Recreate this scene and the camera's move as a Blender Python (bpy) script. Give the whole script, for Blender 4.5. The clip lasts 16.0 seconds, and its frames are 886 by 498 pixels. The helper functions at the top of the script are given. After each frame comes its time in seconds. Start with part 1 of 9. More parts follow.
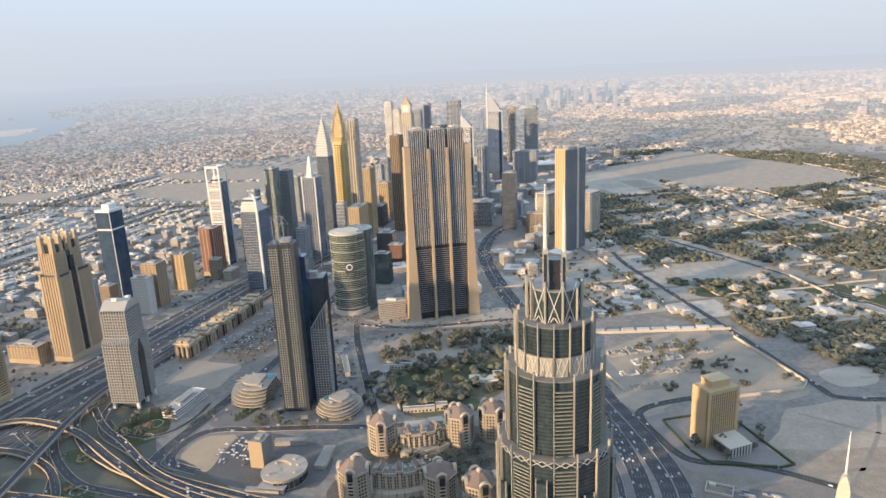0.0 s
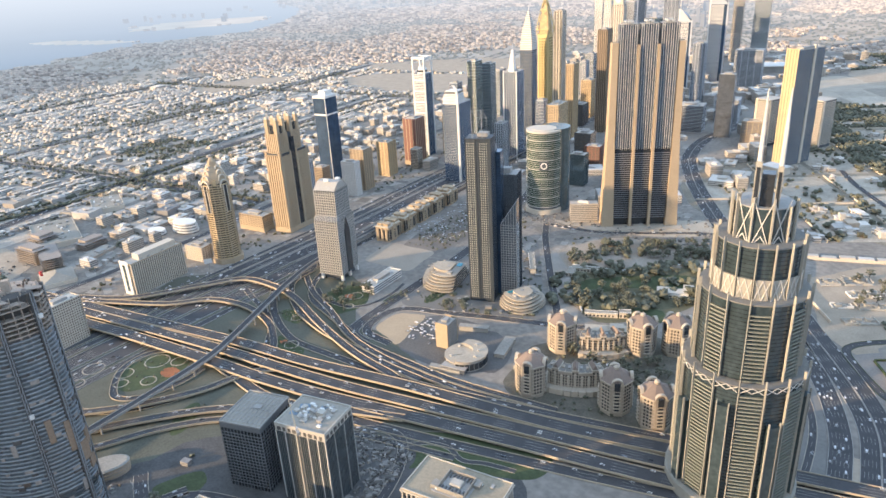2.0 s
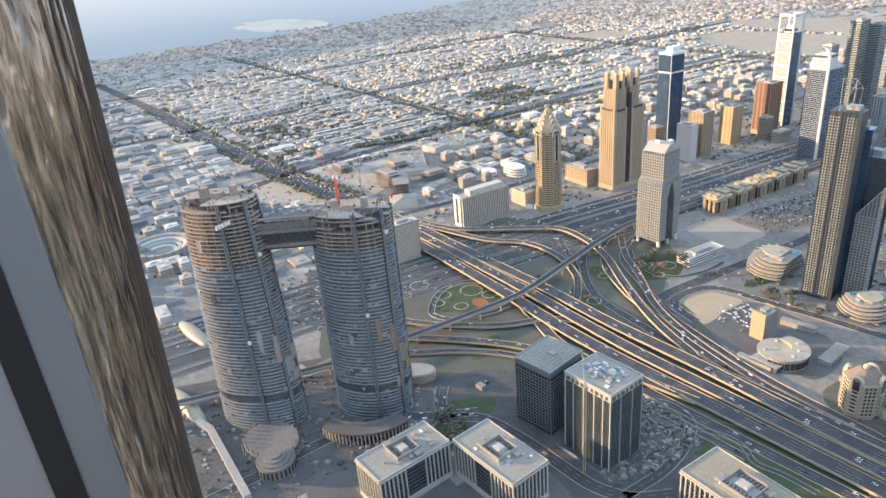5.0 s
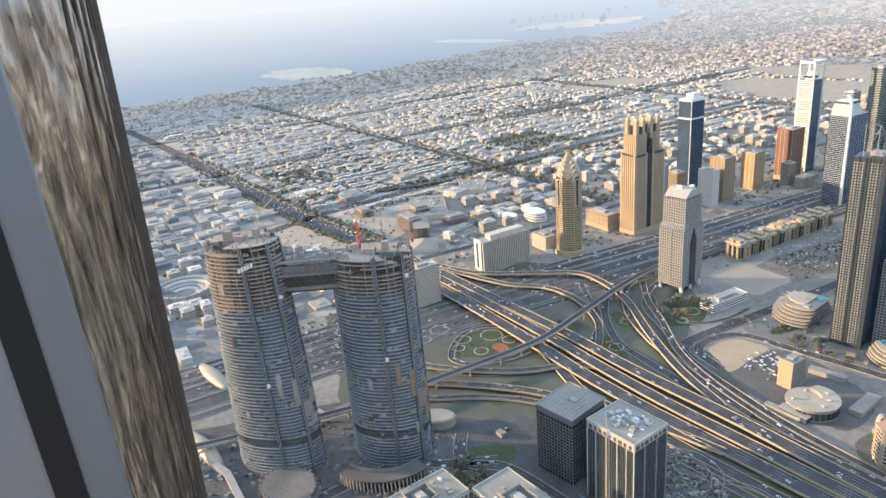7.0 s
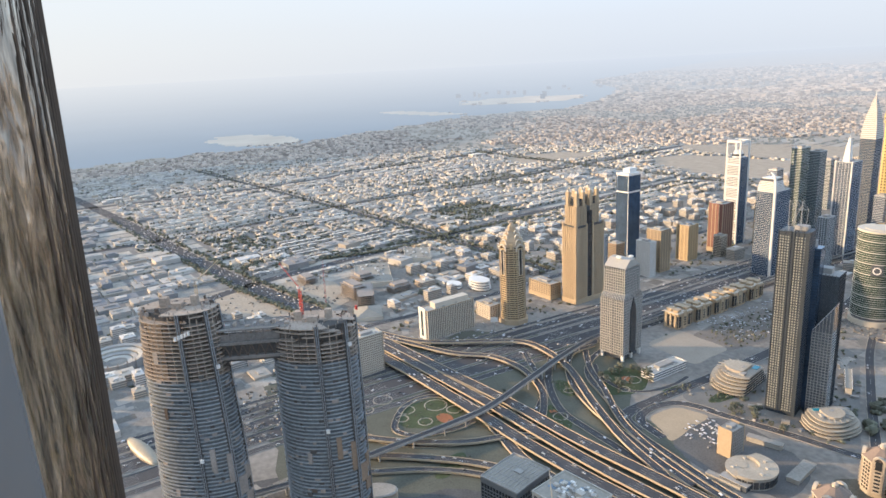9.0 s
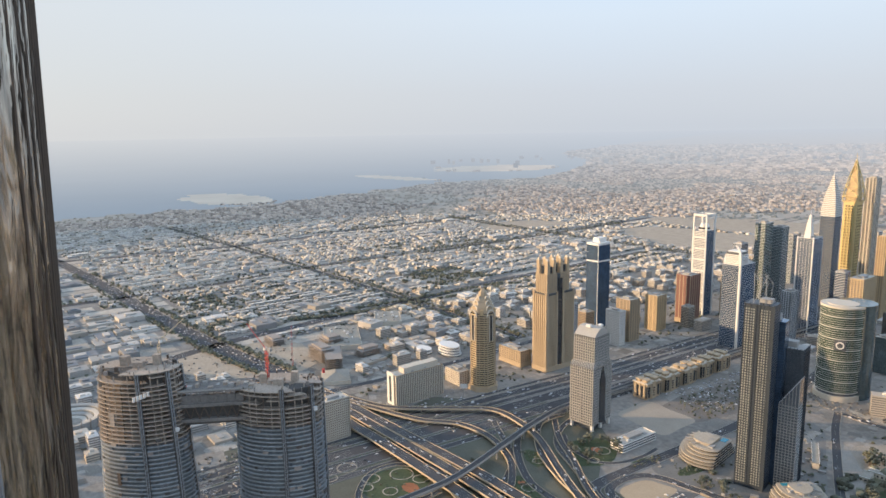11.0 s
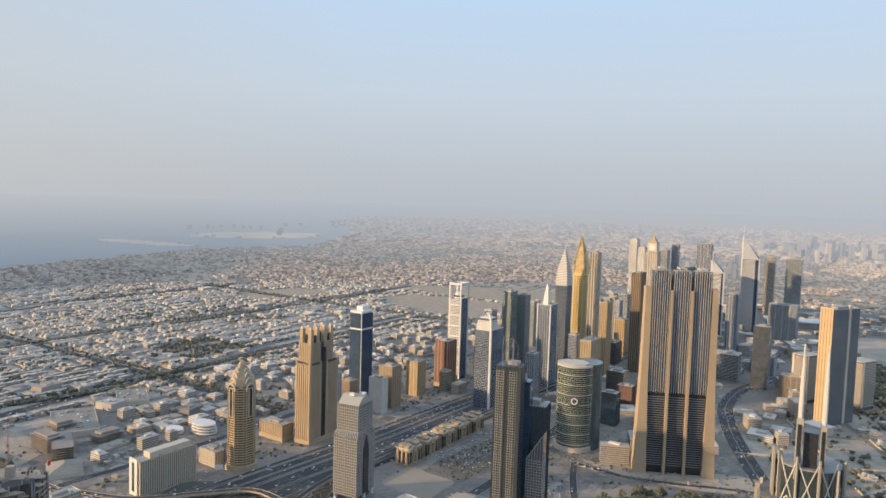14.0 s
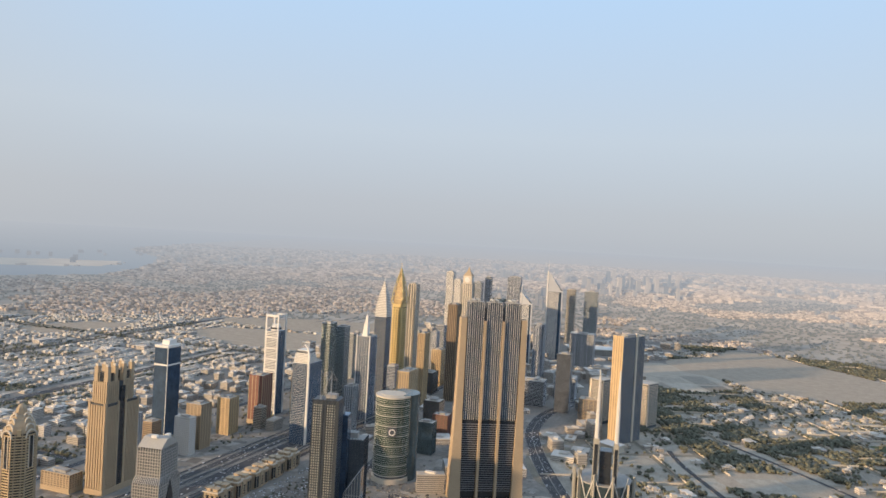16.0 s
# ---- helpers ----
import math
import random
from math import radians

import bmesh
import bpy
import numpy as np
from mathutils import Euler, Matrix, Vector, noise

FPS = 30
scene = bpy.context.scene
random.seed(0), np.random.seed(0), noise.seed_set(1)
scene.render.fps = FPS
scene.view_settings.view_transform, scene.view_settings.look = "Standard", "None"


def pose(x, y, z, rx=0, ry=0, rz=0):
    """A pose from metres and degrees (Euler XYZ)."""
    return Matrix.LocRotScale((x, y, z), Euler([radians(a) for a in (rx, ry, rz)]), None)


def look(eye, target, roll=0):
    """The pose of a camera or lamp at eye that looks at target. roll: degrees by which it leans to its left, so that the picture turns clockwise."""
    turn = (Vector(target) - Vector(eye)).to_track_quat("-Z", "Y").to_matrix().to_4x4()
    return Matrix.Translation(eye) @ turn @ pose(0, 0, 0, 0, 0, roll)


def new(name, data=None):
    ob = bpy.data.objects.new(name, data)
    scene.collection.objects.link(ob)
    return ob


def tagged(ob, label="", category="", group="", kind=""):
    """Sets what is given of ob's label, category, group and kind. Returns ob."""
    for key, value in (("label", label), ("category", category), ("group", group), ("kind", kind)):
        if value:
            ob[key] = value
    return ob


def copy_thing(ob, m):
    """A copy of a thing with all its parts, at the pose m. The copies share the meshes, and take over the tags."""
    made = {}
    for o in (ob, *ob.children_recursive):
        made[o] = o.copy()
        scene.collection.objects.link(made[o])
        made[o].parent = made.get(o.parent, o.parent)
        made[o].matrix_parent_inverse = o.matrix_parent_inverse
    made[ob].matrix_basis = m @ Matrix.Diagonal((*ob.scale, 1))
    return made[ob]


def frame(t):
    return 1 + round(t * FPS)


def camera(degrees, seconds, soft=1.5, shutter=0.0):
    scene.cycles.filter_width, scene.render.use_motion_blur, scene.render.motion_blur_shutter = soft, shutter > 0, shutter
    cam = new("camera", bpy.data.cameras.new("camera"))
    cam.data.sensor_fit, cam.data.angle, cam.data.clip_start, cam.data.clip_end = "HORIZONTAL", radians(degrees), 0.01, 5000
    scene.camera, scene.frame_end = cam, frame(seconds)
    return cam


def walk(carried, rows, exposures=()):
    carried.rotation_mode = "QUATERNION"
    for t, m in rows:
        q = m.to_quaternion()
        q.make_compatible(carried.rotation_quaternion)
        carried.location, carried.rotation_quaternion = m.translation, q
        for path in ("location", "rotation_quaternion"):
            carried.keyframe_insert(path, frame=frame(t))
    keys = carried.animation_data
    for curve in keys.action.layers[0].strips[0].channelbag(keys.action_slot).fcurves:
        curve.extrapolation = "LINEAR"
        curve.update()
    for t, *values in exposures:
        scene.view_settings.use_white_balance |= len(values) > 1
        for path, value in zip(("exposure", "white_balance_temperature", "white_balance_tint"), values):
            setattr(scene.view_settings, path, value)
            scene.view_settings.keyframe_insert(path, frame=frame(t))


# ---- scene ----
# A high viewing deck over a desert city by the sea, late afternoon. +y runs along the tower-lined avenue, -x towards the sea.
EYE = 452.0
cam = camera(65.7, 16.0, soft=1.6)
# seconds, sideways shift in metres, yaw, pitch, roll
ROWS = [
    (0.0, 0.20, 19.29, -14.93, 2.46), (0.5, 0.18, 24.39, -17.07, 3.39), (1.0, 0.16, 29.22, -19.06, 4.07),
    (1.5, 0.14, 32.48, -20.82, 3.74), (2.0, 0.12, 35.90, -22.59, 2.91), (2.5, 0.10, 41.96, -23.44, 3.55),
    (3.0, 0.08, 47.75, -22.98, 4.22), (3.5, 0.06, 52.39, -23.22, 4.33), (4.0, 0.03, 57.52, -23.21, 4.21),
    (4.5, 0.0, 60.21, -23.35, 4.87), (5.0, 0.0, 63.46, -24.41, 4.42), (5.2, 0.0, 64.08, -24.97, 5.06),
    (7.3, 0.0, 64.63, -19.51, 4.31), (7.5, 0.0, 63.28, -18.82, 4.19), (8.0, 0.05, 60.86, -17.85, 3.34),
    (8.5, 0.1, 60.31, -16.50, 2.84), (8.7, 0.12, 60.75, -15.79, 3.14), (10.8, 0.35, 59.75, -10.57, 1.24),
    (11.0, 0.36, 58.92, -9.90, 0.90), (11.5, 0.36, 56.63, -8.89, 0.32), (12.0, 0.36, 55.46, -8.78, 0.47),
    (12.5, 0.36, 53.65, -7.44, 0.17), (13.0, 0.36, 47.64, -5.39, -0.41), (13.5, 0.36, 43.38, -4.38, -1.03),
    (14.0, 0.36, 39.60, -4.06, -1.73), (14.5, 0.36, 35.68, -3.63, -2.16), (15.0, 0.36, 31.09, -2.35, -3.04),
    (15.5, 0.36, 27.58, -1.18, -2.86), (16.0, 0.36, 24.73, -0.80, -3.24),
]
walk(cam, [(t, pose(0, -s, EYE, 90 + pitch, roll, yaw)) for t, s, yaw, pitch, roll in ROWS],
     exposures=[(0.0, 0.38, 6250, 10), (1.0, 0.56, 6200, 10), (2.0, 0.78, 6180, 10), (5.0, 0.86, 6220, 10), (8.0, 0.72, 6280, 10), (10.8, 0.36, 6450, 10), (12.3, 0.16, 6500, 10), (13.5, 0.05, 6500, 10), (16.0, -0.02, 6500, 10)])

# ---- light ----
SUN_AZ, SUN_EL = math.atan2(-0.61, -0.792), radians(9.5)   # low in the haze, down the avenue and over the sea
sun = new("sun", bpy.data.lights.new("sun", "SUN"))
sun.data.energy, sun.data.angle, sun.data.color = 5.6, radians(1.2), (1.0, 0.69, 0.40)
to_sun = Vector((math.cos(SUN_EL) * math.sin(SUN_AZ), math.cos(SUN_EL) * math.cos(SUN_AZ), math.sin(SUN_EL)))
sun.matrix_world = look(to_sun * 900, (0, 0, 0))
world = bpy.data.worlds.new("sky")
scene.world = world
world.use_nodes = True
wn, wl = world.node_tree.nodes, world.node_tree.links
sky = wn.new("ShaderNodeTexSky")
sky.sky_type, sky.sun_disc = "NISHITA", False
sky.sun_elevation, sky.sun_rotation = SUN_EL, SUN_AZ
sky.air_density, sky.dust_density, sky.ozone_density, sky.altitude = 1.0, 1.0, 2.0, 0
dim = wn.new("ShaderNodeVectorMath")
dim.operation = "SCALE"
dim.inputs["Scale"].default_value = 0.12
wl.new(sky.outputs[0], dim.inputs[0])
# dust haze over the whole sky: greyest at the horizon, bluer overhead, creamy towards the sun
tc, sep = wn.new("ShaderNodeTexCoord"), wn.new("ShaderNodeSeparateXYZ")
wl.new(tc.outputs["Generated"], sep.inputs[0])
haze = wn.new("ShaderNodeValToRGB")
AIR = (0.40, 0.43, 0.475)
HAZE = [(0.0, AIR), (0.05, (0.42, 0.45, 0.50)), (0.15, (0.47, 0.535, 0.61)), (0.34, (0.42, 0.58, 0.78)), (1.0, (0.44, 0.60, 0.84))]
while len(haze.color_ramp.elements) < len(HAZE):
    haze.color_ramp.elements.new(0.5)
for e, (p, c) in zip(haze.color_ramp.elements, HAZE):
    e.position, e.color = p, (*c, 1)
wl.new(sep.outputs["Z"], haze.inputs[0])
dot = wn.new("ShaderNodeVectorMath")
dot.operation = "DOT_PRODUCT"
dot.inputs[1].default_value = (math.sin(SUN_AZ), math.cos(SUN_AZ), 0)
wl.new(tc.outputs["Generated"], dot.inputs[0])
warm = wn.new("ShaderNodeMapRange")
warm.inputs["From Min"].default_value, warm.inputs["From Max"].default_value = -0.1, 1.0
wl.new(dot.outputs["Value"], warm.inputs["Value"])
cream = wn.new("ShaderNodeMix")
cream.data_type = "RGBA"
CREAM = (0.47, 0.47, 0.46)
cream.inputs[7].default_value = (*CREAM, 1)
wl.new(warm.outputs[0], cream.inputs[0])
wl.new(haze.outputs[0], cream.inputs[6])
both = wn.new("ShaderNodeMix")
both.data_type = "RGBA"
both.inputs[0].default_value = 0.93
wl.new(dim.outputs[0], both.inputs[6])
wl.new(cream.outputs[2], both.inputs[7])
wl.new(both.outputs[2], wn["Background"].inputs["Color"])
wn["Background"].inputs["Strength"].default_value = 1.25

# ---- building helpers ----
D0, D1 = 3600.0, 4850.0


def draw_in(p):
    """Beyond 3.6 km the distance is a backdrop: it is drawn in towards 4.85 km, and shrinks as it goes."""
    p = np.asarray(p, float)
    r = np.maximum(np.hypot(p[..., 0], p[..., 1]), 1e-6)
    k = np.where(r > D0, (D0 + (D1 - D0) * (1 - 1 / (1 + np.maximum(r - D0, 0) / (D1 - D0)))) / r, 1.0)
    q = p * k[..., None]
    q[..., 2] = EYE + (p[..., 2] - EYE) * k
    return q


class Geo:
    """Collects vertices and faces of one mesh."""

    def __init__(self):
        self.v, self.f = [], []

    def add(self, verts, faces):
        n = len(self.v)
        self.v += [tuple(p) for p in verts]
        self.f += [tuple(n + i for i in q) for q in faces]
        return self

    def box(self, x, y, z, w, d, h, rz=0.0):
        """A box on (x, y, z): the middle of its base."""
        c, s = math.cos(radians(rz)), math.sin(radians(rz))
        pts = []
        for zz in (z, z + h):
            for a, b in ((-w / 2, -d / 2), (w / 2, -d / 2), (w / 2, d / 2), (-w / 2, d / 2)):
                pts.append((x + a * c - b * s, y + a * s + b * c, zz))
        return self.add(pts, [(3, 2, 1, 0), (4, 5, 6, 7), (0, 1, 5, 4), (1, 2, 6, 5), (2, 3, 7, 6), (3, 0, 4, 7)])

    def loft(self, rings):
        """Joins rings of points, all of one length, and closes both ends."""
        n = len(rings[0])
        pts, faces = [p for r in rings for p in r], []
        for k in range(len(rings) - 1):
            for i in range(n):
                j = (i + 1) % n
                faces.append((k * n + i, k * n + j, (k + 1) * n + j, (k + 1) * n + i))
        faces.append(tuple(range(n))[::-1])
        faces.append(tuple((len(rings) - 1) * n + i for i in range(n)))
        return self.add(pts, faces)

    def prism(self, poly, z0, z1, top=None):
        return self.loft([[(x, y, z0) for x, y in poly], [(x, y, z1) for x, y in (top or poly)]])

    def cyl(self, x, y, z, r, h, n=16, r2=None):
        r2 = r if r2 is None else r2
        a = [2 * math.pi * i / n for i in range(n)]
        return self.loft([[(x + r * math.cos(t), y + r * math.sin(t), z) for t in a], [(x + r2 * math.cos(t), y + r2 * math.sin(t), z + h) for t in a]])

    def beam(self, p, q, w, h=None):
        """A square bar from p to q."""
        p, q = Vector(p), Vector(q)
        h = h or w
        d = (q - p).normalized()
        s = d.cross((0, 0, 1)) if abs(d.z) < 0.99 else Vector((1, 0, 0))
        s.normalize()
        u = s.cross(d)
        r = [[c + s * a * w / 2 + u * b * h / 2 for a, b in ((-1, -1), (1, -1), (1, 1), (-1, 1))] for c in (p, q)]
        return self.loft(r)

    def mesh(self, name, mat, smooth=False):
        me = bpy.data.meshes.new(name)
        me.from_pydata(self.v, [], self.f)
        me.materials.append(mat)
        if smooth:
            me.polygons.foreach_set("use_smooth", [True] * len(me.polygons))
        me.update()
        return me


def part(name, geo, mat, parent, label="", kind="", smooth=False):
    ob = new(name, geo.mesh(name, mat, smooth))
    ob.parent = parent
    return tagged(ob, label=label, kind=kind)


def thing(name, label, category, x, y, rz=0.0, z=0.0, group=""):
    ob = new(name)
    ob.matrix_world = pose(x, y, z, 0, 0, rz)
    return tagged(ob, label, category, group)


def solo(name, geo, mat, label, category, kind="", group="", smooth=False):
    """A thing or piece of the setting that is one mesh, made in place."""
    return tagged(new(name, geo.mesh(name, mat, smooth)), label, category, group, kind)


def ell(rx, ry, n=32, a0=0.0, a1=360.0):
    close = abs(a1 - a0 - 360) < 1e-6
    m = n if close else n - 1
    return [(rx * math.cos(radians(a0 + (a1 - a0) * i / m)), ry * math.sin(radians(a0 + (a1 - a0) * i / m))) for i in range(n)]


def bands(w, d, z0, z1, step, hgt, proud, off=0.0):
    """Floor edges of a rectangular tower, one slab a storey."""
    g = Geo()
    z = z0 + off
    while z + hgt <= z1 + 0.01:
        g.box(0, 0, z, w + 2 * proud, d + 2 * proud, hgt)
        z += step
    return g


def piers(w, d, z0, z1, nx, ny, pw, proud, sides="SNEW"):
    """Upright ribs on the faces of a rectangular tower."""
    g = Geo()
    for i in range(nx + 1):
        x = -w / 2 + w * i / nx
        if "S" in sides:
            g.box(x, -d / 2, z0, pw, 2 * proud, z1 - z0)
        if "N" in sides:
            g.box(x, d / 2, z0, pw, 2 * proud, z1 - z0)
    for i in range(ny + 1):
        y = -d / 2 + d * i / ny
        if "E" in sides:
            g.box(w / 2, y, z0, 2 * proud, pw, z1 - z0)
        if "W" in sides:
            g.box(-w / 2, y, z0, 2 * proud, pw, z1 - z0)
    return g


def many_boxes(name, arr, mat):
    """Thousands of open-bottomed boxes in one mesh: rows of x, y, z, width, depth, height, turn in degrees, and roof shrink."""
    a = np.asarray(arr, float)
    n = len(a)
    c, s = np.cos(np.radians(a[:, 6])), np.sin(np.radians(a[:, 6]))
    v = np.zeros((n, 8, 3))
    for i, (p, q) in enumerate(((-1, -1), (1, -1), (1, 1), (-1, 1))):
        for up in (0, 1):
            k = 1.0 if up == 0 else a[:, 7]
            x, y = p * a[:, 3] / 2 * k, q * a[:, 4] / 2 * k
            v[:, i + 4 * up, 0], v[:, i + 4 * up, 1] = a[:, 0] + x * c - y * s, a[:, 1] + x * s + y * c
            v[:, i + 4 * up, 2] = a[:, 2] + up * (a[:, 5] + np.minimum(0.3, 0.1 * a[:, 5]) * ((np.arange(n) * 0.618) % 1))
    v = draw_in(v)
    q = np.array([(4, 5, 6, 7), (0, 1, 5, 4), (1, 2, 6, 5), (2, 3, 7, 6), (3, 0, 4, 7)])
    f = (q[None] + 8 * np.arange(n)[:, None, None]).reshape(-1, 4)
    me = bpy.data.meshes.new(name)
    me.vertices.add(n * 8)
    me.vertices.foreach_set("co", v.ravel())
    me.loops.add(f.size)
    me.loops.foreach_set("vertex_index", f.ravel().astype(np.int32))
    me.polygons.add(len(f))
    me.polygons.foreach_set("loop_start", np.arange(0, f.size, 4, dtype=np.int32))
    me.polygons.foreach_set("loop_total", np.full(len(f), 4, dtype=np.int32))
    me.update(calc_edges=True)
    me.shade_flat()
    me.materials.append(mat)
    return new(name, me)


# ---- materials ----
def material(name, colour, rough=0.8, metal=0.0, vary=0.12, scale=0.3, fine=4.0, bump=0.0, spec=0.5, island=0.0):
    """Painted, stone or metal surface: a base colour, broad stains and fine grain, and a little relief."""
    m = bpy.data.materials.new(name)
    m.use_nodes = True
    nt = m.node_tree
    b = nt.nodes["Principled BSDF"]
    b.inputs["Roughness"].default_value, b.inputs["Metallic"].default_value = rough, metal
    b.inputs["Specular IOR Level"].default_value = spec
    geo = nt.nodes.new("ShaderNodeNewGeometry")
    def noise_tex(sc, det):
        n = nt.nodes.new("ShaderNodeTexNoise")
        n.inputs["Scale"].default_value, n.inputs["Detail"].default_value = sc, det
        nt.links.new(geo.outputs["Position"], n.inputs["Vector"])
        return n
    big, small = noise_tex(scale * 0.1, 3), noise_tex(fine * 0.1, 2)
    add = nt.nodes.new("ShaderNodeMath")
    add.operation = "ADD"
    nt.links.new(big.outputs["Fac"], add.inputs[0])
    nt.links.new(small.outputs["Fac"], add.inputs[1])
    ramp = nt.nodes.new("ShaderNodeMapRange")
    ramp.inputs["From Min"].default_value, ramp.inputs["From Max"].default_value = 0.6, 1.4
    ramp.inputs["To Min"].default_value, ramp.inputs["To Max"].default_value = 1 - vary, 1 + vary
    nt.links.new(add.outputs[0], ramp.inputs["Value"])
    last = ramp.outputs[0]
    if island:
        rnd = nt.nodes.new("ShaderNodeMapRange")
        rnd.inputs["To Min"].default_value, rnd.inputs["To Max"].default_value = 1 - island, 1 + island
        nt.links.new(geo.outputs["Random Per Island"], rnd.inputs["Value"])
        mul = nt.nodes.new("ShaderNodeMath")
        mul.operation = "MULTIPLY"
        nt.links.new(last, mul.inputs[0])
        nt.links.new(rnd.outputs[0], mul.inputs[1])
        last = mul.outputs[0]
    sc = nt.nodes.new("ShaderNodeVectorMath")
    sc.operation = "SCALE"
    sc.inputs[0].default_value = colour
    nt.links.new(last, sc.inputs["Scale"])
    nt.links.new(sc.outputs[0], b.inputs["Base Color"])
    if bump:
        bp = nt.nodes.new("ShaderNodeBump")
        bp.inputs["Strength"].default_value, bp.inputs["Distance"].default_value = bump, 0.5
        nt.links.new(small.outputs["Fac"], bp.inputs["Height"])
        nt.links.new(bp.outputs[0], b.inputs["Normal"])
    return m


def glazing(name, colour, rough=0.12, vary=0.35, metal=0.5):
    """Coated curtain-wall glass: it mirrors part of the sky, each field a little different."""
    m = material(name, colour, rough, metal, vary, 0.8, 3.0, 0.0, 0.9)
    return m


M_STONE = material("warm_stone", (0.41, 0.32, 0.215), 0.8, vary=0.10)
M_GOLDSTONE = material("ochre_cladding", (0.50, 0.375, 0.22), 0.7, vary=0.10)
M_CREAM = material("cream_render", (0.55, 0.495, 0.41), 0.8, vary=0.10)
M_WHITE = material("white_cladding", (0.68, 0.665, 0.63), 0.55, vary=0.08)
M_GREY = material("grey_concrete", (0.33, 0.32, 0.30), 0.85, vary=0.18)
M_DARKCON = material("raw_concrete", (0.30, 0.265, 0.235), 0.9, vary=0.3, fine=6)
M_ROOF = material("roof_screed", (0.46, 0.43, 0.38), 0.9, vary=0.22)
M_STEEL = material("brushed_steel", (0.62, 0.62, 0.63), 0.35, 0.9, vary=0.08)
M_RED = material("red_granite", (0.20, 0.09, 0.07), 0.6, vary=0.12)
M_BROWN = material("brown_granite", (0.10, 0.075, 0.058), 0.6, vary=0.12)
M_GLASS = glazing("grey_glass", (0.19, 0.21, 0.235))
M_BLUE = glazing("blue_glass", (0.085, 0.135, 0.21))
M_GREEN = glazing("green_glass", (0.095, 0.14, 0.115), 0.2)
M_TEAL = glazing("teal_glass", (0.14, 0.185, 0.20), 0.15)
M_BLACK = glazing("black_glass", (0.03, 0.034, 0.04), 0.15, metal=0.0)
M_ASPHALT = material("asphalt", (0.062, 0.062, 0.066), 0.9, vary=0.25, scale=0.5)
M_PARAPET = material("road_parapet", (0.44, 0.37, 0.27), 0.8, vary=0.1)
M_PAINT = material("road_paint", (0.40, 0.39, 0.36), 0.7, vary=0.1)
M_SAND = material("bare_sand", (0.37, 0.31, 0.24), 0.95, vary=0.22, scale=0.35, fine=2.0)
M_LAWN = material("lawn", (0.06, 0.078, 0.036), 0.95, vary=0.35, scale=0.6, fine=3)
M_LEAF = material("foliage", (0.112, 0.115, 0.082), 0.9, vary=0.3, scale=0.5, fine=5, island=0.45)
M_TRUNK = material("bark", (0.12, 0.085, 0.055), 0.95, vary=0.2)
M_TILE = material("clay_roof_tiles", (0.22, 0.17, 0.14), 0.85, vary=0.18, fine=8)
M_PAVE = material("pale_paving", (0.40, 0.35, 0.28), 0.9, vary=0.2)
M_YELLOW = material("gilded_panels", (0.62, 0.50, 0.24), 0.4, 0.25, vary=0.1)
M_POOL = material("pool_water", (0.03, 0.25, 0.33), 0.1, vary=0.1)
M_HOUSE = material("villa_render", (0.61, 0.55, 0.47), 0.9, vary=0.15, island=0.2)


def tinted(mat, stops):
    """Gives each loose piece of a material's mesh one of several paints."""
    nt = mat.node_tree
    geo = [n for n in nt.nodes if n.type == "NEW_GEOMETRY"][0]
    ramp = nt.nodes.new("ShaderNodeValToRGB")
    ramp.color_ramp.interpolation = "CONSTANT"
    while len(ramp.color_ramp.elements) < len(stops):
        ramp.color_ramp.elements.new(0.5)
    for e, (p, c) in zip(ramp.color_ramp.elements, stops):
        e.position, e.color = p, (*c, 1)
    nt.links.new(geo.outputs["Random Per Island"], ramp.inputs[0])
    scale = [n for n in nt.nodes if n.type == "VECT_MATH" and n.operation == "SCALE"][0]
    nt.links.new(ramp.outputs[0], scale.inputs[0])


tinted(M_HOUSE, [(0.0, (0.66, 0.63, 0.59)), (0.28, (0.50, 0.465, 0.41)), (0.48, (0.44, 0.40, 0.345)), (0.64, (0.58, 0.545, 0.49)), (0.82, (0.36, 0.34, 0.315)), (0.94, (0.43, 0.35, 0.27))])
M_HEDGE = material("hedge", (0.05, 0.07, 0.03), 0.95, vary=0.3)
M_DARKFACE = material("dark_grey_cladding", (0.045, 0.056, 0.068), 0.45, vary=0.15)
M_PALEPANE = material("glint_pale_glass", (0.36, 0.37, 0.33), 0.25, vary=0.25, fine=9)
M_SILVER = material("silver_cladding", (0.50, 0.52, 0.55), 0.45, 0.3, vary=0.08)
M_PALEGRID = material("pale_grey_cladding", (0.50, 0.49, 0.46), 0.7, vary=0.1)
M_BALC = material("balcony_glass", (0.12, 0.14, 0.12), 0.3, vary=0.2)
M_SLABEDGE = material("balcony_slab_edges", (0.27, 0.27, 0.235), 0.7, vary=0.12)
M_CARW = material("car_paint", (0.6, 0.6, 0.6), 0.3, vary=0.02)
M_REDPAINT = material("red_paint", (0.45, 0.05, 0.04), 0.6)

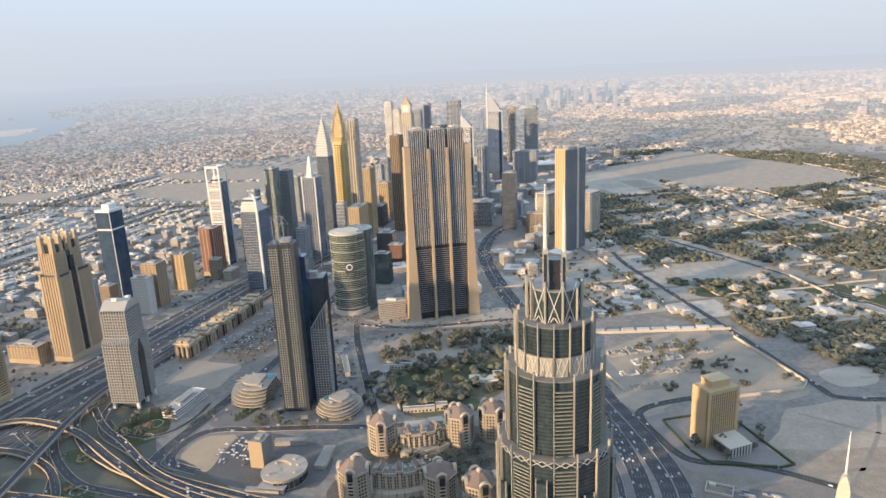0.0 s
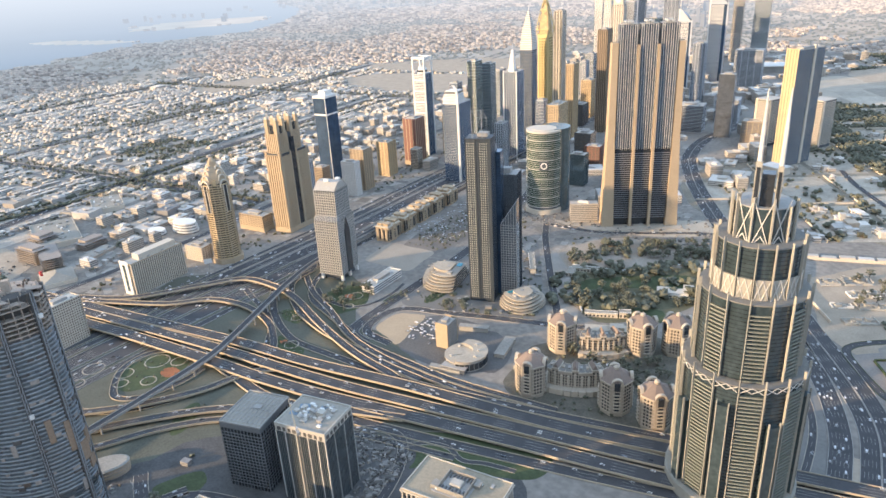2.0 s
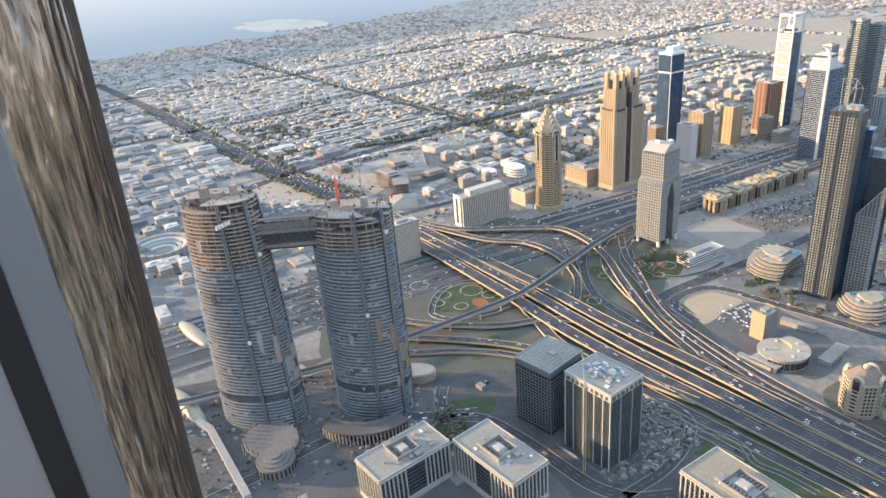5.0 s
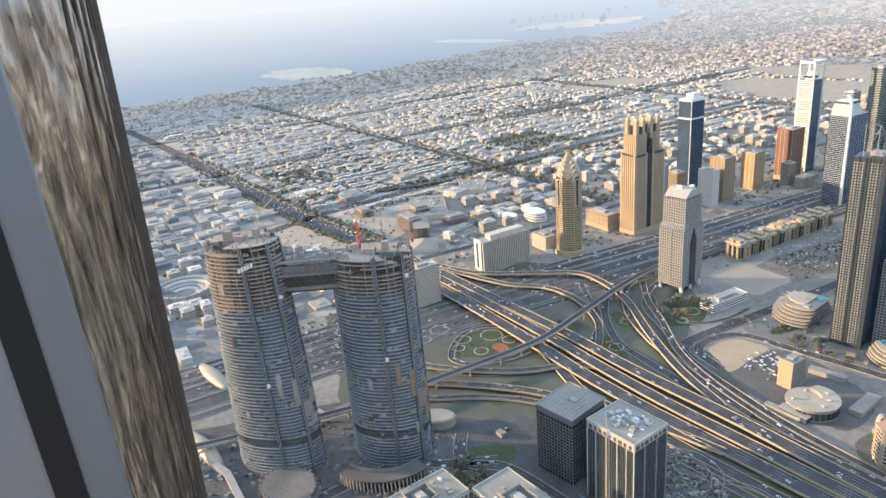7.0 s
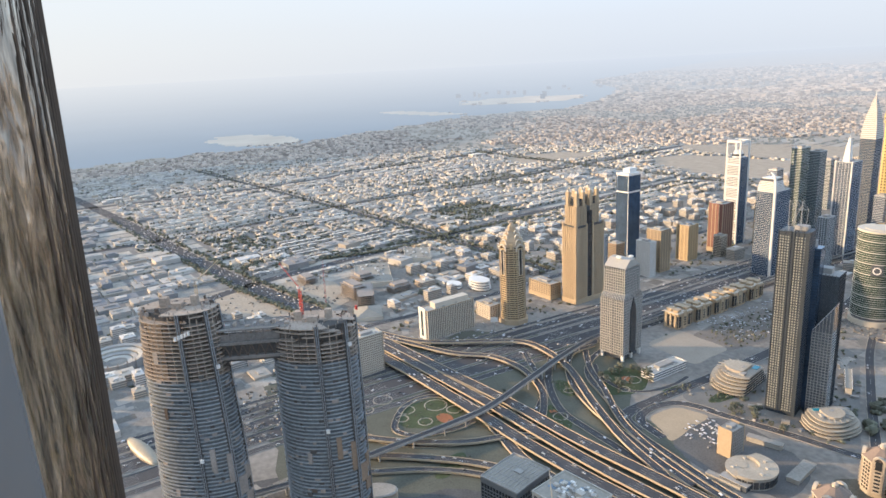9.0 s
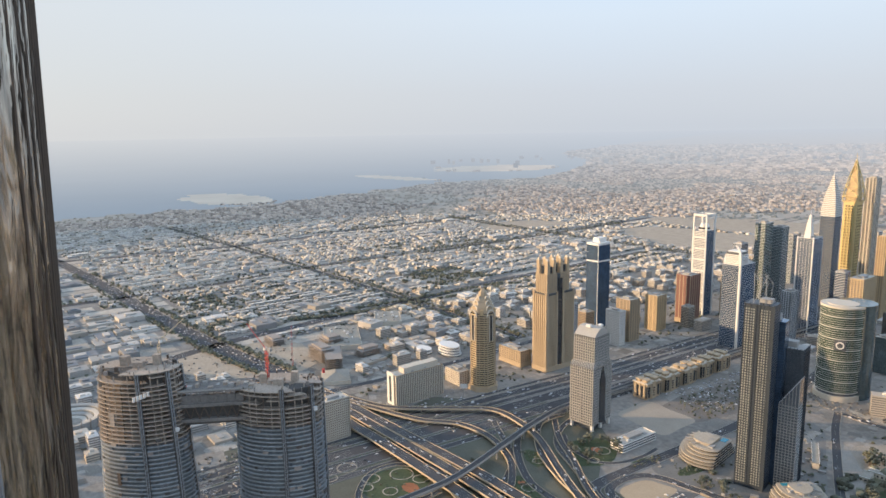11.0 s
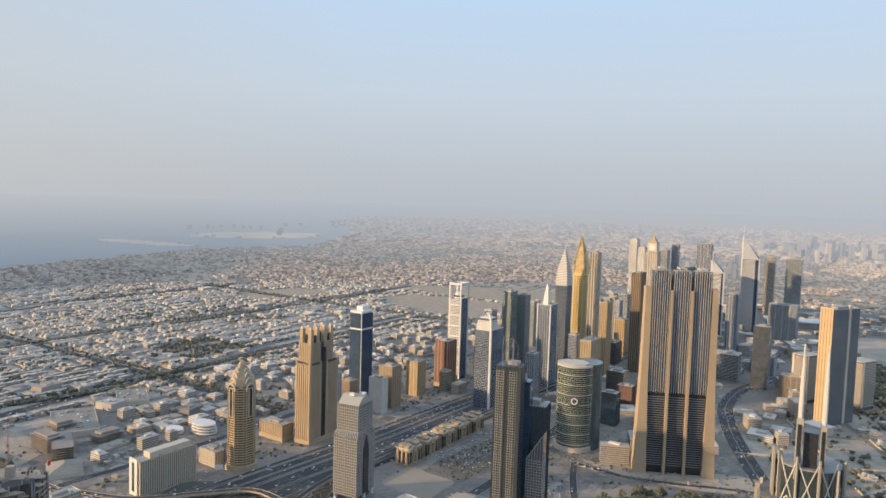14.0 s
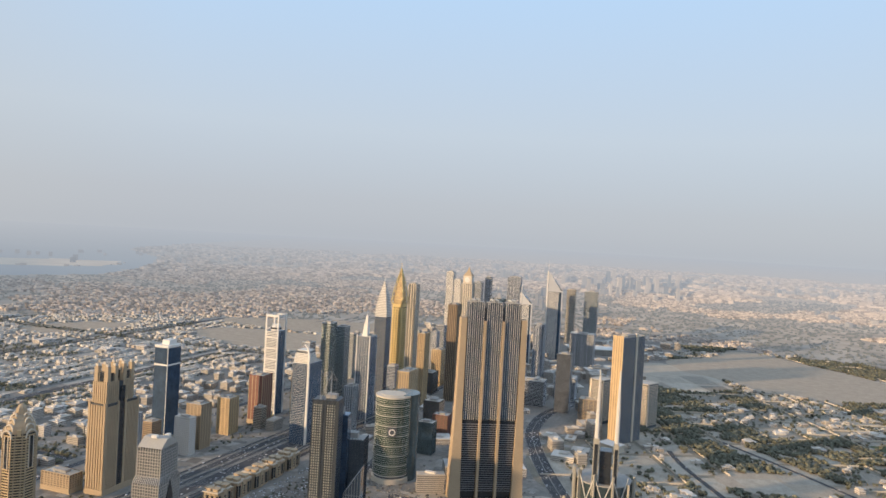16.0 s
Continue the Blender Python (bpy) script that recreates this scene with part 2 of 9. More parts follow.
# ---- ground, sea and distance ----
def backdrop_material(name, colour, colour2, scale, rough, glow, lo, hi, island=0.0):
    """Far distance: a plain backdrop, its air haze painted on as emission that grows with every kilometre."""
    m = bpy.data.materials.new(name)
    m.use_nodes = True
    nt = m.node_tree
    b = nt.nodes["Principled BSDF"]
    b.inputs["Roughness"].default_value = rough
    geo, uv = nt.nodes.new("ShaderNodeNewGeometry"), nt.nodes.new("ShaderNodeUVMap")
    mixc = nt.nodes.new("ShaderNodeMix")
    mixc.data_type = "RGBA"
    mixc.inputs[6].default_value, mixc.inputs[7].default_value = (*colour, 1), (*colour2, 1)
    if island:
        nt.links.new(geo.outputs["Random Per Island"], mixc.inputs[0])
    else:
        n = nt.nodes.new("ShaderNodeTexNoise")
        n.inputs["Scale"].default_value, n.inputs["Detail"].default_value = scale, 5
        nt.links.new(uv.outputs[0], n.inputs["Vector"])
        r = nt.nodes.new("ShaderNodeMapRange")
        r.inputs["From Min"].default_value, r.inputs["From Max"].default_value = 0.35, 0.65
        nt.links.new(n.outputs["Fac"], r.inputs["Value"])
        nt.links.new(r.outputs[0], mixc.inputs[0])
    nt.links.new(mixc.outputs[2], b.inputs["Base Color"])
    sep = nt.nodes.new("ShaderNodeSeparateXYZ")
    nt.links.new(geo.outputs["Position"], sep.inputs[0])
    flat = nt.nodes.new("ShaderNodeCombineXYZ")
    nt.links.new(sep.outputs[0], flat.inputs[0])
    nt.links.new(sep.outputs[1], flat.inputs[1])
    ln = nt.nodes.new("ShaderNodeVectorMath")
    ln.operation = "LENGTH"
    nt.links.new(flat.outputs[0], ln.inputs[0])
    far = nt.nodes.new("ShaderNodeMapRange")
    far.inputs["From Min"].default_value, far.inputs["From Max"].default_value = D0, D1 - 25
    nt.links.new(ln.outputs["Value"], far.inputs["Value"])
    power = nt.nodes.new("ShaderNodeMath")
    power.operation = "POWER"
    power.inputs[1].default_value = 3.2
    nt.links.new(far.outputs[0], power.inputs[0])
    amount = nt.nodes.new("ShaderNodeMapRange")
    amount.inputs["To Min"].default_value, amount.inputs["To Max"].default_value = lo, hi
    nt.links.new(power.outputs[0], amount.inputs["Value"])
    # the painted haze is creamier towards the sun, as in the sky above it
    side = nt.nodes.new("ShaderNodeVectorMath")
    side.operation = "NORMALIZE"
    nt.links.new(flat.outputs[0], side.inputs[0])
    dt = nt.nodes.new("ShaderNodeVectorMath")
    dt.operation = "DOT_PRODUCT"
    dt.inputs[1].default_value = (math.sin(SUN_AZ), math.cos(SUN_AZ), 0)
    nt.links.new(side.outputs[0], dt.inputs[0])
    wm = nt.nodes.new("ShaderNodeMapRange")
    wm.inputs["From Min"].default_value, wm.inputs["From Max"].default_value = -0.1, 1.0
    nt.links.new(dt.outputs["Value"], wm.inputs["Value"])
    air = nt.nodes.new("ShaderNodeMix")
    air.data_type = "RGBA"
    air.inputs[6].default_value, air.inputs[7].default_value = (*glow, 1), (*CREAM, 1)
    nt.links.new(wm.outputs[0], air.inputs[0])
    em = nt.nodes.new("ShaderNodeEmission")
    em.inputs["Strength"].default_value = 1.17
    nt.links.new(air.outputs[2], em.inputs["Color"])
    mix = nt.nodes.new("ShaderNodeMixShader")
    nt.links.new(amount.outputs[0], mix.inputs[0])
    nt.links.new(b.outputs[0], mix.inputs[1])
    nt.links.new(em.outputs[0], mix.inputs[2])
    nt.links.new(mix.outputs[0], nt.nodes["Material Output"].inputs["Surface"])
    return m


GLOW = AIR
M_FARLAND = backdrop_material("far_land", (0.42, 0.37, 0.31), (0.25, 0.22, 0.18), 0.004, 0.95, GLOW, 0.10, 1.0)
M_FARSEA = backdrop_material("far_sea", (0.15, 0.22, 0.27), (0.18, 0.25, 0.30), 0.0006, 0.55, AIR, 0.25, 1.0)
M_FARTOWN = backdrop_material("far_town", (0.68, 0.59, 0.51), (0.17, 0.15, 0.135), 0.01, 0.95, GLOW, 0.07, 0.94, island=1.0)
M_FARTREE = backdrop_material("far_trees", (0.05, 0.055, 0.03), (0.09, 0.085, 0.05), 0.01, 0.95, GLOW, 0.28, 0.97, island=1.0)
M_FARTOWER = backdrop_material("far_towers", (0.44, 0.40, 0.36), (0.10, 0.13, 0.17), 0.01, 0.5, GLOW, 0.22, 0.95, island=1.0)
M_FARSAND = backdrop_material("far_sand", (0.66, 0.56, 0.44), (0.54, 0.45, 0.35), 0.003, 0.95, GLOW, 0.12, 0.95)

COAST_Y = [-6000, 0, 600, 1150, 1530, 2168, 2953, 3974, 4727, 6440, 8215, 14000, 60000]
COAST_X = [-4100, -4250, -4280, -4290, -4440, -4694, -5095, -5009, -5389, -6873, -9525, -13500, -42000]


ISLES = ((-4850, 1150, 480, 260), (-6550, 4650, 620, 760), (-5950, 3000, 620, 150))


def on_isle(x, y):
    """Whether a place lies on one of the sand islands."""
    x, y = np.asarray(x, float), np.asarray(y, float)
    isle = np.zeros(x.shape, bool)
    for cx, cy, rx, ry in ISLES:
        a, b = (x - cx) * 0.98 + (y - cy) * 0.17, (y - cy) * 0.98 - (x - cx) * 0.17
        isle |= (a / rx) ** 2 + (b / ry) ** 2 < 1 + 0.25 * np.sin(x / 60) * np.sin(y / 90)
    return isle


def is_land(x, y):
    """Whether a place lies on land: this side of the shore, or on one of the sand islands."""
    x, y = np.asarray(x, float), np.asarray(y, float)
    wob = 60 * np.sin(y / 170) * np.sin(y / 97 + 1) + 35 * np.sin(y / 41)
    land = x > np.interp(y, COAST_Y, COAST_X) + wob
    return land | on_isle(x, y)


def ground_material():
    m = material("desert_ground", (0.225, 0.205, 0.18), 0.95, vary=0.38, scale=0.09, fine=1.2)
    return m


M_GROUND = ground_material()
g = Geo()
ring_r = [0, 60, 150, 300, 500, 800, 1200, 1700, 2300, 3000, D0]
pts, faces = [(0, 0, 0)], []
NA = 96
for r in ring_r[1:]:
    pts += [(r * math.cos(2 * math.pi * k / NA), r * math.sin(2 * math.pi * k / NA), 0) for k in range(NA)]
for k in range(NA):
    faces.append((0, 1 + k, 1 + (k + 1) % NA))
    for j in range(len(ring_r) - 2):
        a, b = 1 + j * NA + k, 1 + j * NA + (k + 1) % NA
        faces.append((a, a + NA, b + NA, b))
g.add(pts, faces)
solo("ground", g, M_GROUND, "pale dusty desert ground under the city", "ground", "structure")

# the rim of distance: land and sea
radii = D0 * np.exp(np.linspace(0, math.log(60000 / D0), 150))
az = np.radians(np.concatenate([np.arange(-180, -100, 5.0), np.arange(-100, 30, 0.25), np.arange(30, 180.1, 5.0)]))
rr, aa = np.meshgrid(radii, az, indexing="ij")
px, py = rr * np.sin(aa), rr * np.cos(aa)
flat_pts = np.stack([px, py, np.zeros_like(px)], -1)
rim = draw_in(flat_pts)
isle = on_isle((px[:-1, :-1] + px[1:, 1:]) / 2, (py[:-1, :-1] + py[1:, 1:]) / 2)
land = is_land((px[:-1, :-1] + px[1:, 1:]) / 2, (py[:-1, :-1] + py[1:, 1:]) / 2)
na = len(az)
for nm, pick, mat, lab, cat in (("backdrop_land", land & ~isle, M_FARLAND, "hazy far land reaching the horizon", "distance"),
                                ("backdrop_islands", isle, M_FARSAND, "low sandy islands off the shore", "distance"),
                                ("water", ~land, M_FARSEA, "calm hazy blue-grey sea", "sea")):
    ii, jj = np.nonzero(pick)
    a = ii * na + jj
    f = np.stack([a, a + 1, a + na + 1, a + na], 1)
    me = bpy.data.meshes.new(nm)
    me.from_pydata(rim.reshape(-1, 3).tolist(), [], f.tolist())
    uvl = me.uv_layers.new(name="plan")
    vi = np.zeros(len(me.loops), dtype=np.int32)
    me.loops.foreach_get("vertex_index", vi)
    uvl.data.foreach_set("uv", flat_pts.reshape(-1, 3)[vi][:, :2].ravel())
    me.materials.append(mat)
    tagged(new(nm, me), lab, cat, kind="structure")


def patch(name, poly, mat, label, category, z=0.12, n=8, wob=0.045):
    """A flat field on the ground with softly bent edges."""
    pts = smooth_line([(*p, 0) for p in poly], n, closed=True)
    size = max(math.hypot(p[0] - pts[0][0], p[1] - pts[0][1]) for p in pts)
    for p in pts:
        p[0] += wob * size * noise.noise((p[0] / size * 9, p[1] / size * 9, 4.4))
        p[1] += wob * size * noise.noise((p[0] / size * 9, p[1] / size * 9, 8.8))
    g = Geo()
    g.add([(p[0], p[1], z) for p in pts], [tuple(range(len(pts)))])
    g.add([(p[0], p[1], 0) for p in pts], [])
    m = len(pts)
    g.f += [(i, i + m, (i + 1) % m + m, (i + 1) % m) for i in range(m)]
    return solo(name, g, mat, label, category, "structure")


def smooth_line(pts, n=6, closed=False):
    """A Catmull-Rom line through the points."""
    pts = [np.array(p, float) for p in pts]
    k = len(pts)
    out = []
    for i in range(k if closed else k - 1):
        if closed:
            a, b, c, d = pts[(i - 1) % k], pts[i], pts[(i + 1) % k], pts[(i + 2) % k]
        else:
            a, b, c, d = pts[max(i - 1, 0)], pts[i], pts[i + 1], pts[min(i + 2, k - 1)]
        for j in range(n):
            t = j / n
            out.append(0.5 * (2 * b + (c - a) * t + (2 * a - 5 * b + 4 * c - d) * t * t + (3 * b - a - 3 * c + d) * t ** 3))
    if not closed:
        out.append(pts[-1])
    return out


def strip(g, line, off0, off1, z0, z1):
    """A bar that follows the line, between two sideways offsets and two heights over it."""
    rings = []
    for i, p in enumerate(line):
        d = line[min(i + 1, len(line) - 1)] - line[max(i - 1, 0)]
        l = math.hypot(d[0], d[1]) or 1
        nx, ny = d[1] / l, -d[0] / l
        rings.append([(p[0] + nx * o, p[1] + ny * o, p[2] + z) for o, z in ((off0, z0), (off1, z0), (off1, z1), (off0, z1))])
    if len(rings) > 1:
        g.loft(rings)


LANES = []   # where traffic stands: line and offset


def road(name, label, pts, width, lanes=3, kerb=0.9, piers_at=40.0, n=6, traffic=1.0, wall=M_PARAPET):
    """A carriageway with parapets, lane lines and, where it is raised, piers."""
    pts = [p if len(p) == 3 else (*p, 0.25) for p in pts]
    line = smooth_line(pts, n)
    top = thing(name, label, "road", 0, 0)
    top["kind"] = "structure"
    g = Geo()
    raised = max(p[2] for p in pts) > 2
    strip(g, line, -width / 2, width / 2, -1.4 if raised else -0.24, 0)
    part("carriageway", g, M_ASPHALT, top)
    for side in (-1, 1):
        if kerb:
            g = Geo()
            a = side * width / 2
            strip(g, line, min(a, a + side * 0.5), max(a, a + side * 0.5), -1.8 if raised else -0.2, kerb)
            part("parapet", g, wall, top, "pale concrete parapet")
    for k in range(1, lanes):
        o = -width / 2 + width * k / lanes
        g = Geo()
        for i in range(0, len(line) - 1, 2):
            strip(g, line[i:i + 2], o - 0.11, o + 0.11, 0.01, 0.05)
        part("lane_marking", g, M_PAINT, top)
    if raised:
        acc = 0.0
        for i in range(1, len(line)):
            acc += float(np.linalg.norm(line[i] - line[i - 1]))
            if acc > piers_at and line[i][2] > 3.5:
                acc = 0.0
                g = Geo()
                g.cyl(line[i][0], line[i][1], 0, 1.1, line[i][2] - 2.6, 10)
                g.cyl(line[i][0], line[i][1], line[i][2] - 2.6, 1.1, 1.2, 10, min(3.2, width * 0.4))
                part("pier", g, M_GREY, top)
    if traffic:
        for k in range(lanes):
            LANES.append((line, -width / 2 + width * (k + 0.5) / lanes, traffic))
    return top

# ---- roads ----
AVENUE = [(-790, -600), (-806, -200), (-822, 50), (-836, 300), (-843, 650), (-846, 900), (-860, 1180), (-885, 1800), (-960, 2250), (-1130, 2900), (-1330, 3500)]


def shifted(pts, o):
    out = []
    for i, p in enumerate(pts):
        a, b = pts[max(i - 1, 0)], pts[min(i + 1, len(pts) - 1)]
        l = math.hypot(b[0] - a[0], b[1] - a[1])
        out.append((p[0] + o * (b[1] - a[1]) / l, p[1] - o * (b[0] - a[0]) / l))
    return out


road("avenue_seaward", "wide dark asphalt avenue with many lanes", shifted(AVENUE, -17), 27, 7, kerb=0.8, wall=M_GREY)
road("avenue_landward", "wide dark asphalt avenue with many lanes", shifted(AVENUE, 17), 27, 7, kerb=0.8, wall=M_GREY)
road("service_road_seaward", "narrow service road beside the avenue", shifted(AVENUE, -44), 11, 3, kerb=0.3, wall=M_GREY)
road("service_road_landward", "narrow service road beside the avenue", shifted(AVENUE, 44), 11, 3, kerb=0.3, wall=M_GREY)
# the crossing road, raised over the avenue; at ground level towards the sea
road("sea_road", "wide dark city road with heavy traffic", [(-3300, -40), (-2500, 120), (-1846, 232), (-1500, 300), (-1215, 372), (-1130, 388)], 38, 8, kerb=0, traffic=2)
road("flyover_north", "raised motorway carriageway with sunlit concrete parapets", [(-1150, 396, 0.6), (-992, 418, 6), (-813, 444, 9), (-688, 465, 9), (-578, 479, 8), (-438, 505, 7), (-276, 528, 6), (-150, 556, 6), (0, 590, 5), (200, 640, 4)], 16, 4, piers_at=45)
road("flyover_middle", "raised motorway carriageway with sunlit concrete parapets", [(-992, 402, 6), (-849, 420, 8.6), (-707, 440, 8.6), (-606, 451, 8), (-510, 464, 7), (-407, 484, 6), (-280, 508, 6), (-150, 534, 6), (0, 566, 5), (200, 615, 4)], 15, 4, piers_at=45)
road("flyover_south", "raised motorway carriageway with sunlit concrete parapets", [(-1150, 376, 0.6), (-957, 385, 6), (-849, 398, 8), (-707, 414, 8), (-606, 424, 7.5), (-510, 440, 6), (-407, 462, 5), (-280, 487, 5), (-150, 511, 5), (0, 542, 4), (200, 590, 4)], 17, 4, piers_at=45)
road("slip_south", "ground-level slip road", [(-761, 425, 6), (-693, 420, 5), (-635, 412, 4), (-572, 405, 3), (-500, 420, 1), (-400, 440, 0.4), (-300, 462, 0.4), (-180, 490, 0.4), (-60, 520, 0.4)], 13, 3, piers_at=50)
road("metro_viaduct", "narrow pale rail viaduct on single piers", [(-770, -400, 13), (-700, -60, 13), (-672, 150, 13), (-675, 243, 13), (-684, 375, 14), (-695, 438, 15), (-741, 552, 15), (-768, 617, 14), (-793, 703, 13), (-806, 850, 12), (-812, 1000, 12), (-828, 1300, 12), (-850, 1700, 12), (-930, 2250, 12)], 8.5, 1, kerb=1.3, piers_at=32, traffic=0, wall=M_GREY)
road("loop_flyover", "curving raised ramp with sunlit parapets", [(-1120, 385, 1), (-1050, 421, 4), (-956, 466, 7), (-895, 547, 8), (-854, 599, 8), (-797, 607, 8), (-731, 595, 8), (-640, 558, 7), (-554, 529, 6), (-484, 515, 6), (-443, 512, 6), (-300, 540, 5), (-160, 572, 5)], 10, 2, piers_at=38)
road("inner_loop", "curving raised ramp with sunlit parapets", [(-1040, 412, 5), (-970, 444, 6), (-887, 484, 6.5), (-839, 528, 6.5), (-776, 541, 6), (-712, 527, 5), (-673, 503, 3), (-650, 480, 1), (-640, 450, 0.5)], 9, 2, piers_at=38)
road("lower_ramp", "low curving ramp", [(-780, 220, 2), (-731, 268, 4), (-692, 306, 5), (-649, 368, 5), (-630, 423, 5), (-600, 455, 6)], 9, 2, piers_at=38)
road("lower_ramp_middle", "low curving ramp", [(-740, 190, 1), (-694, 252, 3), (-650, 305, 5), (-600, 357, 5), (-540, 396, 5), (-480, 430, 5), (-410, 456, 5)], 10, 2, piers_at=38)
road("lower_ramp_near", "low curving ramp", [(-710, 170, 1), (-660, 241, 3), (-628, 298, 3), (-586, 346, 3), (-530, 380, 2), (-450, 410, 0.4), (-330, 436, 0.4)], 8, 2, piers_at=38)
road("clover_loop", "tight ground-level loop ramp", [(-700, 450, 3), (-712, 415, 2), (-752, 419, 1), (-786, 391, 0.6), (-782, 350, 0.4), (-748, 318, 0.4), (-724, 311, 0.4), (-701, 330, 0.4), (-690, 372, 0.6), (-693, 405, 1)], 8, 2, piers_at=60)
road("right_ramp", "curving slip road with sunlit parapets", [(-790, 690, 0.4), (-781, 636, 2), (-711, 580, 4), (-639, 552, 5), (-586, 541, 5), (-500, 528, 5), (-440, 524, 5)], 9, 2, piers_at=38)
road("right_ramp_outer", "curving slip road with sunlit parapets", [(-780, 720, 0.4), (-752, 655, 1), (-711, 612, 2), (-650, 588, 3), (-600, 570, 3), (-556, 555, 3), (-480, 548, 3), (-400, 545, 3), (-280, 556, 3)], 8, 2, piers_at=38)
road("inner_slip", "ground-level slip road between the ramps", [(-803, 619, 1), (-749, 569, 0.5), (-703, 538, 0.4), (-648, 515, 0.4), (-595, 513, 0.4), (-545, 514, 0.4), (-491, 512, 0.4), (-400, 522, 0.4)], 10, 2, kerb=0.5, traffic=0.6)
road("link_loop", "short curved link under the viaduct", [(-830, 585, 0.4), (-798, 571, 0.4), (-741, 549, 0.4), (-702, 524, 0.4), (-673, 493, 0.4), (-655, 470, 0.4)], 8, 2, kerb=0.5, traffic=0.6)
road("middle_ramp", "slender raised ramp with sunlit parapets", [(-783, 668, 1), (-722, 626, 3), (-661, 598, 4), (-594, 562, 4.5), (-540, 545, 4.5), (-470, 535, 4.5), (-380, 534, 4), (-280, 546, 4)], 8, 2, piers_at=38)
road("underpass_ramp", "ground-level link under the motorway", [(-760, 262, 0.4), (-705, 293, 0.4), (-668, 340, 0.4), (-646, 400, 0.4), (-636, 450, 0.4)], 10, 2, kerb=0.5, traffic=0.6)
road("garden_lane", "narrow pale lane round the planted verge", [(-735, 645), (-705, 628), (-677, 622), (-645, 626), (-626, 650), (-622, 690), (-628, 725)], 6, 1, kerb=0.2, wall=M_PAVE, traffic=0)
road("side_road", "four-lane city road", [(-560, 560), (-596, 575), (-604, 640), (-606, 699), (-616, 890), (-640, 1050), (-690, 1250), (-760, 1500)], 17, 4, kerb=0.4, wall=M_GREY)
road("side_road_return", "city road with a curved corner", [(-530, 575), (-575, 582), (-590, 612), (-584, 650), (-560, 668), (-520, 679), (-452, 702), (-384, 722), (-330, 742), (-270, 775)], 12, 3, kerb=0.4, wall=M_PAVE)
road("park_road", "straight sunken road beside the park", [(-360, 722), (-385, 762), (-438, 846), (-490, 932), (-530, 1000), (-560, 1060)], 11, 2, kerb=0.4, wall=M_PAVE)
road("quay_road", "road in front of the finned tower", [(-560, 1060), (-470, 1062), (-400, 1090), (-330, 1128), (-270, 1150), (-200, 1140)], 11, 3, kerb=0.4, wall=M_PAVE)
RING = [(20, 500), (18, 575), (13, 635), (4, 691), (-17, 746), (-53, 813), (-97, 889), (-140, 972), (-190, 1068), (-280, 1188), (-366, 1346), (-430, 1486), (-476, 1622), (-490, 1800), (-450, 2000), (-410, 2300)]
road("ring_motorway", "wide dark curving motorway with pale median walls", shifted(RING, -8.8), 16, 5, kerb=0.6, wall=M_GREY, traffic=0.8)
road("ring_motorway_far_side", "wide dark curving motorway with pale median walls", shifted(RING, 8.8), 16, 5, kerb=0.6, wall=M_GREY, traffic=0.8)
road("ring_slip_road", "wide dark slip road with queuing cars", [(-14, 510), (-15, 570), (-19, 620), (-25, 664), (-40, 718), (-61, 770), (-86, 820), (-112, 872), (-140, 930), (-166, 990)], 20, 6, kerb=0.6, wall=M_GREY, traffic=2.5)
road("tower_drive", "narrow drive beside the stepped tower", [(-44, 560), (-45, 620), (-50, 668), (-64, 716), (-86, 762), (-120, 800)], 7, 2, kerb=0.3, wall=M_PAVE, traffic=0.8)
road("hotel_ramp", "curved service road round the tan block", [(70, 940), (18, 908), (-12, 888), (-38, 864), (-43, 840), (-20, 798), (6, 762), (28, 751), (74, 757), (116, 753), (170, 738)], 9, 2, kerb=0.4, wall=M_HEDGE, traffic=0.6)
road("compound_road", "straight tree-lined road between walls", [(-160, 1640), (-117, 1534), (-20, 1360), (88, 1167), (181, 995), (215, 960), (330, 985), (700, 1060)], 12, 2, kerb=0.4, wall=M_PAVE)
road("cross_road", "straight road between gardens", [(-60, 1800), (60, 1680), (200, 1530), (350, 1345), (520, 1180)], 11, 2, kerb=0.4, wall=M_PAVE)
road("office_street", "street among the offices", [(-580, 250), (-548, 232), (-526, 236), (-505, 262), (-451, 280), (-406, 289), (-372, 298), (-345, 318), (-330, 350)], 13, 3, kerb=0.3, wall=M_PAVE)
road("site_loop", "curved asphalt road round the rubble lot", [(-470, 402), (-443, 419), (-425, 432), (-404, 434), (-386, 424), (-368, 395), (-356, 360), (-352, 327), (-350, 313)], 10, 2, kerb=0.3, wall=M_PAVE, traffic=0.6)
road("garden_path", "pale curved path over the lawn", [(-386, 424), (-368, 440), (-345, 446), (-322, 438), (-300, 446), (-270, 452)], 5, 1, kerb=0.2, wall=M_PAVE, traffic=0)
road("office_street_near", "street among the offices", [(-520, 262), (-540, 215), (-565, 170), (-560, 100), (-540, 0), (-520, -150)], 12, 3, kerb=0.3, wall=M_PAVE)
road("frontage_road_seaward", "frontage road with parked cars beside the avenue", shifted(AVENUE, -64), 18, 4, kerb=0.3, wall=M_PAVE, traffic=1.6)
road("frontage_lane_seaward", "narrow frontage lane", shifted(AVENUE, -84), 9, 2, kerb=0.3, wall=M_PAVE)
road("villa_boulevard", "wide asphalt boulevard between villas and stores", [(-1420, 180), (-1479, 318), (-1512, 467), (-1545, 620), (-1572, 817), (-1598, 940), (-1640, 1120), (-1690, 1500), (-1740, 1900)], 30, 6, kerb=0)
road("seaward_street", "city street", [(-1090, 300), (-1100, 700), (-1160, 1200), (-1220, 1800), (-1300, 2400), (-1420, 3200)], 14, 4, kerb=0, wall=M_GREY)
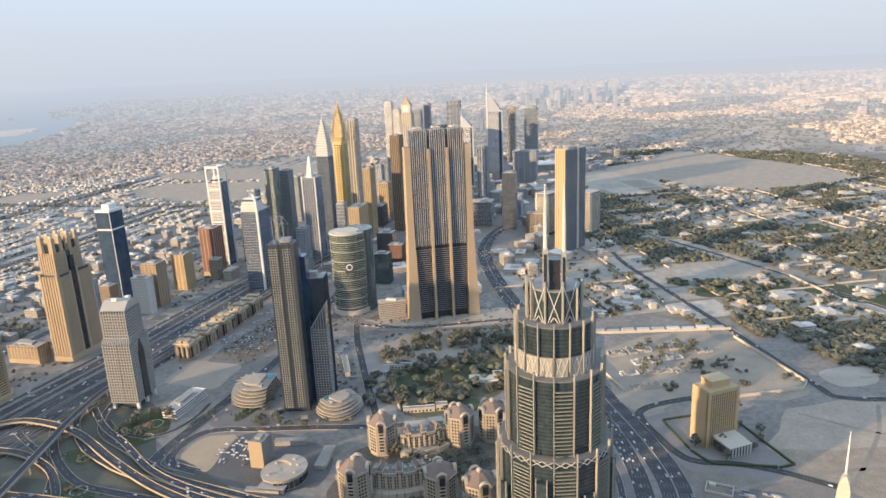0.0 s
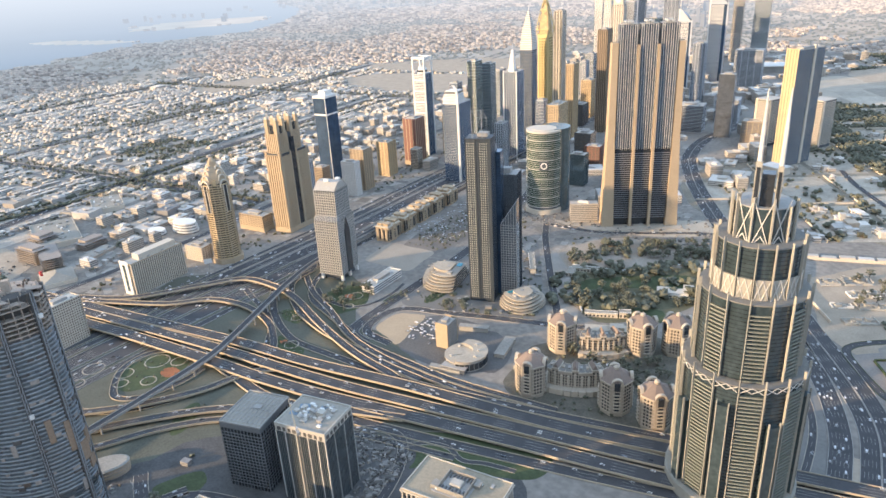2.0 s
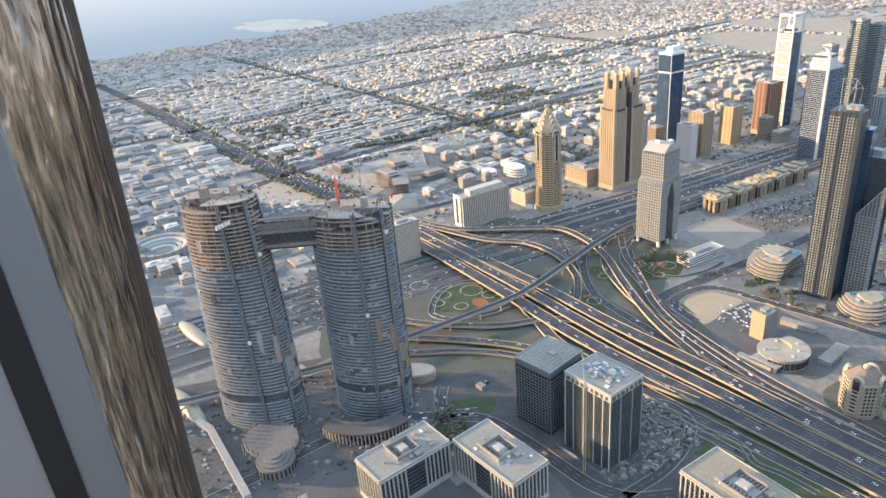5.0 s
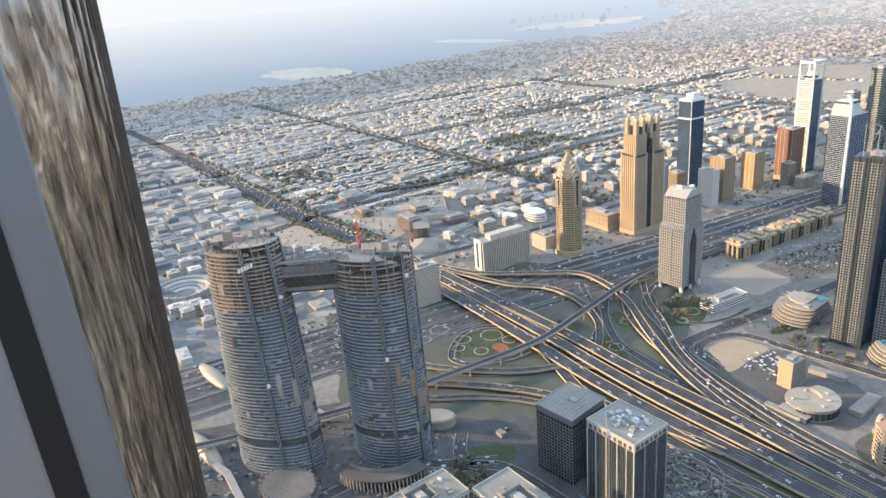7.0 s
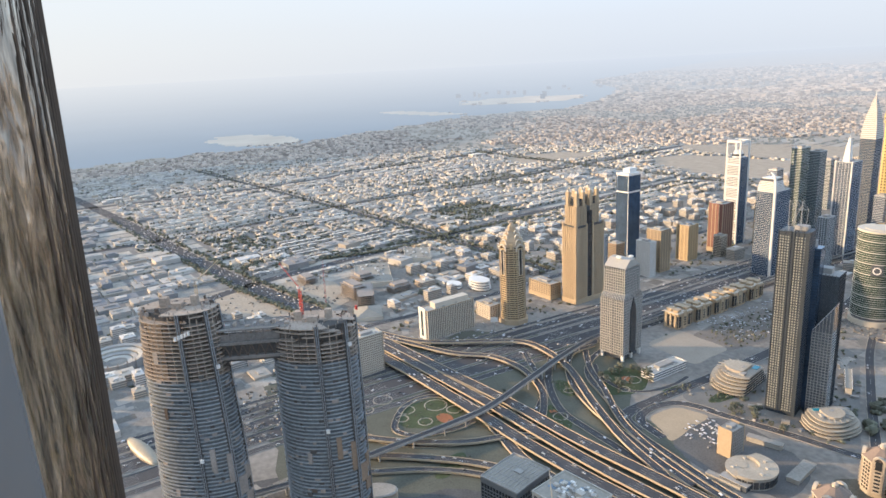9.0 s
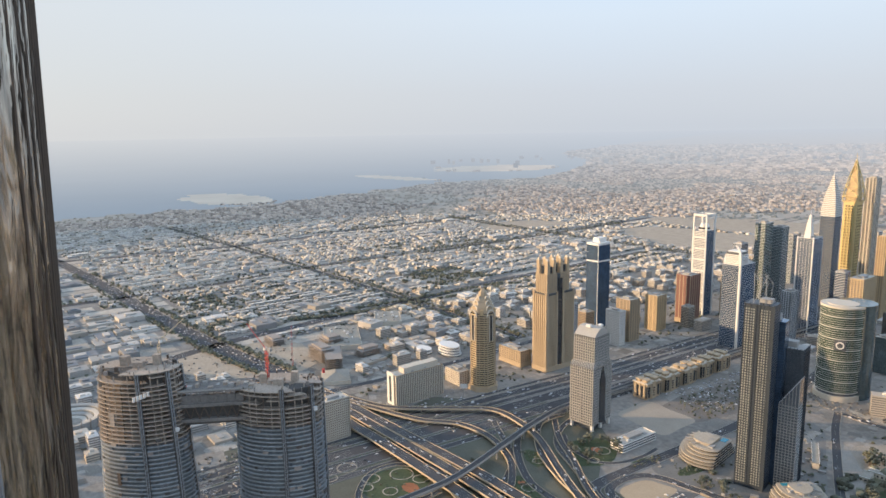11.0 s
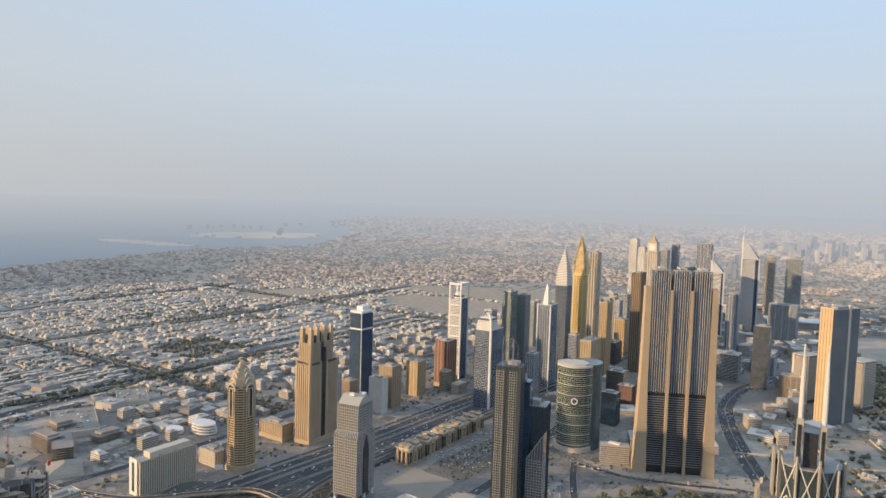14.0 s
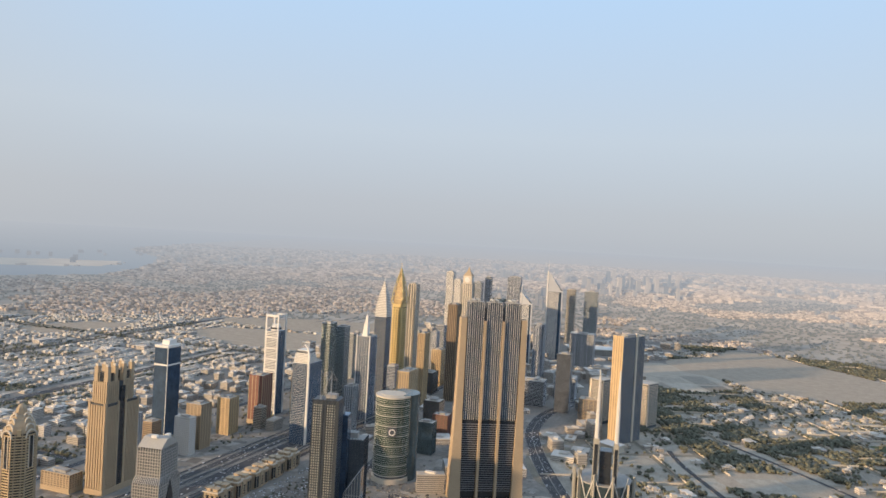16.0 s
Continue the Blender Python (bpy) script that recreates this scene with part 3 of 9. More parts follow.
road("shore_avenue", "long straight avenue through the villas", [(-2860, -300), (-2770, 500), (-2795, 885), (-2880, 1150), (-2920, 1527), (-3010, 2366), (-3150, 3300)], 32, 4, kerb=0)
road("villa_avenue", "long straight avenue through the villas", [(-2030, -400), (-2095, 400), (-2160, 678), (-2200, 956), (-2206, 1346), (-2290, 2000), (-2390, 2640)], 28, 4, kerb=0)
road("cross_avenue", "straight avenue across the villas", [(-1150, 880), (-1700, 830), (-2500, 720), (-3500, 560)], 18, 4, kerb=0)
road("cross_avenue_far", "straight avenue across the villas", [(-1250, 2050), (-1800, 1980), (-2500, 1900), (-3050, 1850)], 18, 4, kerb=0)

# ---- fields ----
patch("interchange_ground", [(-1000, 250), (-700, 150), (-560, 330), (-430, 420), (-300, 500), (-450, 560), (-600, 620), (-770, 720), (-960, 560)], material("worn_verge", (0.105, 0.106, 0.082), 0.95, vary=0.3), "worn verges between the ramps", "ground", 0.08)
LAWNS = [(-745, 368, 36, 48, 0), (-640, 500, 34, 16, -20), (-672, 640, 36, 46, 30), (-560, 720, 10, 30, 0), (-700, 560, 26, 12, -20), (-860, 440, 44, 14, 20), (-622, 330, 12, 30, 30), (-505, 225, 22, 14, 20), (-610, 680, 8, 30, 0)]
for x, y, a, b, r in LAWNS:
    c, s = math.cos(radians(r)), math.sin(radians(r))
    patch("lawn", [(x + p * c - q * s, y + p * s + q * c) for p, q in ell(a, b, 10)], M_LAWN, "watered lawn between the ramps", "lawn", 0.2, 3)
SHRUB_BEDS = [(x + a * p * math.cos(q), y + b * p * math.sin(q)) for x, y, a, b, r in LAWNS for p in (0.35, 0.65, 0.95) for q in [0.7 * j + p for j in range(9)]]
M_BEDS = material("flower_bed", (0.34, 0.13, 0.06), 0.95, vary=0.25)
def hedge_ring(x, y, r, mat=M_PAVE):
    g = Geo()
    n = 28
    rings = [[(x + rad * math.cos(2 * math.pi * j / n), y + rad * math.sin(2 * math.pi * j / n), z) for rad, z in ((r, 0.2), (r, 0.5), (r - 1.3, 0.5), (r - 1.3, 0.2))] for j in range(n + 1)]
    g.loft(rings)
    solo("garden_ring", g, mat, "pale ring path edging a planted bed", "path", group="ring paths in the verges")
for x, y, r in ((-770, 345, 12), (-760, 385, 16), (-728, 352, 10), (-735, 400, 11), (-752, 330, 9), (-665, 655, 12), (-690, 625, 9), (-650, 625, 8), (-640, 505, 10), (-690, 560, 8), (-815, 330, 14), (-800, 300, 10)):
    hedge_ring(x, y, r)
for x, y, a in ((-722, 378, 13), (-672, 650, 8), (-655, 505, 6)):
    patch("flower_bed", [(x + p, y + q) for p, q in ell(a, a * 0.8, 8)], M_BEDS, "red-brown flower bed", "flower bed", 0.35, 3)
patch("bare_lot", [(-572, 596), (-577, 620), (-573, 644), (-553, 654), (-534, 657), (-526, 615), (-520, 578), (-545, 586)], material("tan_lot_sand", (0.40, 0.31, 0.21), 0.95, vary=0.15), "bare sandy lot", "lot", 0.15, wob=0.008)
patch("bare_lot", [(-742, 765), (-752, 800), (-753, 845), (-708, 848), (-662, 848), (-655, 806), (-652, 766), (-696, 764)], material("grey_lot_sand", (0.33, 0.285, 0.23), 0.95, vary=0.15), "empty sandy lot beside the gridded tower", "lot", 0.15, wob=0.008)
patch("car_park", [(-735, 858), (-648, 858), (-660, 1100), (-735, 1120)], material("dusty_asphalt", (0.17, 0.15, 0.13), 0.95, vary=0.3), "dusty car park", "car park", 0.14)
patch("car_park", [(-540, 590), (-440, 560), (-380, 590), (-400, 660), (-520, 670)], material("old_asphalt", (0.12, 0.115, 0.11), 0.95, vary=0.3), "asphalt car park with parked cars", "car park", 0.13)
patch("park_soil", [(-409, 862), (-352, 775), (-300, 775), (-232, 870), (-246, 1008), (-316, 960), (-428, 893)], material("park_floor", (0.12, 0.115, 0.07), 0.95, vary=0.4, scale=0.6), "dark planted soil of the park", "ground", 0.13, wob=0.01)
patch("park_lawn", [(-396, 873), (-300, 947), (-262, 960), (-270, 900), (-330, 880), (-370, 832)], M_LAWN, "park lawn among trees", "lawn", 0.16, wob=0.02)
patch("park_lawn", [(-300, 822), (-263, 834), (-252, 802), (-286, 800)], M_LAWN, "park lawn among trees", "lawn", 0.17, wob=0.02)
patch("park_soil", [(-480, 950), (-440, 908), (-316, 975), (-246, 1022), (-275, 1100), (-420, 1050)], material("dry_soil", (0.30, 0.265, 0.22), 0.95, vary=0.3), "dry soil under park trees", "ground", 0.15)
patch("quay", [(-560, 1075), (-420, 1075), (-260, 1150), (-240, 1170), (-330, 1200), (-480, 1120)], M_PAVE, "pale building-site paving", "paving", 0.14)
patch("desert_field", [(-40, 600), (60, 690), (170, 930), (420, 960), (700, 700), (400, 300)], M_SAND, "open graded sand field", "field", 0.14)
patch("compound_field", [(-120, 985), (-60, 1110), (78, 1165), (170, 980), (120, 930), (10, 900), (-30, 830)], material("trodden_sand", (0.33, 0.275, 0.21), 0.95, vary=0.25), "trodden sandy compound", "field", 0.16)
patch("round_sand_field", [(-350, 2950), (-180, 3200), (-72, 3560), (250, 3300), (560, 2862), (212, 2535), (-60, 2650)], M_SAND, "wide graded sand field", "field", 0.2)
patch("race_ground", [(-330, 2430), (-150, 2380), (-60, 2600), (-330, 2900), (-420, 2700)], M_PAVE, "pale riding ground", "field", 0.17)
M_TRACK = material("packed_dirt", (0.27, 0.235, 0.19), 0.95, vary=0.25)
for pts, w_ in (([(60, 700), (150, 760), (260, 800), (420, 820)], 6), ([(120, 640), (180, 740), (230, 860), (250, 950)], 5), ([(10, 640), (110, 690), (230, 700), (380, 690)], 7), ([(150, 900), (250, 870), (360, 890)], 4), ([(180, 600), (300, 740), (420, 900)], 4)):
    g = Geo()
    strip(g, smooth_line([(*p, 0.16) for p in pts], 8), -w_ / 2, w_ / 2, 0, 0.06)
    solo("dirt_track", g, M_TRACK, "packed dirt track over the sand field", "track", "structure")
patch("scraped_ground", [(80, 780), (180, 820), (300, 850), (280, 760), (170, 720)], material("scraped_earth", (0.31, 0.25, 0.185), 0.95, vary=0.3, scale=0.6), "freshly scraped brown earth", "field", 0.165, wob=0.03)
patch("scraped_ground", [(200, 640), (330, 660), (420, 740), (330, 730)], M_TRACK, "freshly scraped brown earth", "field", 0.165, wob=0.03)
M_PLAZA = material("grey_plaza", (0.175, 0.168, 0.155), 0.9, vary=0.2, fine=3.0)
patch("tower_plaza", [(-600, 690), (-560, 672), (-520, 685), (-450, 708), (-390, 728), (-420, 790), (-480, 890), (-540, 980), (-600, 980), (-612, 840)], M_PLAZA, "grey paved plaza round the dark tower", "paving", 0.1, wob=0.005)
patch("hotel_forecourt", [(-42, 830), (17, 873), (77, 854), (106, 800), (135, 743), (60, 735), (17, 732), (-17, 788)], material("forecourt_paving", (0.23, 0.21, 0.19), 0.9, vary=0.2), "paved forecourt of the beige block", "paving", 0.18, wob=0.005)
patch("tower_forecourt", [(-160, 590), (-30, 590), (-36, 660), (-50, 715), (-70, 755), (-95, 805), (-150, 850), (-185, 720)], M_PLAZA, "grey paved forecourt of the stepped tower", "paving", 0.15, wob=0.005)
patch("dusty_lot", [(26, 600), (28, 650), (20, 700), (10, 735), (40, 744), (116, 748), (190, 728), (260, 640), (240, 560), (80, 520)], material("grey_dust", (0.215, 0.19, 0.16), 0.95, vary=0.25, scale=0.5), "grey dusty ground beside the motorway", "field", 0.17, wob=0.02)
patch("storage_yard", [(60, 707), (112, 706), (110, 668), (62, 664)], material("yard_dirt", (0.16, 0.15, 0.14), 0.95, vary=0.3), "dark storage yard on the dusty lot", "yard", 0.19, wob=0.02)
patch("park_promenade", [(-488, 945), (-384, 748), (-356, 768), (-415, 862), (-445, 908)], material("promenade_paving", (0.29, 0.27, 0.24), 0.9, vary=0.2), "pale paved strip beside the park", "paving", 0.185, wob=0.005)
patch("arena_field", [(193, 1033), (231, 1066), (268, 1064), (263, 1019), (215, 996)], M_PAVE, "pale oval riding field", "field", 0.19, wob=0.005)
patch("works_ground", [(-3000, -500), (-3000, -60), (-2500, 90), (-1846, 200), (-1500, 268), (-1215, 340), (-1000, 330), (-920, 0), (-900, -500)], material("works_yard", (0.20, 0.195, 0.185), 0.95, vary=0.35, scale=0.25), "grey dusty yards near the sea road", "ground", 0.03)
# Tree shade is put into the colour of this soil.
patch("garden_ground", [(-340, 1330), (-120, 1260), (80, 1180), (900, 900), (1500, 2000), (900, 3300), (560, 2800), (200, 2500), (-60, 2620), (-330, 2380), (-380, 1800)], material("shaded_soil", (0.22, 0.195, 0.15), 0.95, vary=0.45, scale=0.25), "garden soil coloured for the shade of dense trees", "ground", 0.1)
patch("garden_lawn", [(26, 1392), (113, 1442), (197, 1504), (202, 1439), (120, 1372), (44, 1345)], M_LAWN, "green garden lawn", "lawn", 0.2)
patch("garden_lawn", [(230, 1420), (420, 1330), (460, 1400), (300, 1480)], M_LAWN, "green garden lawn", "lawn", 0.2)
patch("dusty_ground", [(-48, 1527), (61, 1601), (153, 1567), (127, 1478), (-18, 1449)], M_SAND, "dusty clearing", "field", 0.18)
for poly in ([(-2700, 1820), (-2690, 2090), (-2480, 2180), (-2500, 1800)], [(-2215, 2250), (-2030, 2480), (-1570, 2520), (-1530, 2140), (-1900, 2100)], [(-2350, 2600), (-1700, 2600), (-1500, 3100), (-2100, 3200)], [(-1420, 190), (-1206, 320), (-1268, 455), (-1430, 441)]):
    patch("sand_lot", poly, M_SAND, "bare sand lot among the villas", "field", 0.17)
# Shade over the foreground is put into the dark colour of this yard.
patch("site_yard", [(-760, -320), (-300, -300), (-230, 100), (-240, 420), (-380, 440), (-560, 360), (-640, 250), (-720, 120)], material("shade_dark_asphalt", (0.085, 0.084, 0.083), 0.95, vary=0.35, scale=0.6), "asphalt and dirt round the offices, darkened for shade", "ground", 0.05, wob=0.01)
# The rubble's grey is lowered too, for the shade over the site.
SITE = material("site_rubble", (0.11, 0.105, 0.10), 0.95, vary=0.4, scale=0.5, fine=3)
patch("building_site", [(-720, -120), (-560, -100), (-500, 20), (-520, 190), (-590, 250), (-660, 190), (-700, 60)], SITE, "grey building-site rubble round the towers", "ground", 0.13)
patch("building_site", [(-440, 412), (-414, 424), (-394, 422), (-380, 404), (-368, 375), (-366, 330), (-380, 312), (-384, 380)], SITE, "grey rubble beside the unfinished office", "ground", 0.13)
patch("office_lawn", [(-382, 438), (-392, 446), (-350, 468), (-300, 476), (-250, 486), (-250, 452), (-300, 430), (-340, 420), (-358, 400), (-362, 415)], M_LAWN, "dark lawn beside the motorway", "lawn", 0.16, wob=0.01)
patch("office_lawn", [(-552, 246), (-534, 284), (-515, 280), (-512, 262), (-528, 244)], M_LAWN, "small planted lawn by the offices", "lawn", 0.18, wob=0.01)
patch("office_court", [(-520, 90), (-350, 60), (-330, 250), (-470, 250)], material("grey_paving", (0.12, 0.117, 0.113), 0.9, vary=0.25), "grey paved court between offices", "paving", 0.12)

# ---- towers along the avenue ----
AV = 6.0   # the avenue's turn


def plant(top, w, d, h, mat=M_GREY, seed=1):
    """Machinery and a stair head on a flat roof."""
    rng = random.Random(seed)
    g = Geo()
    g.box(0, 0, h, w * 0.45, d * 0.45, 4.0)
    for _ in range(5):
        g.box(rng.uniform(-0.36, 0.36) * w, rng.uniform(-0.36, 0.36) * d, h, rng.uniform(1.5, 4), rng.uniform(1.5, 4), rng.uniform(1.0, 2.6))
    part("roof_plant", g, mat, top, "roof machinery")


def parapet(top, w, d, h, mat, t=0.6, up=1.4):
    g = Geo()
    for s in (-1, 1):
        g.box(0, s * (d / 2 - t / 2), h, w, t, up)
        g.box(s * (w / 2 - t / 2), 0, h, t, d - 2 * t, up)
    part("parapet", g, mat, top)


def tower(name, label, x, y, w, d, h, core, edge, rz=AV, storey=3.6, band=1.2, proud=0.35, nx=0, ny=0, pier=0.9, pier_mat=None, pier_proud=0.6, base=0, base_mat=None, roof=True, group="", seed=1):
    """A rectangular tower: glass core, a floor edge a storey, ribs, a plinth and a roof."""
    top = thing(name, label, "tower", x, y, rz, group=group)
    part("body", Geo().box(0, 0, 0, w, d, h), core, top)
    if band:
        part("floor_edges", bands(w, d, base, h, storey, band, proud), edge, top, kind="stuff")
    if nx or ny:
        for s, m in (("S", nx), ("E", ny), ("N", nx), ("W", ny)):
            if m:
                part("ribs", piers(w, d, base, h, nx or 1, ny or 1, pier, pier_proud, s), pier_mat or edge, top, kind="stuff")
    if base:
        part("plinth", Geo().box(0, 0, 0, w + 2, d + 2, base), base_mat or edge, top)
    if roof:
        deck = part("roof", Geo().box(0, 0, h, w - 1.2, d - 1.2, 0.3), M_ROOF, top)
        parapet(deck, w + 2 * proud, d + 2 * proud, h, edge)
        plant(deck, w, d, h + 0.3, seed=seed)
    return top


# residential tower with an blunt arched crown
def dome_tower():
    top = thing("crowned_tower", "ochre banded apartment tower with blunt arched crown", "tower", -958, 652, AV)
    oct_ = lambda r: [(r * 1.08 * math.cos(radians(22.5 + 45 * i)), r * 1.08 * math.sin(radians(22.5 + 45 * i))) for i in range(8)]
    part("body", Geo().prism(oct_(20.2), 0, 140), M_BLACK, top)
    g = Geo()
    for k in range(35):
        g.prism(oct_(21.4), k * 4.0, k * 4.0 + 1.8)
    part("floor_edges", g, M_GOLDSTONE, top, kind="stuff")
    for i in range(8):
        a = 45 * i
        c, s = math.cos(radians(a)), math.sin(radians(a))
        for o in (-7.6, 7.6) if i % 2 == 0 else (-4.5, 4.5):
            part("pilaster", Geo().box(21.2 * c - o * s, 21.2 * s + o * c, 0, 1.6, 1.4, 140, a), M_STONE, top)
        if i % 2 == 0:
            slot = part("window_slot", Geo().box(21.2 * c, 21.2 * s, 92, 1.6, 5.4, 42, a), M_BLACK, top, "tall dark glass slot")
            for o in (-3.4, 3.4):
                part("slot_frame", Geo().box(21.8 * c - o * s, 21.8 * s + o * c, 90, 1.4, 1.2, 46, a), M_CREAM, slot)
            # arches stacked over each face, each one set further back
            for k, (r, zb, back) in enumerate(((9.5, 134, 0.0), (8.0, 144, 3.4), (6.2, 154, 7.2), (4.2, 163, 11.0))):
                n = 12
                rings = []
                for j in range(n + 1):
                    t = math.pi * j / n
                    ring = []
                    for rad, off in ((r, 0), (r, 2.0), (r - 1.7, 2.0), (r - 1.7, 0)):
                        o, z = rad * math.cos(t), zb + rad * math.sin(t) * 1.25
                        dd = 20.4 - back + off
                        ring.append((dd * c - o * s, dd * s + o * c, z))
                    rings.append(ring)
                part("crown_arch", Geo().loft(rings), M_CREAM, top)
        else:
            part("corner_turret", Geo().box(19.5 * c, 19.5 * s, 138, 4.5, 5.5, 8, a), M_GOLDSTONE, top)
    for z0, z1, r0, r1 in ((140, 150, 19.8, 17.8), (150, 158, 17, 13.6), (158, 165.5, 12.6, 9), (165.5, 174, 7.6, 6.4), (174, 178, 6.2, 3.6), (178, 180, 3.2, 2.0)):
        part("crown_stage", Geo().prism(oct_(r0), z0, z1, oct_(r1)), M_STONE, top)
    part("plinth", Geo().prism(oct_(25), 0, 8), M_STONE, top)


dome_tower()


def gold_twin():
    top = thing("pleated_tower", "tall pleated sandstone twin-crested office tower", "tower", -975, 826, AV)
    w, d = 34, 72
    part("body", Geo().box(0, 0, 0, w, d, 150), M_DARKFACE, top)
    part("upper_body", Geo().box(0, -3, 150, w - 5, d - 14, 34), M_DARKFACE, top)
    part("rear_body", Geo().box(0, d / 2 - 8, 0, w - 8, 14, 128), M_DARKFACE, top)
    part("floor_edges", bands(w, d, 0, 150, 3.6, 0.7, 0.4), M_BROWN, top, kind="stuff")
    for k in range(7):
        x = -w / 2 + 1.2 + (w - 2.4) * k / 6
        part("pilaster", Geo().box(x, -d / 2 - 0.6, 0, 4.0 if k in (0, 6) else 3.3, 2.4, 152 if k in (0, 6) else 148), M_STONE, top)
        part("pilaster", Geo().box(x * 0.84, -d / 2 + 3.6, 148, 3.0, 2.0, 38), M_STONE, top)
    for s in (-1, 1):
        for k in range(23):
            y = -d / 2 + 1 + (d - 2) * k / 22
            # a deep bay stands open in the middle of each long face
            if 9 <= k <= 12:
                continue
            wide = k in (0, 8, 13, 22)
            part("pilaster", Geo().box(s * (w / 2 + 0.3), y, 0, 3.0 if wide else 1.8, 3.2 if wide else 2.0, 152 if wide else 146), M_STONE, top)
        part("bay_slot", Geo().box(s * (w / 2 - 0.4), 0.2, 0, 1.4, 9.5, 176), M_BLACK, top, "dark glass slot")
        for k in range(14):
            y = -d / 2 + 6 + (d - 18) * k / 13
            if 6 <= k <= 7:
                continue
            part("pilaster", Geo().box(s * (w / 2 - 2.2), y, 148, 1.6, 2.6, 38), M_STONE, top)
    for y0, dd, zt in ((-21, 22, 205), (14, 24, 206)):
        part("crest", Geo().box(0, y0, 184, w - 9, dd - 4, zt - 190), M_STONE, top)
        for sx in (-1, 1):
            for sy in (-1, 1):
                part("corner_turret", Geo().box(sx * (w / 2 - 6.5), y0 + sy * (dd / 2 - 3.2), 176, 7.5, 6.4, zt - 170), M_STONE, top)
                part("turret_cap", Geo().box(sx * (w / 2 - 6.5), y0 + sy * (dd / 2 - 3.2), zt + 6, 5.0, 4.2, 4), M_CREAM, top)
            part("crest_window", Geo().box(sx * (w / 2 - 4.4), y0, 186, 0.6, 6, 14), M_BLACK, top)
        part("crest_window", Geo().box(0, y0 - dd / 2 + 1.8, 186, 8, 0.6, 15), M_BLACK, top)
    part("plinth", Geo().box(0, 0, 0, w + 5, d + 5, 9), M_STONE, top)


gold_twin()


def blue_tower():
    t = tower("blue_glass_tower", "dark blue glass tower with a white belt and cap", -1135, 1091, 34, 40, 190, M_BLUE, M_BLUE, band=0.25, proud=0.12, nx=8, ny=9, pier=0.25, pier_proud=0.15, roof=False)
    part("belt", Geo().box(0, 0, 152, 34.8, 40.8, 3.5), M_WHITE, t, "white belt")
    part("cap", Geo().box(0, 0, 190, 34.8, 40.8, 5), M_WHITE, t, "white cap")
    part("cap", Geo().box(0, 4, 195, 18, 24, 10), M_WHITE, t)
    part("edge_strip", Geo().box(17.2, -20.2, 0, 1.2, 1.2, 190), M_WHITE, t, "white corner strip")


blue_tower()
tower("ochre_block", "ochre apartment block with deep balconies", -1041, 1179, 30, 33, 79, M_BROWN, M_GOLDSTONE, band=1.9, proud=0.9, nx=3, ny=4, pier=2.6, seed=3)
tower("tan_apartment_block", "tan apartment block with balconies and stair heads", -1020, 1070, 35, 32, 90, M_BROWN, M_STONE, band=1.6, proud=0.7, nx=4, ny=4, pier=2.0, seed=4)
tower("white_apartment_block", "white gridded apartment block", -1010, 1024, 35, 18, 73, M_GREY, M_WHITE, band=1.5, proud=0.5, nx=8, ny=4, pier=1.0, seed=5)
tower("red_granite_tower", "red granite office tower with pale bands", -1042, 1287, 36, 40, 112, M_RED, M_RED, band=1.3, proud=0.4, nx=4, ny=5, pier=1.6, pier_mat=M_STONE, base=10, base_mat=M_STONE, seed=6)
tower("low_ochre_block", "low ochre stone block", -1034, 779, 60, 26, 30, M_BROWN, M_STONE, band=1.9, proud=0.4, nx=9, ny=5, pier=2.4, base=7, seed=7)
tower("low_beige_block", "low beige block with small windows", -1005, 628, 40, 22, 25, M_BROWN, M_CREAM, band=2.0, proud=0.4, nx=8, ny=4, pier=2.0, seed=8)


def portal_tower():
    """Blue glass tower between white edge fins that rise into an open frame; banded balconies on the short side."""
    t = thing("portal_tower", "white-banded glass tower framed by a tall open portal", "tower", -1069, 1368, AV)
    w, d, h = 36, 38, 205
    part("body", Geo().box(0, 0, 0, w - 4, d - 4, h), M_BLUE, t)
    g = Geo()
    z = 12.0
    while z < h - 2:
        wide = 1.9 if int(z / 3.8) % 7 else 3.2
        g.box(-1, -d / 2 + 1.5, z, w - 6, 3.6, wide)
        z += 3.8
    part("balcony_facing", g, M_WHITE, t, "white balcony bands", kind="stuff")
    part("floor_edges", bands(w - 4, d - 4, 8, h, 3.8, 0.5, 0.15), M_SILVER, t, kind="stuff")
    for sx in (-1, 1):
        for sy in (-1, 1):
            part("portal_pillar", Geo().box(sx * (w / 2 - 1.6), sy * (d / 2 - 1.6), 0, 3.4, 3.4, 246), M_WHITE, t)
    for sy in (-1, 1):
        part("portal_beam", Geo().box(0, sy * (d / 2 - 1.6), 240, w - 6.6, 3.2, 5), M_WHITE, t)
    for sx in (-1, 1):
        part("portal_beam", Geo().box(sx * (w / 2 - 1.6), 0, 240, 3.2, d - 6.6, 5), M_WHITE, t)
    part("rounded_top", Geo().prism(ell(13, 13, 24), h, h + 16, ell(9, 9, 24)), M_WHITE, t)
    part("top_glass", Geo().prism(ell(13.4, 13.4, 24), h + 4, h + 8), M_BLACK, t)
    part("needle", Geo().cyl(-w / 2 + 2, -d / 2 + 2, 246, 0.8, 20, 8, 0.2), M_STEEL, t)


portal_tower()


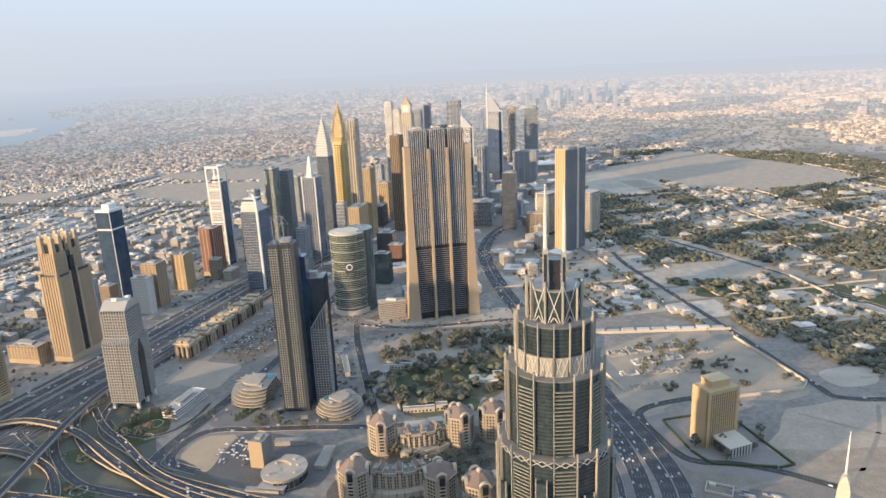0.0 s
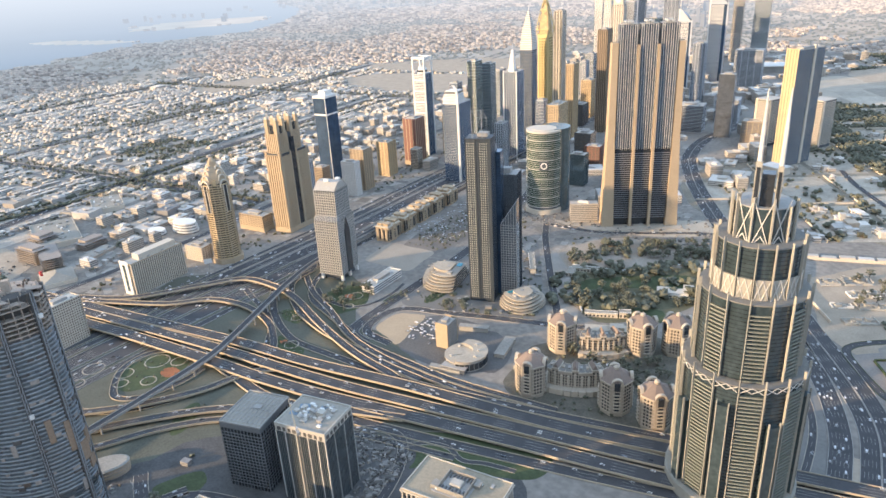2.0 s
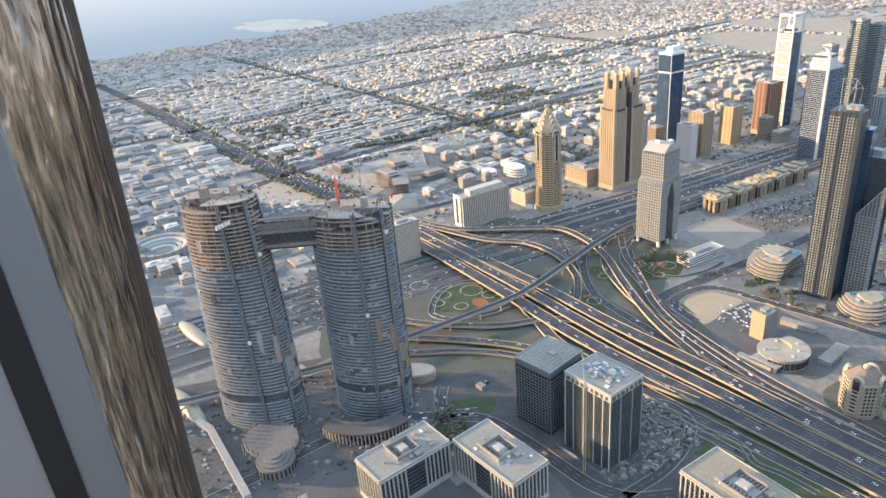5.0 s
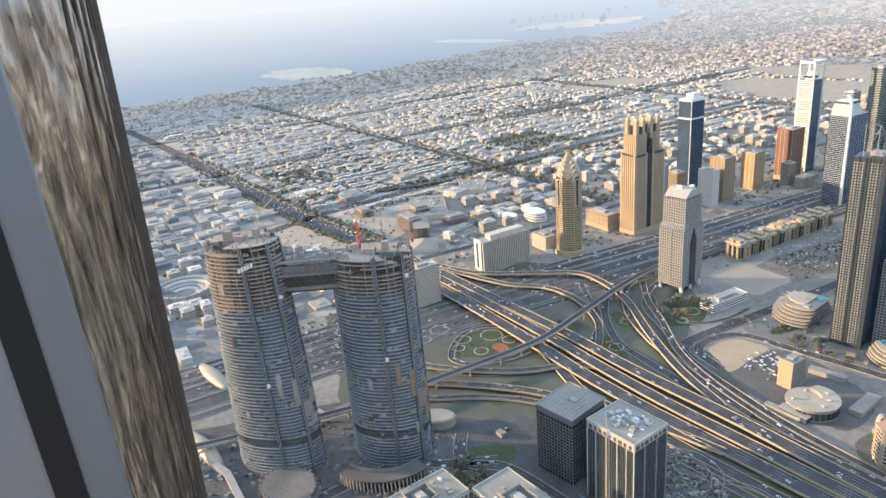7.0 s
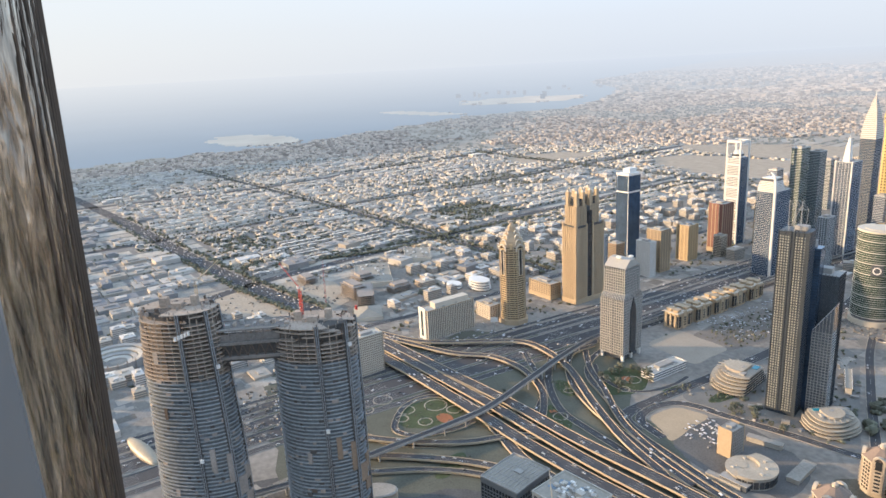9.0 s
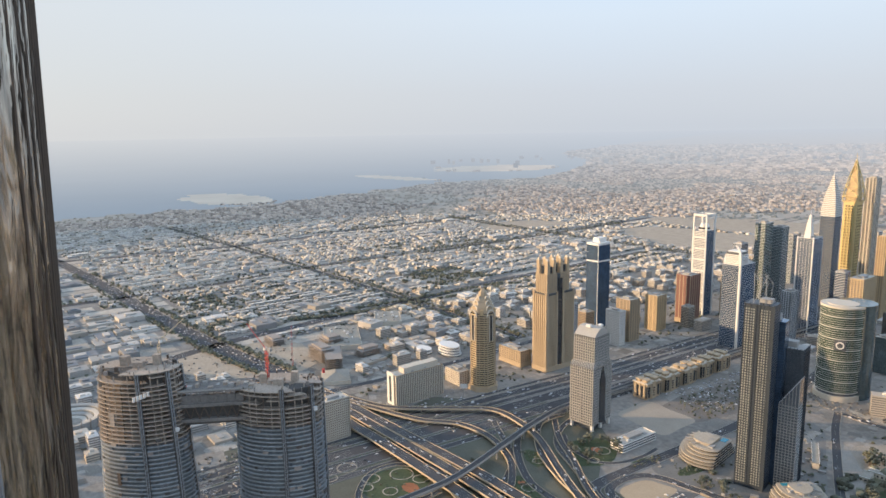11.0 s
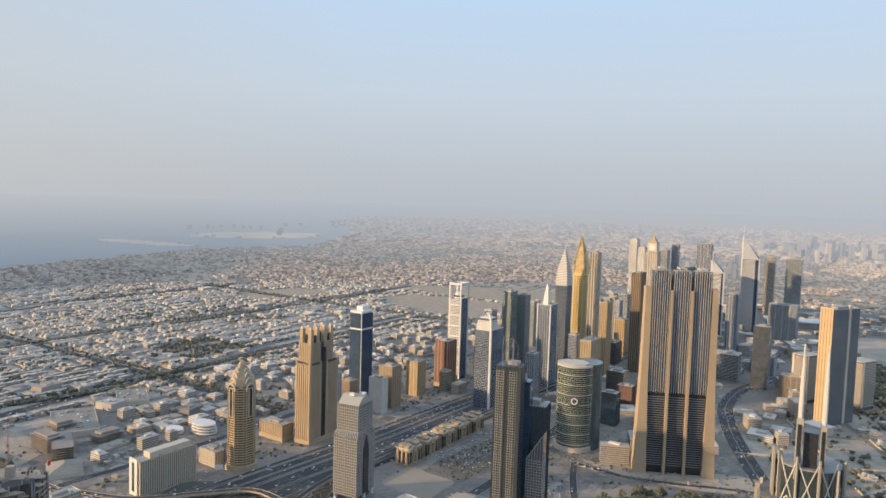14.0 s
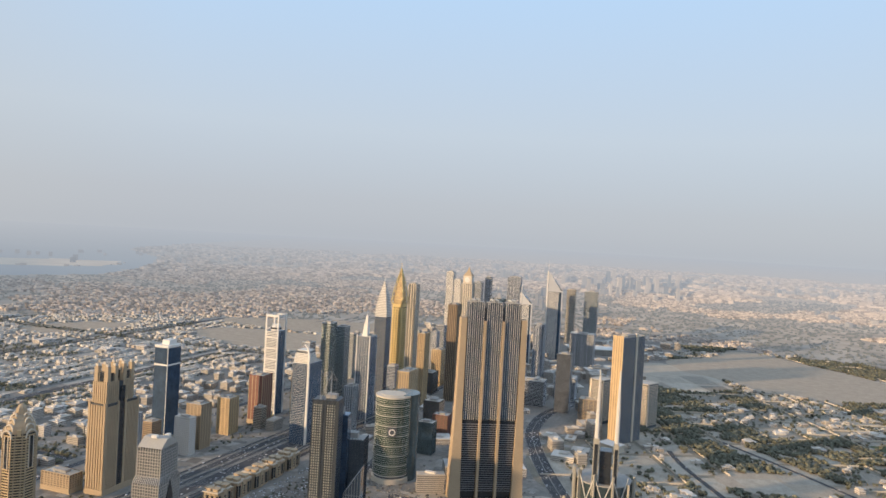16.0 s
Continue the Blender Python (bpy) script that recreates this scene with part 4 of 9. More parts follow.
def sail_tower():
    t = tower("sail_tower", "glass office tower with a curved white mast", -871, 1228, 38, 58, 172, M_BLUE, M_SILVER, band=0.55, proud=0.25, roof=True, seed=10)
    g = Geo()
    rings = []
    for j in range(13):
        a = math.pi / 2 * j / 12
        # rises beside the corner, then bends over the roof
        x, z = 19.5 - 11 * (1 - math.cos(a)), 186 + 26 * math.sin(a)
        rings.append([(x + dx, -29 + dy, z) for dx, dy in ((-2, -2.2), (2, -2.2), (2, 2.2), (-2, 2.2))])
    g.loft([[(19.5 + dx, -29 + dy, 0) for dx, dy in ((-2, -2.2), (2, -2.2), (2, 2.2), (-2, 2.2))]] + rings)
    part("mast", g, M_WHITE, t, "curved white mast")
    g = Geo()
    for k in range(9):
        a = radians(10 * k)
        g.box(0, -10, 172 + 3.2 * k, 36 * math.cos(a * 0.55), 36 * math.cos(a * 0.55), 2.2)
    part("rounded_crown", g, M_WHITE, t)
    part("rounded_crown_glass", Geo().box(0, -10, 172, 30, 30, 26), M_GLASS, t)


sail_tower()


def blade_tower():
    t = tower("blade_tower", "slim banded tower topped by a white blade", -851, 1441, 32, 44, 208, M_BLUE, M_SILVER, band=0.7, proud=0.3, nx=5, ny=0, pier=0.5, seed=11)
    g = Geo()
    g.loft([[(-8, -14, 208), (6, -14, 208), (6, 2, 208), (-8, 2, 208)], [(-4, -13, 238), (5, -13, 238), (5, -4, 238), (-4, -4, 238)], [(0, -12, 258), (4, -12, 258), (4, -8, 258), (0, -8, 258)]])
    part("blade", g, M_WHITE, t, "white tapering roof blade")
    part("needle", Geo().cyl(2, -10, 258, 0.8, 22, 8, 0.15), M_STEEL, t)
    part("white_edge", Geo().box(16.6, -22.4, 0, 2.4, 2.4, 212), M_WHITE, t)
    part("white_edge", Geo().box(-16.6, -22.4, 0, 2.4, 2.4, 212), M_WHITE, t)


blade_tower()
tower("pale_green_tower", "pale green glass office tower", -978, 1465, 24, 36, 225, M_GREEN, M_SILVER, band=0.9, proud=0.2, seed=12)
tower("grey_glass_tower", "grey glass office tower with a stepped top", -968, 1515, 24, 30, 212, M_TEAL, M_SILVER, band=0.9, proud=0.2, seed=13)


def leaf_tower():
    t = tower("pointed_hotel_tower", "blue glass hotel tower with pointed ribbed crown", -927, 1648, 33, 35, 232, M_BLUE, M_GREY, band=0.8, proud=0.2, roof=False, seed=14)
    g, g2 = Geo(), Geo()
    for k in range(22):
        z = 232 + k * 4.4
        f = 1 - (k / 22) ** 1.7
        g.box(0, 0, z, 33 * f + 1, 35 * f + 1, 2.0)
        g2.box(0, 0, z + 2.0, 33 * f, 35 * f, 2.4)
    part("crown_ribbing", g, M_WHITE, t, "white ribbed crown", kind="stuff")
    part("crown", g2, M_GREY, t)
    part("spire", Geo().cyl(0, 0, 326, 1.4, 14, 8, 0.2), M_WHITE, t)


leaf_tower()


def gilded_tower():
    t = tower("gilded_tower", "slender gilded tower with a glazed pyramid crown", -919, 1726, 28, 38, 262, M_YELLOW, M_YELLOW, band=0.9, proud=0.25, nx=0, ny=0, roof=False, seed=15)
    for s in (-1, 1):
        g = Geo()
        z = 20
        while z < 255:
            for o in (-7, 0, 7):
                g.box(o, s * 21.2, z, 2.6, 0.8, 3.4)
            z += 7.2
        part("window_grid", g, M_BLACK, t, "dark windows", kind="stuff")
    for s in (-1, 1):
        g = Geo()
        z = 20
        while z < 255:
            for o in (-12, -4, 4, 12):
                g.box(s * 16.2, o, z, 0.8, 2.6, 3.4)
            z += 7.2
        part("window_grid", g, M_BLACK, t, "dark windows", kind="stuff")
    prof = [(262, 1.0), (276, 1.06), (300, 0.86), (326, 0.55), (350, 0.2), (362, 0.06)]
    g = Geo()
    for (z0, a), (z1, b) in zip(prof, prof[1:]):
        for sx, sy in ((-1, -1), (1, -1), (1, 1), (-1, 1)):
            g.beam((sx * 16 * a, sy * 19 * a, z0), (sx * 16 * b, sy * 19 * b, z1), 1.8)
        for k in range(4):
            q = [(-1, -1), (1, -1), (1, 1), (-1, 1)]
            p0, p1 = q[k], q[(k + 1) % 4]
            g.beam((p0[0] * 16 * a, p0[1] * 19 * a, z0), (p1[0] * 16 * a, p1[1] * 19 * a, z0), 1.4)
            g.beam((p0[0] * 16 * a, p0[1] * 19 * a, z0), (p1[0] * 16 * b, p1[1] * 19 * b, z1), 1.0)
            g.beam((p1[0] * 16 * a, p1[1] * 19 * a, z0), (p0[0] * 16 * b, p0[1] * 19 * b, z1), 1.0)
    part("crown_lattice", g, M_YELLOW, t, "gilded lattice crown")
    core = Geo().loft([[(sx * 12 * a, sy * 14.5 * a, z) for sx, sy in ((-1, -1), (1, -1), (1, 1), (-1, 1))] for z, a in prof])
    part("crown_glass", core, M_GOLDSTONE, t)
    part("spire", Geo().cyl(0, 0, 360, 1.2, 20, 8, 0.2), M_YELLOW, t)


gilded_tower()
tower("pale_ribbed_tower", "tall pale ribbed hotel tower", -913, 1800, 23, 30, 316, M_GLASS, M_CREAM, band=0.8, proud=0.2, nx=3, ny=4, pier=2.6, seed=16)
tower("yellow_stone_block", "stone hotel block with a lit flank", -712, 1395, 28, 60, 150, M_GLASS, M_GOLDSTONE, band=1.5, proud=0.4, nx=5, ny=9, pier=1.6, seed=17)
tower("slim_gold_tower", "slim ochre office tower", -802, 1654, 19, 38, 198, M_BROWN, M_GOLDSTONE, band=1.2, proud=0.4, nx=4, ny=6, pier=1.6, seed=18)
tower("short_gold_tower", "short ochre apartment tower", -886, 1936, 30, 38, 110, M_BROWN, M_GOLDSTONE, band=1.3, proud=0.4, nx=5, ny=5, pier=2.0, seed=19)
tower("brown_ribbed_tower", "brown granite ribbed tower", -771, 1782, 26, 44, 270, M_BROWN, M_BROWN, band=0.9, proud=0.3, nx=5, ny=8, pier=1.2, pier_mat=M_STONE, seed=20)
tower("teal_glass_block", "low teal glass office block", -615, 1307, 34, 28, 66, M_TEAL, M_TEAL, band=0.4, proud=0.15, nx=8, ny=6, pier=0.4, seed=21)


M_GRIDGREY = material("grey_precast", (0.36, 0.35, 0.325), 0.8, vary=0.12)


def gridded_tower():
    """Two leaning slabs with a gable top and a tall pointed glass recess between them."""
    top = thing("gridded_tower", "grey gridded hotel tower with gabled stepped top", "tower", -741, 703, 13)
    w, d = 41, 50
    part("body", Geo().box(0, 0, 10, w - 1.5, d - 1.5, 90), M_GLASS, top)
    part("upper_body", Geo().box(0, 0, 100, w - 5.5, d - 11.5, 44), M_GLASS, top)
    g = bands(w - 1.5, d - 1.5, 10, 96, 4.2, 1.1, 0.9)
    part("floor_edges", g, M_GRIDGREY, top, kind="stuff")
    part("floor_edges", bands(w - 5.5, d - 11.5, 106, 144, 4.2, 1.1, 0.9), M_GRIDGREY, top, kind="stuff")
    for s, nx, ny in (("S", 10, 1), ("N", 10, 1), ("E", 1, 13), ("W", 1, 13)):
        part("mullions", piers(w - 1.5, d - 1.5, 10, 98, nx, ny, 1.0, 0.8, s), M_GRIDGREY, top, kind="stuff")
        part("mullions", piers(w - 5.5, d - 11.5, 104, 146, nx - 1 if nx > 1 else 1, ny - 3 if ny > 1 else 1, 1.0, 0.8, s), M_GRIDGREY, top, kind="stuff")
    # glazed set-back
    g = Geo().loft([[(a * w / 2, b * d / 2, 98) for a, b in ((-1, -1), (1, -1), (1, 1), (-1, 1))], [(a * (w / 2 - 2), b * (d / 2 - 5), 106) for a, b in ((-1, -1), (1, -1), (1, 1), (-1, 1))]])
    part("set_back", g, M_GLASS, top, "sloping glazed set-back")
    for k in range(15):
        a = -1 + 2 * k / 14
        for s in (-1, 1):
            part("set_back_bar", Geo().beam((a * 20, s * (d / 2 + 0.2), 98), (a * 18, s * (d / 2 - 4.8), 106), 1.0), M_GRIDGREY, top)
            part("set_back_bar", Geo().beam((s * (w / 2 + 0.2), a * 24, 98), (s * (w / 2 - 1.8), a * 19, 106), 1.0), M_GRIDGREY, top)
    # gable along x, seen from the avenue and from the deck
    g = Geo().loft([[(-18, -19.5, 146), (18, -19.5, 146), (18, 19.5, 146), (-18, 19.5, 146)], [(-18, -6, 157), (18, -6, 157), (18, 6, 157), (-18, 6, 157)]])
    part("gable", g, M_GRIDGREY, top)
    part("roof_crest", Geo().box(0, -8, 157, 8, 5, 4), M_WHITE, top)
    part("roof_crest", Geo().box(10, 7, 157, 6, 6, 3), M_WHITE, top)
    for s in (-1, 1):
        g = Geo().loft([[(s * 20.2, -7, 10), (s * 21.6, -7, 10), (s * 21.6, 7, 10), (s * 20.2, 7, 10)], [(s * 20.2, -7, 78), (s * 21.6, -7, 78), (s * 21.6, 7, 78), (s * 20.2, 7, 78)], [(s * 20.2, -0.5, 98), (s * 21.6, -0.5, 98), (s * 21.6, 0.5, 98), (s * 20.2, 0.5, 98)]])
        part("pointed_recess", g, M_BLACK, top, "tall pointed dark glass recess")
    part("centre_slot", Geo().box(0, -25.2, 10, 1.4, 1.0, 90), M_GREY, top)
    for a in (-1, 1):
        for b in (-1, 0, 1):
            part("column", Geo().box(a * 18, b * 22, 0, 4, 4, 10), M_WHITE, top)
    part("lobby", Geo().box(0, 0, 0, 30, 40, 10), M_GLASS, top)


gridded_tower()


M_DARKGREYBAR = material("grey_painted_steel", (0.30, 0.32, 0.34), 0.5, 0.3, vary=0.08)


def dark_tower():
    top = thing("dark_tower", "dark slab tower with rows of pale windows and a glass crest", "tower", -500, 763, 18)
    part("slab", Geo().box(0, -14, 0, 34, 26, 238), M_DARKFACE, top)
    part("floor_edges", bands(34, 26, 0, 236, 3.4, 0.6, 0.2), M_DARKFACE, top, kind="stuff").location = (0, -14, 0)
    for face, nx in (("S", 8),):
        g = Geo()
        z = 6.0
        while z < 232:
            for i in (0.5, 1.2, 1.9, 2.6, 4.7, 5.4, 6.1, 6.8):
                g.box(-17 + 34 * i / 8, -27.1, z, 1.5, 0.5, 1.8)
            z += 3.4
        # The glint on these panes is put into their pale colour.
        part("window_grid", g, M_PALEPANE, top, "pale window bays", kind="stuff")
    g = Geo()
    z = 6.0
    while z < 232:
        for i in range(5):
            g.box(17.1, -24 + 5.0 * i, z, 0.6, 2.0, 1.7)
        z += 3.4
    part("window_grid", g, M_GLASS, top, "window bays", kind="stuff")
    for x in (-17.2, -10.2, -3.2, 0.6, 4.4, 11, 17.2):
        part("upright", Geo().box(x, -27.2, 0, 0.9, 1.0, 240), M_DARKFACE, top)
    part("glass_slab", Geo().box(11, 8, 0, 26, 18, 214), M_BLUE, top, "deep blue glass slab")
    part("glass_slab_edges", bands(26, 18, 0, 214, 3.4, 0.4, 0.1), M_BLACK, top, kind="stuff").location = (11, 8, 0)
    part("rear_slab", Geo().box(26, 26, 0, 36, 26, 178), M_GLASS, top)
    part("rear_slab_edges", bands(36, 26, 4, 176, 3.8, 0.9, 0.35), M_DARKFACE, top, kind="stuff").location = (26, 26, 0)
    for k in range(10):
        part("rear_rib", Geo().box(8.5 + 3.9 * k, 12.8, 0, 0.7, 0.9, 180), M_DARKFACE, top)
    for k in range(7):
        part("rear_rib", Geo().box(44.2, 14 + 4.0 * k, 0, 0.9, 0.7, 180), M_DARKFACE, top)
    part("rear_roof", Geo().box(26, 26, 178, 34, 24, 0.6), M_GREY, top)
    part("rear_plant", Geo().box(24, 26, 178.6, 18, 12, 7), M_GREY, top)
    # glazed wing whose roof climbs away from the slab
    wing = lambda o: [(24 - o, -6 - o, 0), (46 + o, -6 - o, 0), (46 + o, 13, 0), (24 - o, 13, 0)]
    roof = lambda o: [(24 - o, -6 - o, 112), (46 + o, -6 - o, 146), (46 + o, 13, 146), (24 - o, 13, 112)]
    part("sloping_wing", Geo().loft([wing(0), roof(0)]), M_GLASS, top, "glass wing with a climbing roof")
    for k in range(29):
        z = 4 + 3.8 * k
        part("wing_edge", Geo().box(35, -6.2, z, 22.6, 0.6, 0.8).box(46.2, 3.5, z, 0.6, 19, 0.8), M_GREY, top)
    for k in range(7):
        x = 24 + 22 * k / 6
        part("wing_rib", Geo().box(x, -6.3, 0, 0.7, 0.7, 112 + 34 * k / 6 - 0.5), M_GREY, top)
    for k in range(5):
        part("roof_bar", Geo().beam((24, -6 + 4.7 * k, 112.5), (46, -6 + 4.7 * k, 146.5), 0.9), M_SILVER, top)
    # open glass crest
    bars = []
    for x in (-8, -1, 6):
        bars += [((x, -24, 238), (x - 2, -20, 274)), ((x, -6, 238), (x + 3, -10, 262)), ((x - 2, -20, 274), (x + 3, -10, 262))]
    bars += [((-10, -20, 274), (4, -20, 274)), ((-5, -10, 262), (9, -10, 262)), ((-8, -24, 238), (6, -20, 274))]
    for p, q in bars:
        part("crest_bar", Geo().beam(p, q, 0.6), M_DARKGREYBAR, top, "grey steel bar of the open crest")
    part("roof_plant", Geo().box(4, -10, 238, 14, 12, 5), M_GREY, top)
    part("lower_roof_plant", Geo().box(8, 8, 214, 16, 10, 8), M_GREY, top)


dark_tower()


M_OFFICEROOF2 = material("grey_terrace_paving", (0.30, 0.28, 0.245), 0.9, vary=0.25)


def round_podium(name, x, y, r, n, rz, squash):
    """Terraced podium: a fan of curved floors, each with a pale edge and recessed glass, open courts in the roof."""
    top = thing(name, "terraced podium with curved pale floor edges", "building", x, y, rz)
    def fan(f, cut=0.34):
        # an oval with a straight side towards the tower
        pts = []
        for i in range(44):
            a = 2 * math.pi * i / 44
            px, py = r * f * math.cos(a), r * squash * f * math.sin(a)
            wob = 1 + 0.07 * math.sin(3 * a + 0.6)
            pts.append((min(px * wob, r * cut), py * wob))
        return pts
    for k in range(n):
        f = 1 - 0.035 * k if k < 3 else 0.90 - 0.075 * (k - 2)
        part("terrace", Geo().prism(fan(f - 0.05), 3.7 * k, 3.7 * k + 2.5), M_BLACK if k % 2 else M_GLASS, top)
        part("floor_edge", Geo().prism(fan(f + 0.02), 3.7 * k + 2.5, 3.7 * k + 3.7), M_PAVE, top)
    z = 3.7 * n
    part("roof", Geo().prism(fan(0.60), z, z + 0.5), M_OFFICEROOF2, top)
    part("roof_hall", Geo().prism([(p[0] * 0.5 - r * 0.1, p[1] * 0.4) for p in fan(1.0)], z + 0.5, z + 4), M_PAVE, top)
    for k in range(7):
        a = 2.2 + 0.32 * k
        part("roof_beam", Geo().beam((0, 0, z + 4.2), (r * 0.78 * math.cos(a), r * 0.78 * squash * math.sin(a), z + 1.0), 0.9), M_GREY, top)
    for dx, dy, w, d in ((-0.25, 0.42, 8, 6), (0.1, -0.4, 7, 9), (-0.45, -0.1, 6, 6)):
        part("roof_unit", Geo().box(dx * r, dy * r * squash, z + 0.4, w, d, 2.4), M_GREY, top)
    if n > 4:
        part("pool", Geo().box(r * 0.18, r * 0.38 * squash, z + 0.5, r * 0.16, r * 0.26, 0.5), M_POOL, top, "small blue roof pool")


round_podium("round_podium", -568, 768, 48, 6, 14, 0.86)
round_podium("small_podium", -440, 758, 36, 5, 152, 0.9)


def round_tower():
    top = thing("round_tower", "green glass cylinder tower with ring emblem", "tower", -602, 1128, 0)
    r = 33
    part("body", Geo().cyl(0, 0, 14, r, 142, 48), M_GREEN, top, smooth=False)
    g = Geo()
    for k in range(39):
        g.cyl(0, 0, 14 + 3.65 * k, r + 0.3, 0.45 if k % 5 else 1.3, 48)
    part("floor_edges", g, M_PALEGRID, top, kind="stuff")
    part("roof_disc", Geo().cyl(0, 0, 156, r + 0.6, 3, 48).cyl(0, 0, 159, r * 0.7, 1.2, 32), M_CREAM, top)
    part("base_ring", Geo().cyl(0, 0, 0, r + 2, 9, 48), M_CREAM, top)
    part("base_glass", Geo().cyl(0, 0, 9, r - 2, 5, 48), M_GLASS, top)
    part("rear_body", Geo().cyl(10, 22, 0, 30, 160, 40), M_TEAL, top, "darker glass cylinder behind")
    # emblem faces the viewing deck
    a = math.atan2(-1128, 602)
    ux, uy = math.cos(a), math.sin(a)
    g = Geo()
    rings = []
    n = 24
    for j in range(n + 1):
        t = 2 * math.pi * j / n
        ring = []
        for rad, off in ((6.2, 0), (6.2, 1.5), (4.2, 1.5), (4.2, 0)):
            o, z = rad * math.cos(t), 96 + rad * math.sin(t)
            ring.append(((r + 0.2 + off) * ux - o * uy, (r + 0.2 + off) * uy + o * ux, z))
        rings.append(ring)
    g.loft(rings)
    part("emblem", g, M_WHITE, top, "white ring emblem")
    g = Geo()
    g.box((r + 0.2) * ux, (r + 0.2) * uy, 87, 1.2, 17, 18, math.degrees(a))
    part("emblem_panel", g, M_GLASS, top)


round_tower()


M_LOUVRE = material("grey_louvres", (0.26, 0.27, 0.29), 0.4, 0.5, vary=0.15)
M_DARKGLASS = glazing("smoked_glass", (0.13, 0.145, 0.17), 0.15)


def index_tower():
    """A broad slab carried by stone fins: louvred offices below, ribbed flats above, three bays with notched crowns."""
    top = thing("finned_tower", "broad dark slab tower held by tall sandstone fins", "tower", -418, 1139, 31.5)
    W, D, H, Z1 = 122, 26, 318, 136
    part("lobby", Geo().box(0, 0, 0, W - 30, D - 12, 14), M_BLACK, top, "dark open lobby")
    half = W / 2 - 12
    bay = 2 * half / 3
    for k in range(3):
        x = -half + bay * (k + 0.5)
        w = bay - 3.0
        part("office_body", Geo().box(x, 0, 14, w, D - 4, Z1 - 14), M_BLACK, top)
        g = Geo()
        z = 15.0
        while z < Z1 - 3:
            for s in (-1, 1):
                g.box(x, s * (D / 2 - 1.6), z, w, 1.0, 1.2)
            z += 3.9
        part("office_louvres", g, M_LOUVRE, top, "grey louvred sunshades", kind="stuff")
        part("sky_lobby", Geo().box(x, 0, Z1, w - 1, D - 5, 6), M_BLACK, top)
        part("flat_body", Geo().box(x, 0, Z1 + 6, w, D - 5, 204), M_BLUE, top)
        g = Geo()
        z = Z1 + 8
        while z < 344:
            for s in (-1, 1):
                g.box(x, s * (D / 2 - 2.4), z, w, 0.5, 0.9)
            z += 3.7
        part("flat_edges", g, M_GLASS, top, kind="stuff")
        # each bay has four pairs of pale ribs round dark balcony slots
        for j in range(4):
            c = x - w / 2 + w * (j + 0.5) / 4
            for o in (-1.7, 1.7):
                for s in (-1, 1):
                    part("flat_rib", Geo().box(c + o, s * (D / 2 - 1.6), Z1 + 4, 0.6, 2.0, (352 if j in (1, 2) else 346) - Z1 - 4), M_PALEGRID, top)
            g = Geo()
            z = Z1 + 8
            while z < 344:
                for s in (-1, 1):
                    g.box(c, s * (D / 2 - 1.9), z, 2.6, 0.8, 0.8)
                z += 3.7
            part("balcony_edging", g, M_GLASS, top, kind="stuff")
            part("crown_bridge", Geo().box(c, 0, (349 if j in (1, 2) else 343), 4.4, D - 3, 2.2), M_PALEGRID, top)
        part("bay_roof", Geo().box(x, 0, 346, w - 2, D - 9, 1.0), M_ROOF, top)
    for k in (1, 2):
        x = -half + bay * k
        part("slot_wall", Geo().box(x, 0, 0, 2.4, D - 8, 336), M_BLACK, top)
        for s in (-1, 1):
            g = Geo().loft([[(x - 2.3, s * (D / 2 - 4), 0), (x + 2.3, s * (D / 2 - 4), 0), (x + 2.3, s * (D / 2 + 6), 0), (x - 2.3, s * (D / 2 + 6), 0)][::s],
                            [(x - 2.0, s * (D / 2 - 4), H - 4), (x + 2.0, s * (D / 2 - 4), H - 4), (x + 2.0, s * (D / 2 + 2.4), H - 4), (x - 2.0, s * (D / 2 + 2.4), H - 4)][::s]])
            part("fin", g, M_STONE, top, "sandstone fin")
    for s in (-1, 1):
        # end buttresses widen towards the ground
        g = Geo().loft([[(s * (W / 2 - 16), -D / 2 - 6, 0), (s * (W / 2 + 5), -D / 2 - 6, 0), (s * (W / 2 + 5), D / 2 + 6, 0), (s * (W / 2 - 16), D / 2 + 6, 0)][::s],
                        [(s * (W / 2 - 12.5), -D / 2 - 1, H * 0.5), (s * (W / 2 - 0.5), -D / 2 - 1, H * 0.5), (s * (W / 2 - 0.5), D / 2 + 1, H * 0.5), (s * (W / 2 - 12.5), D / 2 + 1, H * 0.5)][::s],
                        [(s * (W / 2 - 12.5), -D / 2 + 1.5, H), (s * (W / 2 - 2.5), -D / 2 + 1.5, H), (s * (W / 2 - 2.5), D / 2 - 1.5, H), (s * (W / 2 - 12.5), D / 2 - 1.5, H)][::s]])
        part("end_fin", g, M_STONE, top, "sandstone end buttress")
    part("forecourt_slab", Geo().box(0, -24, 0, W + 24, 30, 1.4), M_PAVE, top)


index_tower()


def slab_hotel():
    t = tower("slab_hotel", "long white slab hotel with upright ribs", -981, 529, 26, 96, 52, M_DARKFACE, M_STONE, band=0.8, proud=0.3, nx=0, ny=26, pier=1.7, pier_proud=0.8, pier_mat=M_CREAM, roof=True, seed=22)
    part("end_wall", Geo().box(-3, -48.6, 0, 20, 1.6, 56), M_WHITE, t, "white end wall")
    part("end_glass", Geo().box(-3, -49.6, 6, 5, 0.8, 44), M_TEAL, t, "teal glass strip")
    part("penthouse", Geo().box(0, 6, 52.3, 16, 70, 9), M_CREAM, t)


slab_hotel()
tower("white_block", "cream gridded apartment slab", -913, 350, 22, 46, 62, M_BROWN, M_CREAM, band=1.5, proud=0.5, nx=6, ny=14, pier=1.2, seed=23)


